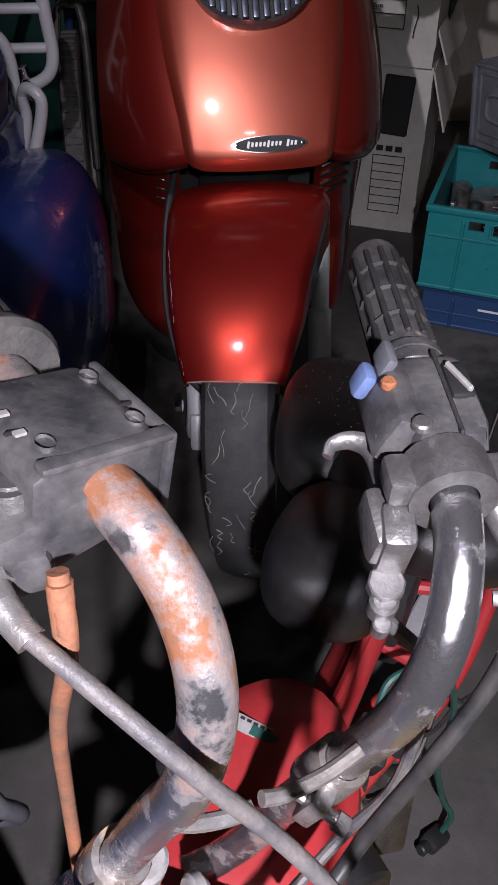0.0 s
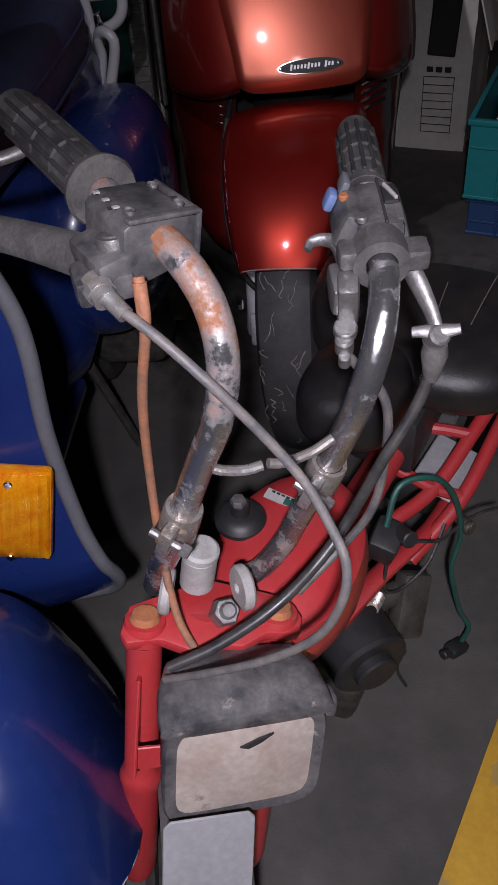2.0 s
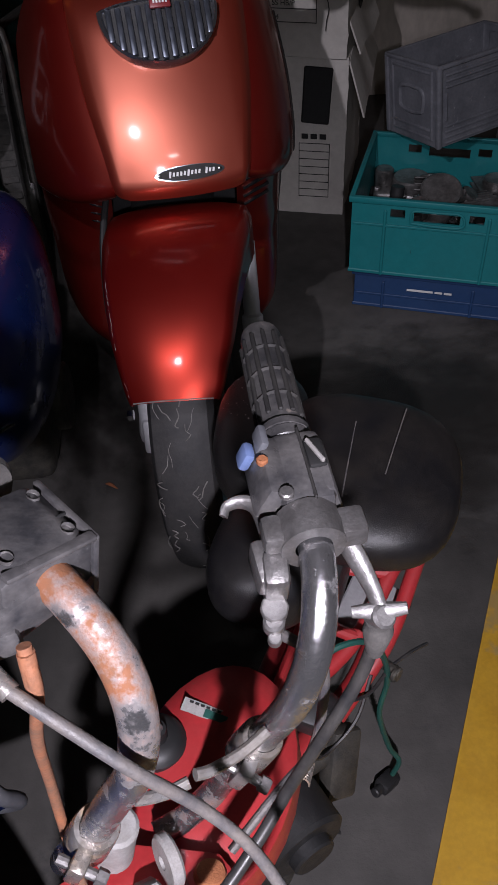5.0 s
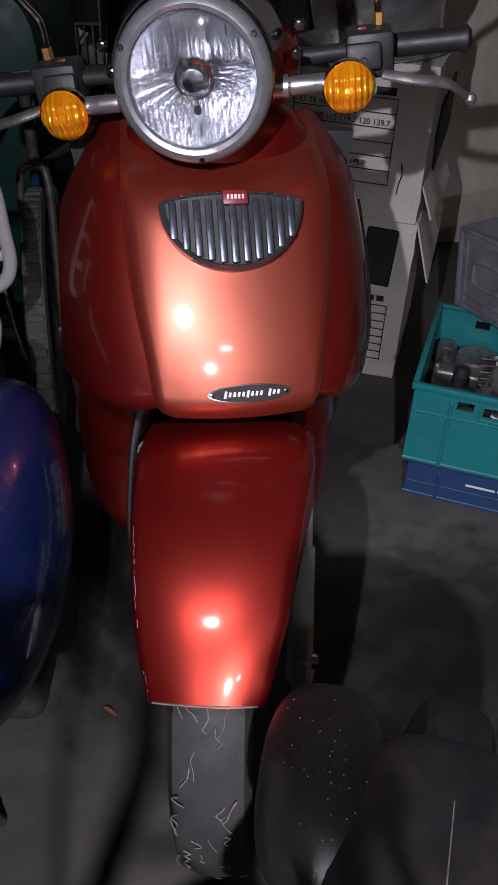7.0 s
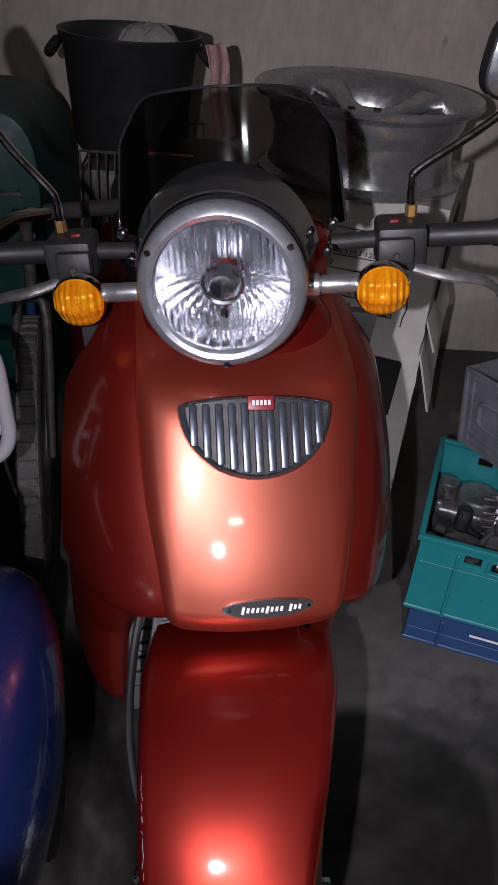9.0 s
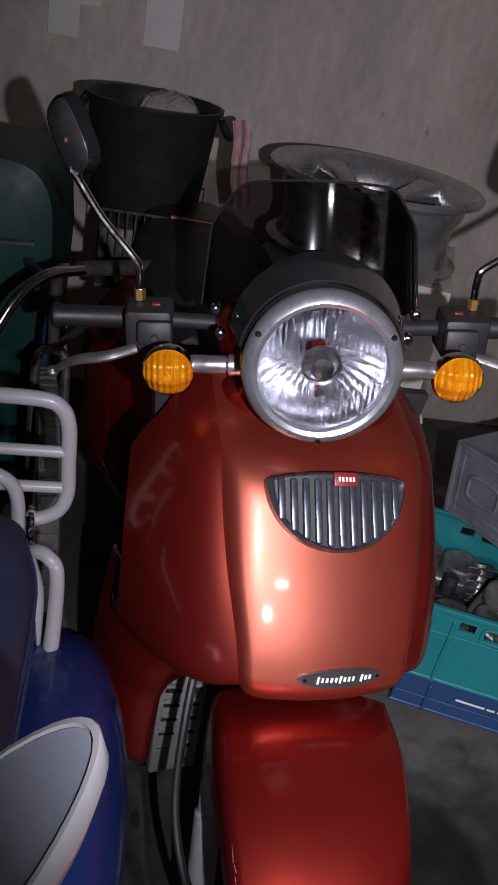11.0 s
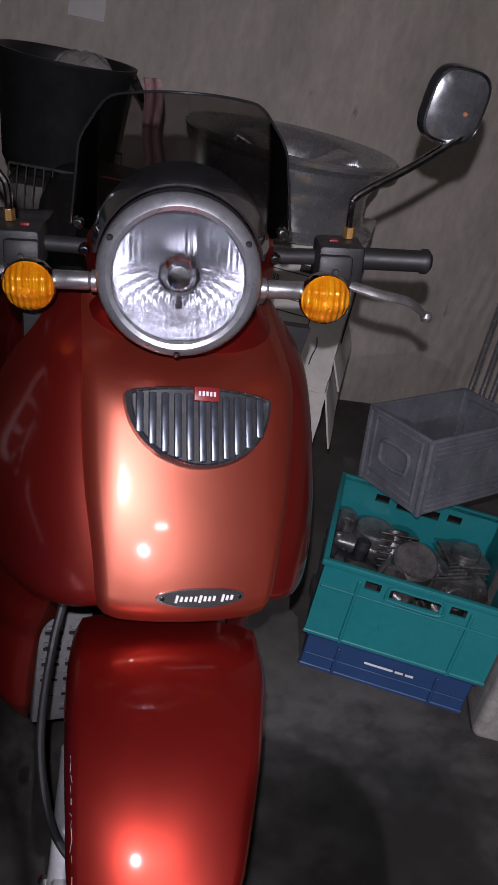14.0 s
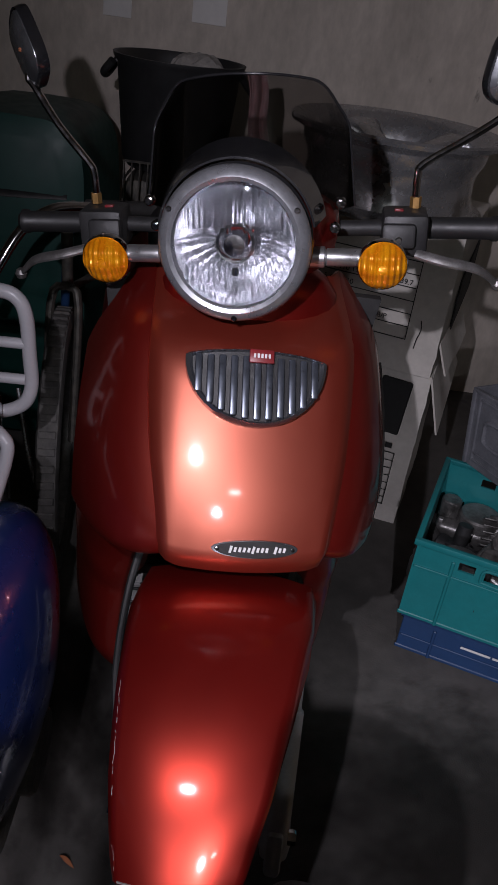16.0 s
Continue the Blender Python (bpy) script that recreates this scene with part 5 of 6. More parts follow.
mo("saddle", pillow(0.245, 0.745, 0.450, 0.145, 0.155, 0.060, -18, 0, 4), "seat_black", label="black vinyl saddle with dust and piping", m=SD)
mo("saddle_nose", pillow(0.098, 0.612, 0.452, 0.078, 0.105, 0.062, -22, -6, 0), "seat_black", label="black vinyl saddle nose", m=SD)
mo("saddle_hump", pillow(0.112, 0.850, 0.448, 0.075, 0.130, 0.060, -10), "seat_black", label="black vinyl saddle hump with specks", m=SD)
mo("piping", tube([(0.038, 0.64, 0.482), (0.046, 0.560, 0.485), (0.075, 0.518, 0.484), (0.115, 0.530, 0.495), (0.13, 0.60, 0.51)], 0.0022, 6, 6), "cable_grey", label="grey piping", m=SD)
mo("saddle_base", box(0.10, 0.20, 0.10, 0.012, 2, (0.165, 0.64, 0.425), (0, 2, -24)), "black_plastic", label="black saddle base")
for a, b in (((0.20, 0.66), (0.245, 0.80)), ((0.265, 0.69), (0.325, 0.82))):
    mo("scratch", tube([(a[0] + (b[0] - a[0]) * t, a[1] + (b[1] - a[1]) * t, 0.4505 + 0.060 * (max(0.02, 1 - (abs(a[1] + (b[1] - a[1]) * t - 0.745) / 0.155) ** 2.6)) ** (1 / 2.6)) for t in (0, 0.25, 0.5, 0.75, 1)], 0.0012, 5, 3), "cable_grey", label="pale scratch in the vinyl", m=SD)
specks = random.Random(9)
sp = []
for k in range(110):
    a, r = specks.uniform(0, 6.28), specks.uniform(0, 1) ** 0.5
    x, y = 0.062 * r * math.cos(a), 0.10 * r * math.sin(a)
    sp.append(put(revolve([(0, 0.0006), (specks.choice((0.0005, 0.0007, 0.0013)), 0)], 5), pose(0.112 + x, 0.85 + y, 0.4485 + 0.0595 * (max(0, 1 - (abs(x) / 0.075) ** 2.8)) ** (1 / 2.8) * (max(0.01, 1 - (abs(y) / 0.13) ** 2.6)) ** (1 / 2.6) * 1.0)))
tagged(mo("dust_specks", join(*sp), "washer_white", label="white dust specks", m=SD), "", "", "", "stuff")
# ---- the blue scooter ----
blue = thing("scooter", (-0.48, 0.60, 0), "dark blue vintage scooter with amber indicator and chipped mudguard", "scooter")
BL = pose(0.48, -0.60, 0)


def bl(name, bm, material, parent=None, label="", smooth=40, m=BL):
    return part(name, put(bm, m), M[material], parent or blue, label, smooth)


M["grey_trim"] = mat("grey_trim", (0.10, 0.105, 0.12), 0.5, second=(0.14, 0.14, 0.15), scale=20, amount=0.6)
# non-metallic glass: the blue-grey reflection is put into its base colour
M["mirror_reflection"] = mat("mirror_glass", (0.42, 0.46, 0.54), 0.3, 0.0, second=(0.36, 0.40, 0.48), scale=12, amount=0.3)
M["mirror_shell"] = mat("white_mirror_shell", (0.66, 0.66, 0.67), 0.4, scale=10, amount=0.3)
SHIELD = ((0.34, 0.19), (0.37, 0.245), (0.42, 0.268), (0.53, 0.250), (0.66, 0.243), (0.78, 0.250), (0.84, 0.240), (0.89, 0.215), (0.93, 0.16), (0.95, 0.10))


def shield(u, v):
    z = 0.34 + 0.61 * v
    w = curve_at(SHIELD, z)
    s = 2 * u - 1
    return (-0.48 + s * w, 0.265 + 0.16 * max(0, z - 0.5) * 0.5 + 0.05 * abs(s) ** 2.5 + 0.35 * max(0, 0.46 - z), z)


sh = bl("leg_shield", sheet(shield, 26, 30, 0.005), "blue_paint", label="dark blue steel leg shield")
for s in (0, 1):
    bl("shield_trim", tube([shield(s, k / 20) for k in range(21)], 0.009, 10, 3), "grey_trim", sh, "grey rubber edge trim")
ic = Vector(shield(0.895, 0.412)) + Vector((0, -0.012, 0))
IM = BL @ pose(*ic, -6, 14, 8)
ind = bl("indicator", box(0.088, 0.014, 0.128, 0.006, 2), "amber", label="rectangular amber indicator", m=IM)
bl("indicator_lens", sheet(lambda u, v: ((2 * u - 1) * 0.041, -0.009 - 0.010 * (1 - (2 * u - 1) ** 4) * (1 - (2 * v - 1) ** 4) - 0.0008 * math.sin(60 * u), (2 * v - 1) * 0.060), 30, 16, 0.002), "amber", ind, "ribbed amber lens", m=IM)
for z in (-0.055, 0.050):
    bl("lens_screw", put(cyl(0.0045, 0.004, 12, 0.001), pose(0.0, -0.014, z, 90)), "chrome", ind, m=IM)
for k in range(3):
    a = Vector(shield(0.70, 0.365 - 0.035 * k))
    bl("print_bar", box(0.075, 0.002, 0.010, 0.001, 1, (a.x, a.y - 0.0045, a.z), (0, -8, 4)), "grey_trim", sh)

# mudguard, turned with the fork
FD = BL @ pose(-0.306, 0.125, 0.0, 0, 0, 24)


def fender(u, v):
    a = radians(-172 + 344 * u)
    zl = 0.275 + 0.125 * max(0, math.cos(a)) ** 1.5
    q = math.sin(v * math.pi / 2)
    top = 0.565
    z = zl + (top - zl) * (1 - q ** 2.4)
    r = q ** 0.75 if v else 0.0
    e = 2.3
    c, s = math.cos(a), math.sin(a)
    k = (abs(c) ** e + abs(s) ** e) ** (-1 / e)
    b = 0.215 if c > 0 else 0.20
    return (0.122 * r * k * s, -b * r * k * c, z)


fe = bl("mudguard", sheet(fender, 48, 20, 0.004), "blue_paint", label="dark blue front mudguard with chipped white lip", m=FD)
rq = random.Random(11)
chips = []
for k in range(30):
    u = 0.5 + rq.uniform(-0.17, 0.14)
    v = 1 - abs(rq.gauss(0, 0.05))
    p, q2 = Vector(fender(u, v)), Vector(fender(u + rq.uniform(0.003, 0.012), min(1, v + rq.uniform(-0.02, 0.02))))
    out = Vector((p.x, p.y, 0)).normalized() * 0.002
    chips.append(tube([p + out, q2 + out], rq.uniform(0.001, 0.0032), 5, 2))
for k in range(9):
    u0 = rq.uniform(0.36, 0.60)
    chips.append(tube([Vector(fender(u0 + 0.008 * j, 1.0 - 0.012 * abs(math.sin(3 * j + k)))) * 1.004 for j in range(rq.randint(3, 6))], rq.uniform(0.0015, 0.0034), 6, 2))
tagged(bl("paint_chips", join(*chips), "chip", fe, "white primer showing in chips", m=FD), kind="stuff")
WB = FD @ pose(0, 0.0, 0.205)
wb = bl("front_wheel", revolve([(0.125, -0.036), (0.150, -0.046), (0.180, -0.048), (0.197, -0.034), (0.203, 0), (0.197, 0.034), (0.180, 0.048), (0.150, 0.046), (0.125, 0.036)], 48, "X", True), "rubber", label="black front tyre", m=WB)
bl("rim", revolve([(0.13, -0.038), (0.12, -0.040), (0.10, -0.015), (0.03, -0.02), (0.03, 0.02), (0.10, 0.015), (0.12, 0.040), (0.13, 0.038)], 32, "X"), "dark_metal", wb, "dirty steel rim", m=WB)
bl("fork_link", tube([(0.07, 0.02, 0.22), (0.075, 0.08, 0.24), (0.06, 0.10, 0.40)], 0.018, 10, 4), "dark_metal", label="greasy fork link", m=FD)

# headset, grips and levers
bl("headset", loft([[(x - 0.48, y + 0.36, z) for x, y, z in oval(0, 0.96, w, h, 2.6, 28, yy)] for yy, w, h in ((-0.10, 0.10, 0.08), (-0.07, 0.18, 0.12), (0.0, 0.24, 0.13), (0.08, 0.20, 0.10), (0.12, 0.08, 0.05))]), "blue_paint", label="dark blue headset")
bl("handlebar", tube([(-0.72, 0.34, 0.965), (-0.60, 0.35, 0.965), (-0.48, 0.37, 0.965), (-0.36, 0.40, 0.965), (-0.30, 0.415, 0.965)], 0.017, 14, 5), "blue_paint", label="dark blue handlebar")
for p, q in (((-0.305, 0.414, 0.965), (-0.228, 0.428, 0.964)), ((-0.70, 0.342, 0.965), (-0.80, 0.33, 0.965))):
    g = BL @ frame_on(p, q)
    n = (Vector(q) - Vector(p)).length
    gp = bl("grip", revolve([(0, 0), (0.019, 0), (0.0195, 0.01), (0.0195, n - 0.006), (0.021, n - 0.004), (0.021, n), (0.016, n + 0.003), (0, n + 0.003)], 24), "rubber", label="black ribbed grip", m=g)
    bl("end_ring", revolve([(0.0205, n - 0.003), (0.0225, n), (0.0205, n + 0.003)], 24), "chrome", gp, "chrome end ring", m=g)
bl("brake_lever", tube([(-0.36, 0.36, 0.95, 0.006), (-0.30, 0.34, 0.945, 0.007), (-0.22, 0.37, 0.94, 0.006), (-0.175, 0.40, 0.945, 0.006)], 0.006, 10, 6, flat=0.7), "alloy", label="alloy brake lever")
# white mirror
MI = BL @ (Matrix.Translation((-0.350, 0.770, 1.050)) @ Vector((-0.66, -0.12, 0.74)).to_track_quat("Z", "Y").to_matrix().to_4x4() @ pose(0, 0, 0, 0, 0, 18) @ Matrix.Scale(0.92, 4))


def leaf(w, l, z, n=36):
    return [(0.88 * w * math.cos(a) * (1 - 0.22 * math.sin(a)), l * math.sin(a), z) for a in (2 * math.pi * i / n for i in range(n))]


mir = bl("mirror", loft([leaf(w, l, z) for w, l, z in ((0.012, 0.02, -0.040), (0.040, 0.062, -0.034), (0.056, 0.088, -0.016), (0.061, 0.096, 0.0), (0.0605, 0.0955, 0.002), (0.057, 0.091, 0.0025), (0.0555, 0.089, -0.001))]), "mirror_shell", label="white-shelled oval mirror", m=MI)
bl("mirror_glass", loft([leaf(w, l, z) for w, l, z in ((0.0558, 0.0893, -0.0005), (0.055, 0.088, 0.0008), (0.005, 0.01, 0.0012))]), "mirror_reflection", mir, "mirror glass with a blue-grey reflection painted in", m=MI)
bl("mirror_stem", tube([(-0.345, 0.40, 0.975), (-0.345, 0.45, 1.02), (-0.33, 0.60, 1.03), (-0.31, 0.74, 1.03)], 0.006, 10, 6), "chrome", mir, "chrome mirror stem")

# floor, body, cowls, seat
bl("running_board", box(0.26, 0.52, 0.03, 0.01, 2, (-0.52, 0.60, 0.29)), "blue_paint", label="dark blue running board")
bl("body", loft([[(x - 0.49, y, z) for x, y, z in oval(0, zc, w, h, 3.0, 32, yy)] for yy, w, h, zc in ((0.80, 0.20, 0.36, 0.46), (0.86, 0.28, 0.42, 0.49), (1.10, 0.30, 0.42, 0.52), (1.35, 0.28, 0.40, 0.54), (1.50, 0.22, 0.30, 0.52), (1.56, 0.12, 0.16, 0.50))]), "blue_paint", label="dark blue steel body")
for s in (-1, 1):
    cw = bl("side_cowl", loft([[(x - 0.49 + s * 0.128 + s * 0.028 * (1 - t * t), y, z) for x, y, z in oval(0, 0.50 - 0.03 * t, max(0.21 * k, 0.01), max(0.40 * k, 0.01), 2.7, 32, 1.13 + 0.31 * t)] for t, k in ((t, (1 - abs(t) ** 2.6) ** (1 / 2.4)) for t in [math.sin(math.pi / 2 * j / 9) for j in range(-9, 10)])]), "blue_paint", label="bulging dark blue side cowl")
    bl("cowl_trim", tube([(-0.49 + s * (0.205 + 0.030 * (1 - (t / 0.95) ** 2)), 1.13 + 0.29 * t, 0.40 + 0.10 * t * t) for t in (-0.95, -0.7, -0.4, -0.1, 0.2, 0.5, 0.8, 0.95)], 0.004, 8, 4), "chrome", cw, "worn bright cowl strip")
bl("body_bolt", put(join(cyl(0.014, 0.008, 18, 0.002), hexbolt(0.008, 0.006, (0, 0, 0.003))), pose(-0.46, 0.842, 0.44, 90)), "alloy", label="round bolt")
bl("seat", loft([[(x - 0.50, y, z) for x, y, z in oval(0, zc, w, h, 3.4, 36, yy)] for yy, w, h, zc in ((0.66, 0.10, 0.05, 0.74), (0.70, 0.20, 0.10, 0.755), (0.85, 0.25, 0.13, 0.765), (1.05, 0.27, 0.14, 0.77), (1.25, 0.27, 0.14, 0.77), (1.36, 0.22, 0.11, 0.77), (1.40, 0.10, 0.05, 0.77))]), "navy_seat", label="navy blue vinyl bench seat")
for z in (0.79, 0.735):
    bl("seat_piping", tube([(-0.50 + x, y, z) for x, y in ((0.085, 0.70), (0.122, 0.85), (0.134, 1.05), (0.134, 1.25), (0.11, 1.35))], 0.003, 6, 5), "navy_seat", label="navy seat piping")
bl("rear_wheel", put(revolve([(0.125, -0.036), (0.150, -0.046), (0.180, -0.048), (0.197, -0.034), (0.203, 0), (0.197, 0.034), (0.180, 0.048), (0.150, 0.046), (0.125, 0.036), (0.03, 0.03), (0.03, -0.03)], 40, "X", True), pose(-0.48, 1.28, 0.203)), "rubber", label="black rear tyre")
bl("engine_casing", join(box(0.16, 0.24, 0.16, 0.03, 3, (-0.36, 1.18, 0.24)), cyl(0.07, 0.05, 24, 0.006, (-0.28, 1.22, 0.25), (0, 90, 0))), "dark_metal", label="greasy engine casing")
for s in (-1, 1):
    bl("stand_leg", tube([(-0.48 + s * 0.08, 0.92, 0.28), (-0.48 + s * 0.12, 0.98, 0.01)], 0.010, 8, 2), "dark_metal", label="black centre stand leg")
# white carrier folded up behind the seat
rk = bl("carrier", tube([(-0.62, 1.52, 0.900), (-0.50, 1.52, 0.902), (-0.40, 1.52, 0.905), (-0.368, 1.52, 0.895), (-0.355, 1.52, 0.865), (-0.352, 1.525, 0.80), (-0.350, 1.527, 0.745), (-0.362, 1.525, 0.712), (-0.392, 1.522, 0.695), (-0.412, 1.515, 0.700)], 0.0115, 14, 6), "white_paint", label="white painted tubular rear carrier")
for z in (0.820, 0.757):
    bl("carrier_bar", tube([(-0.62, 1.515, z), (-0.48, 1.515, z), (-0.358, 1.522, z)], 0.009, 12, 4), "white_paint", rk)
bl("carrier_hoop", tube([(-0.62, 1.49, 0.79), (-0.48, 1.49, 0.795), (-0.435, 1.49, 0.785), (-0.418, 1.49, 0.75), (-0.415, 1.48, 0.68), (-0.413, 1.46, 0.62)], 0.0105, 14, 6), "white_paint", rk)
bl("carrier_hinge", join(box(0.012, 0.03, 0.07, 0.003, 2, (-0.398, 1.49, 0.70)), put(hexbolt(0.008, 0.008), pose(-0.390, 1.47, 0.715, 90)), put(hexbolt(0.008, 0.008), pose(-0.392, 1.47, 0.685, 90))), "chrome", rk, "chrome hinge plate with bolts")
bl("carrier_rail", tube([(-0.405, 1.46, 0.66), (-0.385, 1.42, 0.715), (-0.362, 1.40, 0.722), (-0.348, 1.38, 0.700), (-0.345, 1.25, 0.655), (-0.350, 1.12, 0.610), (-0.368, 1.00, 0.555), (-0.39, 0.92, 0.50)], 0.0105, 14, 6), "white_paint", rk)
bl("carrier_rail", tube([(-0.390, 1.42, 0.70), (-0.372, 1.36, 0.685), (-0.368, 1.25, 0.645), (-0.372, 1.12, 0.595), (-0.38, 1.02, 0.55)], 0.0095, 14, 6), "white_paint", rk)
bl("carrier_stay", tube([(-0.413, 1.46, 0.62), (-0.42, 1.45, 0.56), (-0.45, 1.42, 0.50)], 0.011, 12, 4), "white_paint", rk)
# ---- against the wall ----
# pale filler patches on the wall and the yellow floor line
def patch(outline):
    ob = part("wall_patch", put(prism(outline, 0.004, 0.001, 1), pose(0, WALL_Y - 0.0055, 0)), M["patch"], None, "pale filler patch on concrete wall", 0)
    tagged(ob, "pale square filler patch on the concrete wall", "wall patch", "wall patches", "structure")


patch([(-0.600, 1.19), (-0.506, 1.19), (-0.506, 1.285), (-0.444, 1.285), (-0.444, 1.60), (-0.600, 1.60)])
patch([(-0.306, 1.205), (-0.192, 1.205), (-0.196, 1.55), (-0.306, 1.55)])
patch([(-0.86, 1.29), (-0.63, 1.29), (-0.63, 1.60), (-0.86, 1.60)])
line = part("floor_line", put(sheet(lambda u, v: (0.11 + 0.16 * u + 0.49 * (v * 1.92 - 0.55), -0.05 + v * 1.92 - 0.55, 0.001), 4, 20, 0.002), pose(0, 0, 0.002)), M["yellow_line"], None, "", 0)
tagged(line, "worn yellow painted line on the garage floor", "floor marking", "", "structure")


def pierced(w, h, t, holes):
    """A plate in x and z, t deep along y, with oblong holes (x0, x1, z0, z1) cut through."""
    xs = sorted({-w / 2, w / 2, *(v for q in holes for v in q[:2])})
    zs = sorted({0.0, h, *(v for q in holes for v in q[2:])})
    bm = bmesh.new()
    g = [[bm.verts.new((x, 0, z)) for z in zs] for x in xs]
    for i in range(len(xs) - 1):
        for j in range(len(zs) - 1):
            x, z = (xs[i] + xs[i + 1]) / 2, (zs[j] + zs[j + 1]) / 2
            if not any(a < x < b and c < z < e for a, b, c, e in holes):
                bm.faces.new((g[i][j], g[i + 1][j], g[i + 1][j + 1], g[i][j + 1]))
    out = bmesh.ops.extrude_face_region(bm, geom=bm.faces[:])
    bmesh.ops.translate(bm, vec=(0, t, 0), verts=[v for v in out["geom"] if isinstance(v, bmesh.types.BMVert)])
    return bm


def crate(name, w, d, h, wall, material, label, handle=True):
    """An open plastic crate with rim, ribs and hand holes, its base at the origin."""
    c = thing(name, (0, 0, 0), label, "crate")
    part("base", box(w - 0.01, d - 0.01, 0.006, 0.001, 1, (0, 0, 0.003)), material, c)
    for s in (-1, 1):
        for n, (sx, sy, px, py) in (("long_side", (w, wall, 0, s * (d / 2 - wall / 2))), ("short_side", (wall, d - 2 * wall - 0.001, s * (w / 2 - wall / 2), 0))):
            if n == "long_side" and handle:
                hz = h - 0.045
                holes = [(-0.0575, 0.0575, hz - 0.012, hz + 0.014)] + [(e * 0.098 - 0.0185, e * 0.098 + 0.0185, hz - 0.005, hz + 0.018) for e in (-1, 1)]
                part("side_wall", put(pierced(w, h, wall, holes), pose(0, py - wall / 2, 0)), material, c)
            else:
                part("side_wall", box(sx, sy, h, 0.002, 1, (px, py, h / 2)), material, c)
    if handle:
        for s in (-1, 1):
            y = s * (d / 2 + 0.002)
            part("handle_frame", tube([(-0.064, y, h - 0.060), (-0.058, y, h - 0.027), (0, y, h - 0.026), (0.058, y, h - 0.027), (0.064, y, h - 0.060), (0, y, h - 0.064), (-0.064, y, h - 0.060)], 0.0035, 8, 5), material, c, "raised frame of the hand hole")
    for s in (-1, 1):
        part("rim_bar", box(w + 0.016, 0.014, 0.016, 0.003, 2, (0, s * (d / 2 + 0.001), h - 0.006)), material, c)
        part("rim_bar", box(0.014, d + 0.002, 0.0155, 0.003, 2, (s * (w / 2 + 0.001), 0, h - 0.006)), material, c)
        for x in (-0.30, 0.30):
            part("rib", box(0.008, 0.008, h - 0.03, 0.002, 1, (x * w, s * (d / 2 + 0.002), (h - 0.03) / 2)), material, c)
        part("foot_lip", box(w + 0.006, 0.006, 0.010, 0.002, 1, (0, s * (d / 2 + 0.001), 0.006)), material, c)
        part("ledge", box(w * 0.98, 0.006, 0.006, 0.001, 1, (0, s * (d / 2 + 0.002), h - 0.072)), material, c)
    return c


TC = pose(0.703, 1.925, 0, 0, 0, -20)
low = crate("storage_crate", 0.40, 0.365, 0.116, 0.006, M["crate_blue"], "blue plastic crate standing on the concrete floor", False)
low.matrix_world = TC
for k, (x, w) in enumerate(((-0.03, 0.07), (0.02, 0.02), (0.045, 0.02))):
    part("print_bar", box(w, 0.001, 0.006, at=(x + 0.01, -0.1895, 0.070)), M["white_print"], low)
top = crate("storage_crate", 0.43, 0.40, 0.218, 0.006, M["teal"], "teal plastic crate full of old engine parts")
top.matrix_world = TC @ pose(0, 0, 0.1165)


def ribbed_crate(w, d, h):
    """A pressed grey crate: ribbed long sides with a sunken panel, framed short sides with a loop handle."""
    c = thing("storage_crate", (0, 0, 0), "dusty grey ribbed crate resting tilted on engine parts", "crate")
    g = M["crate_grey"]
    part("base", box(w - 0.012, d - 0.012, 0.005, 0.001, 1, (0, 0, 0.003)), g, c)
    for s in (-1, 1):
        side = part("side_wall", box(w - 0.02, 0.005, h, 0.001, 1, (0, s * (d / 2 - 0.008), h * 0.5)), g, c, "ribbed crate side")
        for z in (0.05, 0.12, 0.19, 0.26, 0.74, 0.81, 0.88):
            part("rib", box(w - 0.05, 0.008, 0.006, 0.0025, 2, (0, s * (d / 2 - 0.004), h * z)), g, side)
        for x in (-0.42, 0.42):
            part("panel_frame", box(0.006, 0.009, h * 0.34, 0.002, 2, (x * w, s * (d / 2 - 0.005), h * 0.5)), g, side)
        for k in range(6):
            part("print_bar", box(0.014, 0.0026, 0.026 if k % 2 else 0.02, 0.0006, 1, (-0.085 + 0.034 * k, s * (d / 2 - 0.0075), h * 0.5)), M["slat_metal"], side)
        end = part("end_wall", box(0.005, d - 0.02, h, 0.001, 1, (s * (w / 2 - 0.006), 0, h / 2)), g, c, "framed crate end")
        for y in (-0.36, 0.36):
            part("end_frame", box(0.009, 0.008, h * 0.86, 0.003, 2, (s * (w / 2 - 0.004), y * d, h * 0.5)), g, end)
        for z in (0.10, 0.20, 0.90):
            part("end_frame", box(0.009, d * 0.72, 0.008, 0.003, 2, (s * (w / 2 - 0.004), 0, h * z)), g, end)
        loop = [(s * (w / 2 - 0.002), y, z) for y, z in ((-0.045, 0.40), (-0.050, 0.52), (-0.044, 0.66), (0, 0.69), (0.044, 0.66), (0.050, 0.52), (0.045, 0.40), (0, 0.37), (-0.045, 0.40))]
        part("handle_loop", tube([(x, y, z * h) for x, y, z in loop], 0.0055, 8, 5), g, end, "raised oval hand grip")
        part("rim_bar", box(w, 0.010, 0.010, 0.003, 2, (0, s * (d / 2 - 0.004), h - 0.003)), g, c)
        part("rim_bar", box(0.010, d - 0.012, 0.0098, 0.003, 2, (s * (w / 2 - 0.004), 0, h - 0.003)), g, c)
        for t in (-1, 1):
            part("corner_post", box(0.014, 0.014, h - 0.002, 0.004, 2, (t * (w / 2 - 0.006), s * (d / 2 - 0.006), h / 2 - 0.002)), g, c)
    return c


grey = ribbed_crate(0.342, 0.228, 0.205)
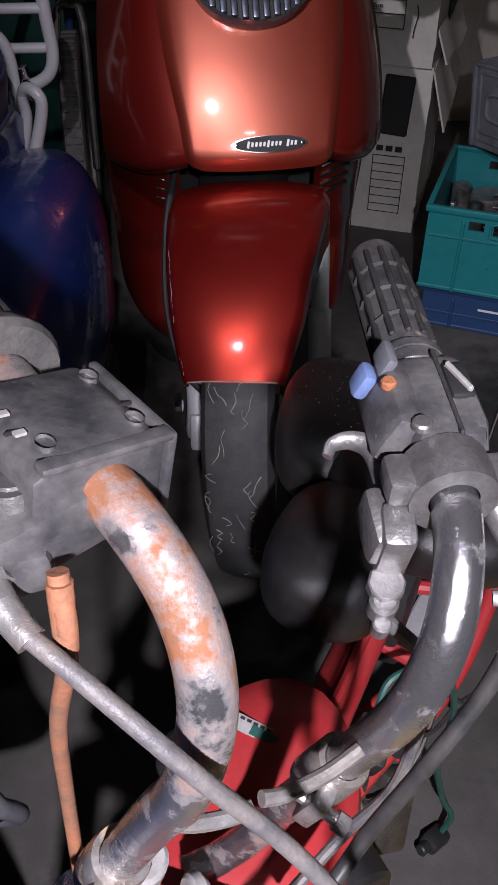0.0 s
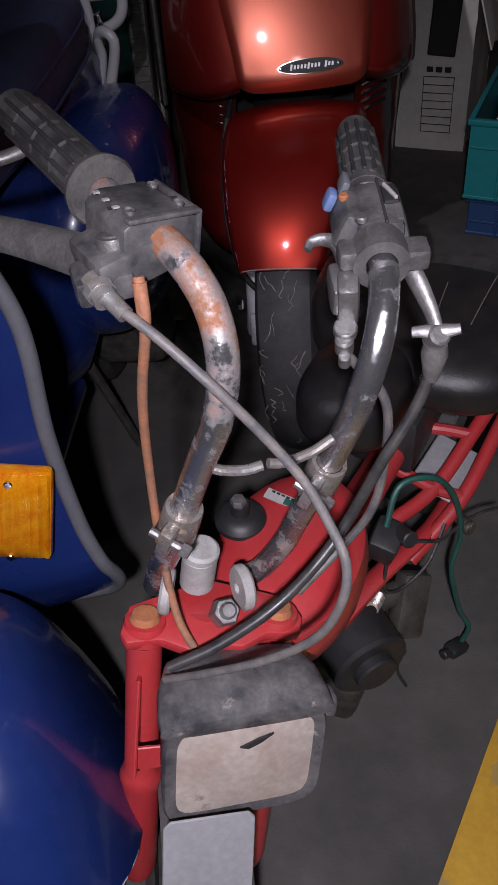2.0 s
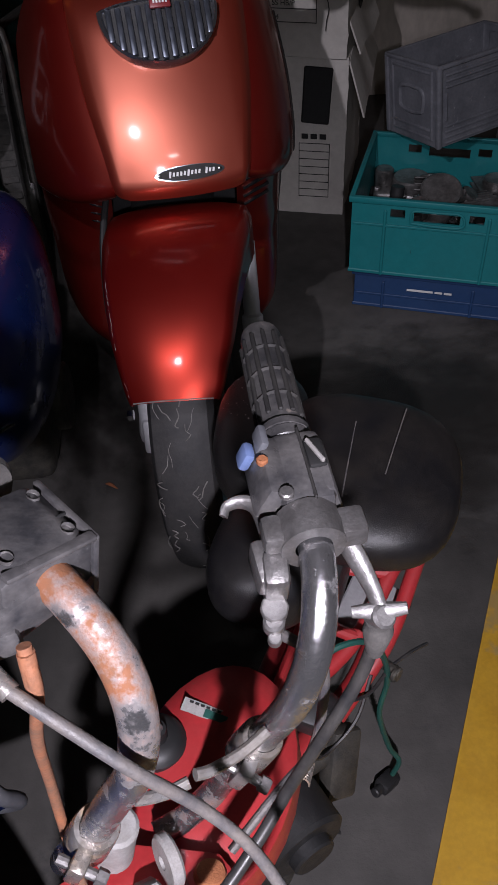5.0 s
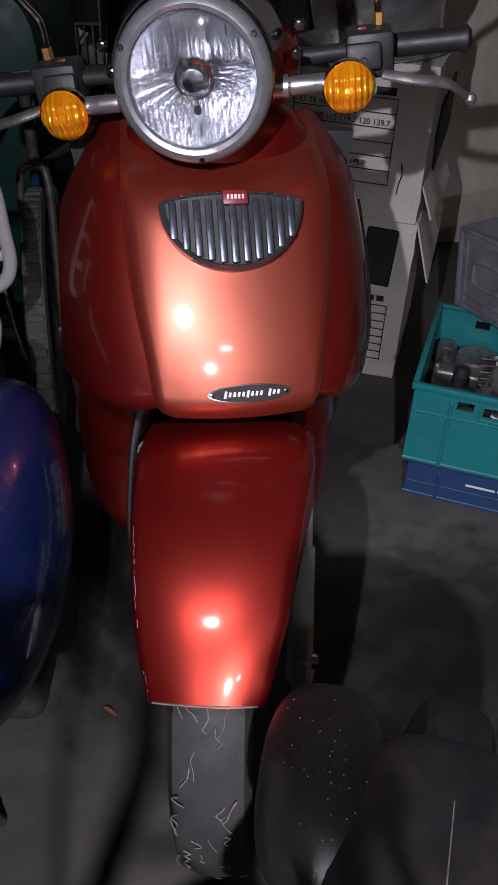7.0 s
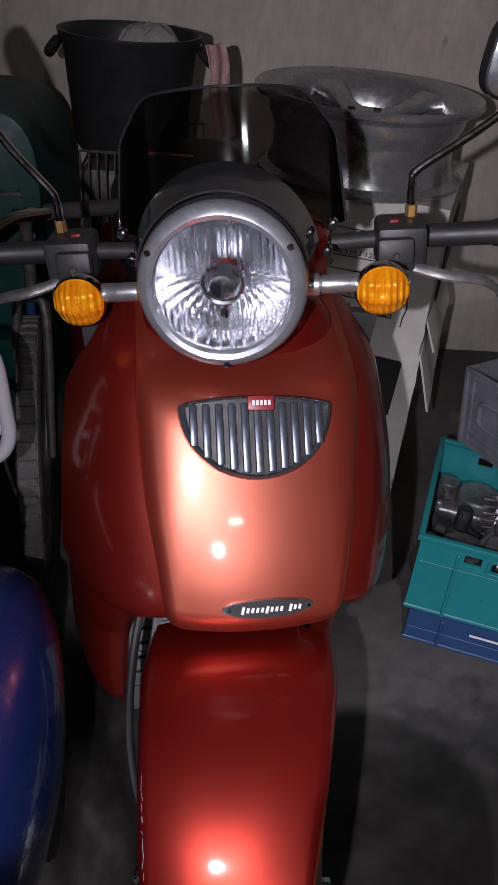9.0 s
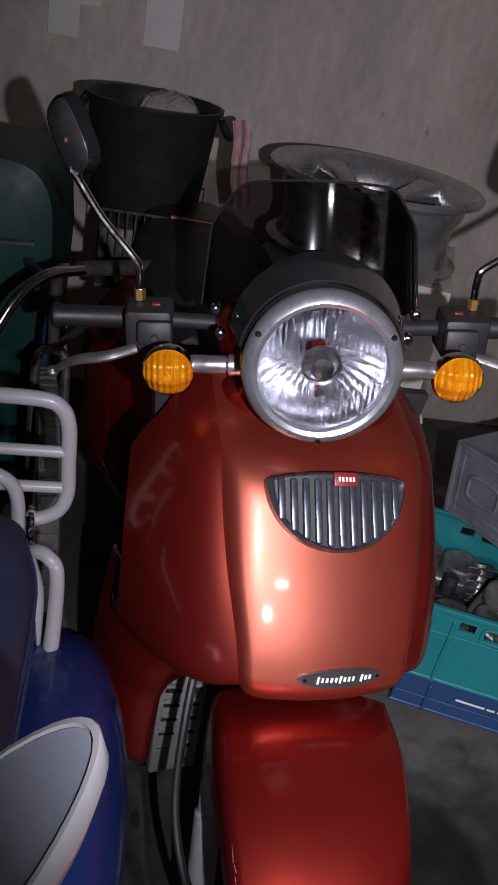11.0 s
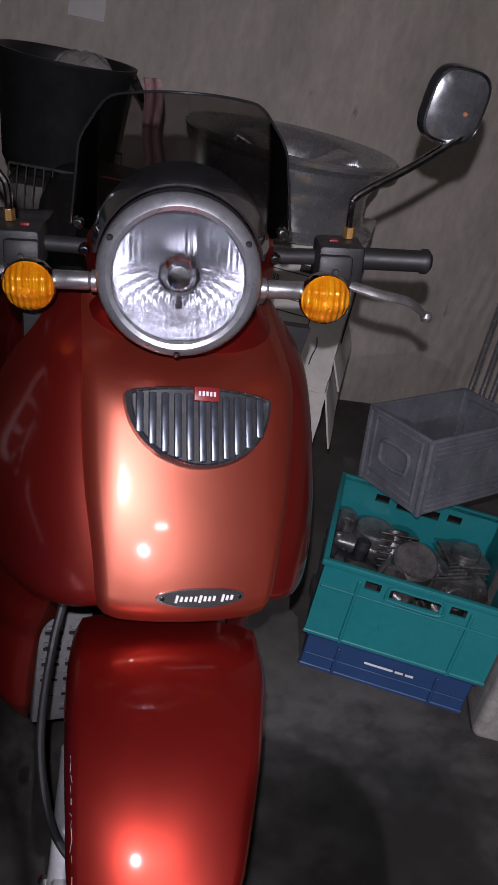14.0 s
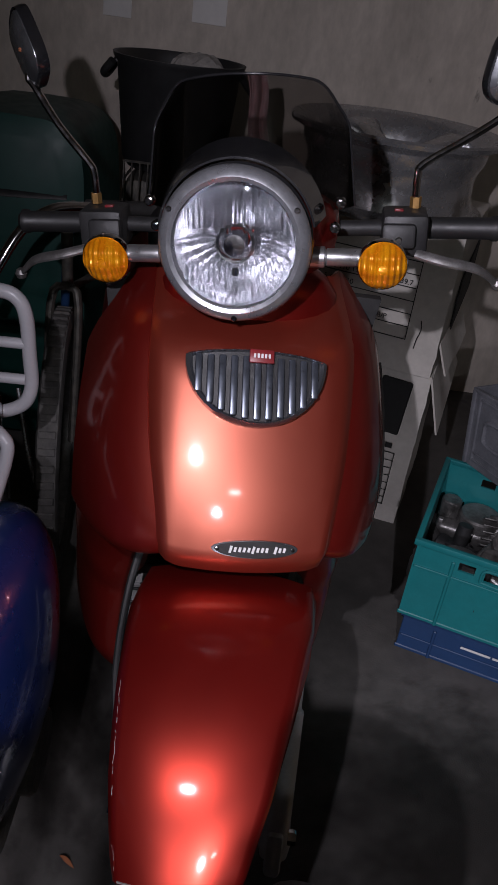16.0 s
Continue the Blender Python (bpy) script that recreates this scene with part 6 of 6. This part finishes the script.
grey.matrix_world = pose(0.795, 2.124, 0.372, -5.8, -3.6, 23.9)

# old engine parts in the teal crate
M["engine_alloy"] = mat("oily_alloy", (0.34, 0.33, 0.32), 0.36, 0.7, second=(0.07, 0.068, 0.064), scale=20, amount=0.9, bump=0.3, bump_scale=150)
ep = random.Random(5)


def engine_part(kind, m):
    t = thing("engine_part", (0, 0, 0), {0: "oily alloy cylinder with cooling fins", 1: "dirty alloy crank case half", 2: "black greasy carburettor body", 3: "round alloy flywheel with bolts"}[kind], "engine part", "engine parts in the crate")
    if kind == 0:
        part("barrel", cyl(0.032, 0.10, 20, 0.003, (0, 0, 0.05)), M["engine_alloy"], t)
        for k in range(6):
            part("fin", box(0.095, 0.085, 0.004, 0.001, 1, (0, 0, 0.016 + 0.014 * k)), M["engine_alloy"], t)
    elif kind == 1:
        part("case", join(box(0.13, 0.09, 0.06, 0.014, 3, (0, 0, 0.03)), cyl(0.045, 0.03, 24, 0.004, (0.02, 0, 0.07)), cyl(0.022, 0.05, 18, 0.003, (-0.045, 0.01, 0.07))), M["engine_alloy"], t)
        for x, y in ((-0.055, -0.035), (0.055, -0.035), (0.055, 0.035), (-0.055, 0.035)):
            part("bolt", hexbolt(0.007, 0.008, (x, y, 0.06)), M["alloy"], t)
    elif kind == 2:
        part("body", join(cyl(0.024, 0.09, 18, 0.003, (0, 0, 0.03), (90, 0, 0)), box(0.05, 0.045, 0.05, 0.008, 2, (0, 0, 0.03)), cyl(0.016, 0.05, 16, 0.002, (0, 0, 0.07))), M["black_plastic"], t)
        part("pipe", tube([(0, 0.04, 0.03), (0.02, 0.07, 0.04), (0.06, 0.09, 0.05)], 0.012, 12, 5), M["rubber"], t)
    else:
        part("disc", revolve([(0.012, 0), (0.055, 0), (0.058, 0.006), (0.058, 0.026), (0.050, 0.032), (0.022, 0.028), (0.012, 0.034)], 32, "Z", True), M["engine_alloy"], t)
        for k in range(4):
            a = math.pi / 2 * k
            part("bolt", hexbolt(0.006, 0.006, (0.036 * math.cos(a), 0.036 * math.sin(a), 0.030)), M["alloy"], t)
    t.matrix_world = m
    return t


for kind, x, y, z, r in ((1, -0.14, -0.10, 0.155, (0, 0, 20)), (0, -0.04, -0.09, 0.155, (8, 70, 40)), (2, -0.13, 0.02, 0.155, (0, 10, 70)), (1, 0.05, -0.02, 0.16, (-12, 30, -30)), (3, 0.14, 0.03, 0.20, (10, 0, 0)), (2, 0.13, -0.11, 0.155, (0, -10, 10)), (0, -0.03, 0.08, 0.155, (0, 40, 100)), (3, 0.03, 0.12, 0.155, (15, 12, 0)), (1, -0.02, -0.03, 0.215, (15, -20, 60)), (0, 0.14, 0.12, 0.155, (0, 0, 20)), (3, 0.06, -0.14, 0.165, (-40, 0, 30)), (2, -0.06, -0.14, 0.17, (0, 0, -20)), (1, -0.12, 0.13, 0.155, (0, 0, 0)), (0, 0.06, 0.05, 0.21, (80, 0, 30))):
    engine_part(kind, TC @ pose(x, y, z - 0.015, *r) @ Matrix.Scale(1.22, 4))

# two white wheel cartons
def carton(at, w, d, h, rz, label, flaps=()):
    c = thing("carton", at, label, "cardboard box", "wheel cartons", rz=rz)
    rr = random.Random(int(at[2] * 100))
    t = 0.006

    def wall_sheet(p, q, z0, z1):
        p, q = Vector(p), Vector(q)
        n = (q - p).cross(Vector((0, 0, 1))).normalized()

        def f(u, v):
            dent = 0.010 * noise.noise(Vector((u * 3 + p.x * 7, v * 3 + p.y * 5, at[2]))) * math.sin(math.pi * u) + 0.006 * noise.noise(Vector((u * 9, v * 9, p.x)))
            return p.lerp(q, u) + Vector((0, 0, z0 + (z1 - z0) * v)) + n * dent
        return sheet(f, 14, 12, t)

    a, b = w / 2, d / 2
    for nm, p, q in (("front_wall", (-a, -b, 0), (a, -b, 0)), ("side_wall", (a, -b, 0), (a, b, 0)), ("back_wall", (a, b, 0), (-a, b, 0)), ("side_wall", (-a, b, 0), (-a, -b, 0))):
        part(nm, wall_sheet(p, q, 0.0, h), M["cardboard"], c, smooth=60)
    part("top_flap", box(w, d, 0.006, 0.001, 1, (0, 0, h - 0.004)), M["cardboard"], c)
    part("bottom_flap", box(w - 0.02, d - 0.02, 0.006, 0.001, 1, (0, 0, 0.004)), M["cardboard"], c)
    return c


lower = carton((0.355, 2.63, 0.0), 0.47, 0.46, 0.49, -17, "crushed white cardboard wheel box on the floor")
# no cut: a flat black patch paints the shade within the slot
part("slot_shade", box(0.085, 0.003, 0.165, 0.004, 1, (0.145, -0.243, 0.385), (0, 3, 0)), M["ink_and_shade"], lower, "open slot, its inner shade painted black")
part("torn_flap", put(sheet(lambda u, v: (0.237 + 0.05 * u, -0.22 + 0.40 * v + 0.02 * u, 0.49 - 0.17 * u * (1 - 0.4 * v) + 0.012 * math.sin(9 * v)), 8, 10, 0.005), pose(0, 0, -0.01)), M["cardboard"], lower, "torn bent cardboard flap", 60)
low_table = part("printed_table", box(0.095, 0.001, 0.002, at=(0.140, -0.2435, 0.24)), M["ink_and_shade"], lower, "black printed size table")
for k in range(7):
    part("rule", box(0.095, 0.001, 0.002, at=(0.140, -0.2435, 0.065 + 0.025 * k)), M["ink_and_shade"], low_table)
for x in (0.0925, 0.1875):
    part("rule", box(0.002, 0.001, 0.177, at=(x, -0.2435, 0.152)), M["ink_and_shade"], low_table)
for x in (0.110, 0.138, 0.166):
    part("header_block", box(0.020, 0.001, 0.016, at=(x, -0.2435, 0.262)), M["ink_and_shade"], low_table)
upper = carton((0.352, 2.632, 0.492), 0.49, 0.47, 0.385, -20, "white cardboard wheel box printed with a size table")
# the shade inside this opening is a black plate on the closed wall
part("opening_shade", box(0.003, 0.26, 0.16, 0.004, 1, (0.249, 0.05, 0.19), (14, 0, 0)), M["ink_and_shade"], upper, "hand opening, its inner shade painted black")
part("torn_flap", put(sheet(lambda u, v: (0.247 + 0.035 * u, -0.20 + 0.36 * v, 0.09 - 0.085 * u + 0.012 * math.sin(7 * v)), 8, 10, 0.005), pose(0, 0, 0)), M["cardboard"], upper, "torn bent cardboard flap", 60)
part("pen_mark", tube([(0.187, -0.242, 0.155), (0.192, -0.243, 0.13), (0.186, -0.243, 0.10), (0.184, -0.242, 0.075)], 0.0015, 6, 4), M["ink_and_shade"], upper, "black pen stroke")
# printed table on the carton
table = part("printed_table", box(0.262, 0.001, 0.0022, at=(0.026, -0.2445, 0.20)), M["ink_and_shade"], upper, "black printed size table")
for k in range(7):
    if k != 3:
        part("rule", box(0.262, 0.001, 0.0022, at=(0.026, -0.2445, 0.095 + 0.035 * k)), M["ink_and_shade"], table)
for x in (-0.105, 0.157):
    part("rule", box(0.0022, 0.001, 0.212, at=(x, -0.2445, 0.20)), M["ink_and_shade"], table)
part("header_block", box(0.05, 0.001, 0.018, at=(0.126, -0.2445, 0.322)), M["ink_and_shade"], table)


def print_line(text, x, z, size):
    cu = bpy.data.curves.new("print", "FONT")
    cu.body, cu.size, cu.extrude = text, size, 0.0004
    ob = new("print", cu)
    me = bpy.data.meshes.new_from_object(ob.evaluated_get(bpy.context.evaluated_depsgraph_get()))
    bpy.data.objects.remove(ob)
    me.materials.clear()
    me.materials.append(M["ink_and_shade"])
    o = new("printed_line", me)
    o.parent = table
    o.matrix_basis = pose(x, -0.2455, z, 90)


bpy.context.view_layer.update()
for text, z in (("35 38 40 45 48 55", 0.276), ("108 110 112 114.3 120 139.7", 0.241), ("5 6 8 9 10", 0.207), ("SS HB/P", 0.138), ("74", 0.102)):
    print_line(text, -0.092 if len(text) > 9 else 0.03, z, 0.020)

# alloy wheel rim on the cartons
rim = thing("wheel_rim", (0.32, 2.58, 0.882), "silver alloy car wheel rim lying on white cartons", "wheel rim")
RT = pose(0, 0, 0, 0, 0, 0)
part("barrel", revolve([(0.252, 0.0), (0.258, 0.004), (0.258, 0.012), (0.235, 0.022), (0.225, 0.050), (0.222, 0.10), (0.232, 0.125), (0.240, 0.14), (0.243, 0.165), (0.262, 0.178), (0.278, 0.184), (0.281, 0.194), (0.276, 0.200), (0.266, 0.196), (0.248, 0.184), (0.234, 0.166), (0.222, 0.135), (0.212, 0.10), (0.214, 0.04), (0.245, 0.01)], 72, "Z", True), M["silver_grey"], rim, "stepped silver rim barrel")
part("hub", revolve([(0.03, 0.10), (0.075, 0.105), (0.085, 0.13), (0.07, 0.145), (0.035, 0.14), (0.03, 0.13)], 32, "Z", True), M["silver_grey"], rim)
for k in range(5):
    a = 2 * math.pi * k / 5 + 0.3
    part("spoke", put(loft([oval(0, z, w, 0.035, 3, 16, y) for y, w, z in ((0.06, 0.06, 0.125), (0.12, 0.055, 0.135), (0.18, 0.07, 0.150), (0.225, 0.10, 0.160))]), pose(0, 0, 0, 0, 0, math.degrees(a))), M["silver_grey"], rim)
    # black disc paints the shade of a bolt hole on the solid hub
    part("bolt_hole_shade", cyl(0.010, 0.004, 16, at=(0.056 * math.cos(a + 0.6), 0.056 * math.sin(a + 0.6), 0.1435)), M["ink_and_shade"], rim)

# black tub, cloth, basket on the bicycle
M["mortar"] = mat("dry_mortar", (0.33, 0.31, 0.28), 0.95, second=(0.22, 0.205, 0.19), scale=30, amount=0.9, bump=0.6, bump_scale=90)
M["cloth"] = mat("red_white_cloth", (0.50, 0.36, 0.36), 0.9, second=(0.42, 0.20, 0.21), scale=120, amount=1.0, bump=0.3, bump_scale=400)
bucket = thing("tub", (-0.262, 2.64, 0.885), "black rubber builder's tub with dry mortar inside", "tub")
part("shell", revolve([(0, 0.004), (0.125, 0.0), (0.138, 0.02), (0.160, 0.25), (0.170, 0.262), (0.172, 0.272), (0.163, 0.272), (0.154, 0.255), (0.130, 0.03), (0, 0.02)], 48), M["dark_plastic"], bucket)
part("mortar_lump", put(sheet(lambda u, v: (0.09 * (2 * u - 1), 0.06 * (2 * v - 1) + 0.10, 0.20 + 0.08 * (1 - (2 * u - 1) ** 4) * (1 - (2 * v - 1) ** 4) + 0.012 * noise.noise(Vector((9 * u, 9 * v, 3)))), 14, 14, 0.03), pose(0.04, -0.02, 0)), M["mortar"], bucket, "grey dry mortar lump", 0)
for s in (-1, 1):
    part("handle", tube([(s * 0.165, -0.05, 0.25), (s * 0.190, -0.03, 0.22), (s * 0.192, 0.03, 0.21), (s * 0.165, 0.05, 0.25)], 0.010, 10, 5), M["dark_plastic"], bucket)
cloth = part("rag", sheet(lambda u, v: (-0.083 + 0.045 * u + 0.004 * math.sin(8 * v) + 0.035 * v, 2.50 + 0.05 * u + 0.010 * math.sin(11 * u + 3 * v), 1.158 - 0.20 * v), 14, 18, 0.003), M["cloth"], None, "", 60)
tagged(cloth, "red and white checked rag hanging over the tub rim", "rag")

bike = thing("bicycle", (-0.42, 2.40, 0), "old bicycle with blue frame and black wire basket", "bicycle")
BK = pose(0.42, -2.40, 0)


def bk(name, bm, material, parent=None, label=""):
    return part(name, put(bm, BK), M[material], parent or bike, label)


bw = bk("front_wheel", put(revolve([(0.27, -0.020), (0.295, -0.026), (0.315, -0.02), (0.322, 0), (0.315, 0.02), (0.295, 0.026), (0.27, 0.020)], 56, "X", True), pose(-0.43, 2.06, 0.322, 0, 0, 8)), "dusty_rubber", label="grey knobbly bicycle tyre")
for k in range(56):
    a = 2 * math.pi * k / 56
    bk("tread_knob", put(box(0.036, 0.016, 0.008, 0.002, 1, (0, 0, 0.321), (0, 0, 0)), pose(-0.43, 2.06, 0.322, 0, 0, 8) @ pose(0, 0, 0, math.degrees(a))), "dusty_rubber", bw)
bk("rim", put(revolve([(0.272, -0.012), (0.258, -0.012), (0.255, 0), (0.258, 0.012), (0.272, 0.012)], 48, "X"), pose(-0.43, 2.06, 0.322, 0, 0, 8)), "alloy", bw)
bk("fork", join(tube([(-0.46, 2.06, 0.322), (-0.462, 2.10, 0.66), (-0.43, 2.12, 0.70)], 0.010, 10, 4), tube([(-0.40, 2.06, 0.322), (-0.398, 2.10, 0.66), (-0.43, 2.12, 0.70)], 0.010, 10, 4)), "dark_metal", label="black fork")
bk("down_tube", tube([(-0.43, 2.14, 0.86), (-0.45, 2.20, 0.70), (-0.48, 2.32, 0.42), (-0.50, 2.45, 0.30)], 0.011, 12, 4), "crate_blue", label="blue frame tube")
bk("top_tube", tube([(-0.43, 2.15, 0.82), (-0.55, 2.55, 0.74), (-0.60, 2.70, 0.72)], 0.011, 12, 4), "crate_blue", label="blue frame tube")
bk("handlebar", tube([(-0.38, 2.10, 0.890), (-0.44, 2.04, 0.893), (-0.49, 1.99, 0.86), (-0.53, 1.95, 0.79), (-0.56, 1.93, 0.72)], 0.0115, 14, 6), "chrome", label="curved chrome handlebar")
bk("grip", tube([(-0.385, 2.11, 0.888), (-0.30, 2.18, 0.878), (-0.22, 2.24, 0.872)], 0.0165, 14, 4), "rubber", label="black foam grip")
bk("stem", tube([(-0.43, 2.13, 0.70), (-0.43, 2.12, 0.86), (-0.41, 2.09, 0.89)], 0.013, 12, 4), "dark_metal", label="black steering stem")
bk("basket_post", tube([(-0.43, 2.16, 0.68), (-0.30, 2.45, 0.70), (-0.22, 2.60, 0.72)], 0.010, 10, 4), "dark_metal", label="black basket stay")
bk("seat_post", tube([(-0.60, 2.70, 0.30), (-0.60, 2.70, 0.80)], 0.013, 10, 2), "dark_metal", label="black seat post")
bk("rear_wheel", put(revolve([(0.29, -0.018), (0.315, -0.016), (0.322, 0), (0.315, 0.016), (0.29, 0.018)], 48, "X", True), pose(-0.60, 2.88, 0.322, 0, 0, 8)), "rubber", label="black rear bicycle tyre")
bas = bk("basket", join(*[tube([(-0.36 + 0.26 * k, 2.42, z), (-0.36 + 0.26 * k, 2.76, z)], 0.0035, 6, 1) for k in (0, 1) for z in (0.74, 0.885)], *[tube([(-0.36, y, z), (-0.10, y, z)], 0.0035, 6, 1) for y in (2.42, 2.76) for z in (0.74, 0.80, 0.93)]), "dark_metal", label="black wire basket with red rim")
for k in range(14):
    x = -0.36 + 0.02 * k
    bk("wire", tube([(x, 2.42, 0.93), (x, 2.42, 0.74), (x, 2.58, 0.735), (x, 2.76, 0.74), (x, 2.76, 0.93)], 0.002, 5, 1, raw=True), "dark_metal", bas)
bk("basket_floor", box(0.27, 0.35, 0.006, 0.001, 1, (-0.23, 2.59, 0.745)), "dark_metal", bas)
bk("basket_shelf", box(0.24, 0.30, 0.13, 0.03, 2, (-0.25, 2.62, 0.815)), "dark_metal", bas, "dark things in the basket")
bk("red_rim", tube([(-0.20, 2.418, 0.934), (-0.10, 2.418, 0.934)], 0.007, 8, 2), "badge_red", bas, "red rim sleeve")

cover = thing("covered_cart", (-0.68, 2.75, 0), "dark green fabric-covered garden cart", "cart")
part("fabric", put(loft([[(x + 0.014 * noise.noise(Vector((x * 6, z * 6, yy * 5))), y, z) for x, y, z in oval(0, 0.52, w, h, 5, 40, yy)] for yy, w, h in ((-0.25, 0.30, 0.85), (-0.23, 0.42, 0.93), (0.0, 0.45, 0.95), (0.2, 0.44, 0.92), (0.25, 0.3, 0.8))]), pose(0, 0, 0)), M["green"], cover, "dark green fabric cover")
for x in (-0.2, 0.2):
    part("foot", cyl(0.02, 0.12, 14, 0.003, (x, 0, 0.06)), M["dark_metal"], cover)
part("strap", tube([(-0.22, -0.24, 0.80), (-0.05, -0.255, 0.79), (0.16, -0.245, 0.80)], 0.012, 8, 4, flat=0.3), M["black_plastic"], cover, "black strap")

# iron pipes and a concrete block at the side
for x0, x1 in ((1.16, 1.42), (1.21, 1.47), (1.25, 1.52)):
    p = thing("pipe", (x0, 2.75, 0.0), "thin blue-grey steel pipe leaning on the wall", "pipe", "leaning pipes")
    part("tube", tube([(0, 0, 0.012), (x1 - x0, 0.50, 0.95)], 0.012, 14, 2), M["silver_grey"], p)
    part("end_cap", tube([(x1 - x0, 0.50, 0.95), (x1 - x0 + 0.005, 0.51, 0.97)], 0.013, 14, 1), M["black_plastic"], p)
blk = thing("concrete_block", (1.00, 1.72, 0), "rough pale concrete block standing on the floor", "concrete block")
part("body", put(box(0.27, 0.30, 0.34, 0.02, 3, (0, 0, 0.17)), pose(0, 0, 0, 0, 0, -16)), M["mortar"], blk)
# stains plus painted shade where the torches overlight the floor, thinning out to the edges
def oil(name, depth, scale):
    m = bpy.data.materials.new(name)
    m.use_nodes = True
    nt = m.node_tree
    p = nt.nodes["Principled BSDF"]
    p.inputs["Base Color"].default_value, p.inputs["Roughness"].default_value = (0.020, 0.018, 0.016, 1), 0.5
    tc, ln, ns, ad, mr = (nt.nodes.new("ShaderNode" + k) for k in ("TexCoord", "VectorMath", "TexNoise", "Math", "MapRange"))
    ln.operation, ad.operation = "LENGTH", "MULTIPLY_ADD"
    nt.links.new(tc.outputs["Object"], ln.inputs[0])
    nt.links.new(tc.outputs["Object"], ns.inputs["Vector"])
    ns.inputs["Scale"].default_value, ns.inputs["Detail"].default_value, ns.inputs["Roughness"].default_value = scale, 7, 0.62
    ad.inputs[1].default_value = 1.5
    nt.links.new(ns.outputs[0], ad.inputs[0])
    nt.links.new(ln.outputs[1], ad.inputs[2])
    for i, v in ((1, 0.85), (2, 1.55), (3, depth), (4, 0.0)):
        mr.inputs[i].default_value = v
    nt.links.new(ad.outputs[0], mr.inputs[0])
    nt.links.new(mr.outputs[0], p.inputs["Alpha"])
    return m


M["oil"] = oil("stain_and_shade", 0.78, 5)
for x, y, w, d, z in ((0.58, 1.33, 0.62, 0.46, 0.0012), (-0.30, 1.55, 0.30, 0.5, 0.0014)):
    stain = part("floor_stain_shade", sheet(lambda u, v: (2 * u - 1, 2 * v - 1, 0), 12, 12, 0), M["oil"], None, "", 0, pose(x, y, z, 0, 0, 14) @ Matrix.Diagonal((w, d, 1, 1)))
    tagged(stain, "dark stain on the concrete floor, with shade painted in", "floor stain", "oil stains", "structure")
# dead leaf and straw on the floor
leafm = part("dead_leaf", sheet(lambda u, v: (-0.222 + 0.03 * u, 1.20 - 0.02 * u + 0.010 * (v - 0.5) * math.sin(math.pi * u), 0.003 + 0.006 * math.sin(3 * u)), 8, 3, 0.001), M["rust"], None, "", 60)
tagged(leafm, "small dry brown leaf lying on concrete", "leaf")
strip = part("yellow_strip", box(0.045, 0.012, 0.004, 0.001, 1, (-0.53, 2.35, 0.002), (0, 0, -8)), M["yellow_line"], None, "", 0)
tagged(strip, "small yellow plastic strip lying on the floor", "plastic strip")
prop = part("bicycle_stand", tube([(-0.60, 2.30, 0.32), (-0.55, 2.22, 0.15), (-0.45, 2.07, 0.006)], 0.007, 10, 4), M["silver_grey"], None, "")
prop.parent = bike
prop.matrix_parent_inverse = bike.matrix_world.inverted()
tagged(prop, "thin grey steel prop stand")
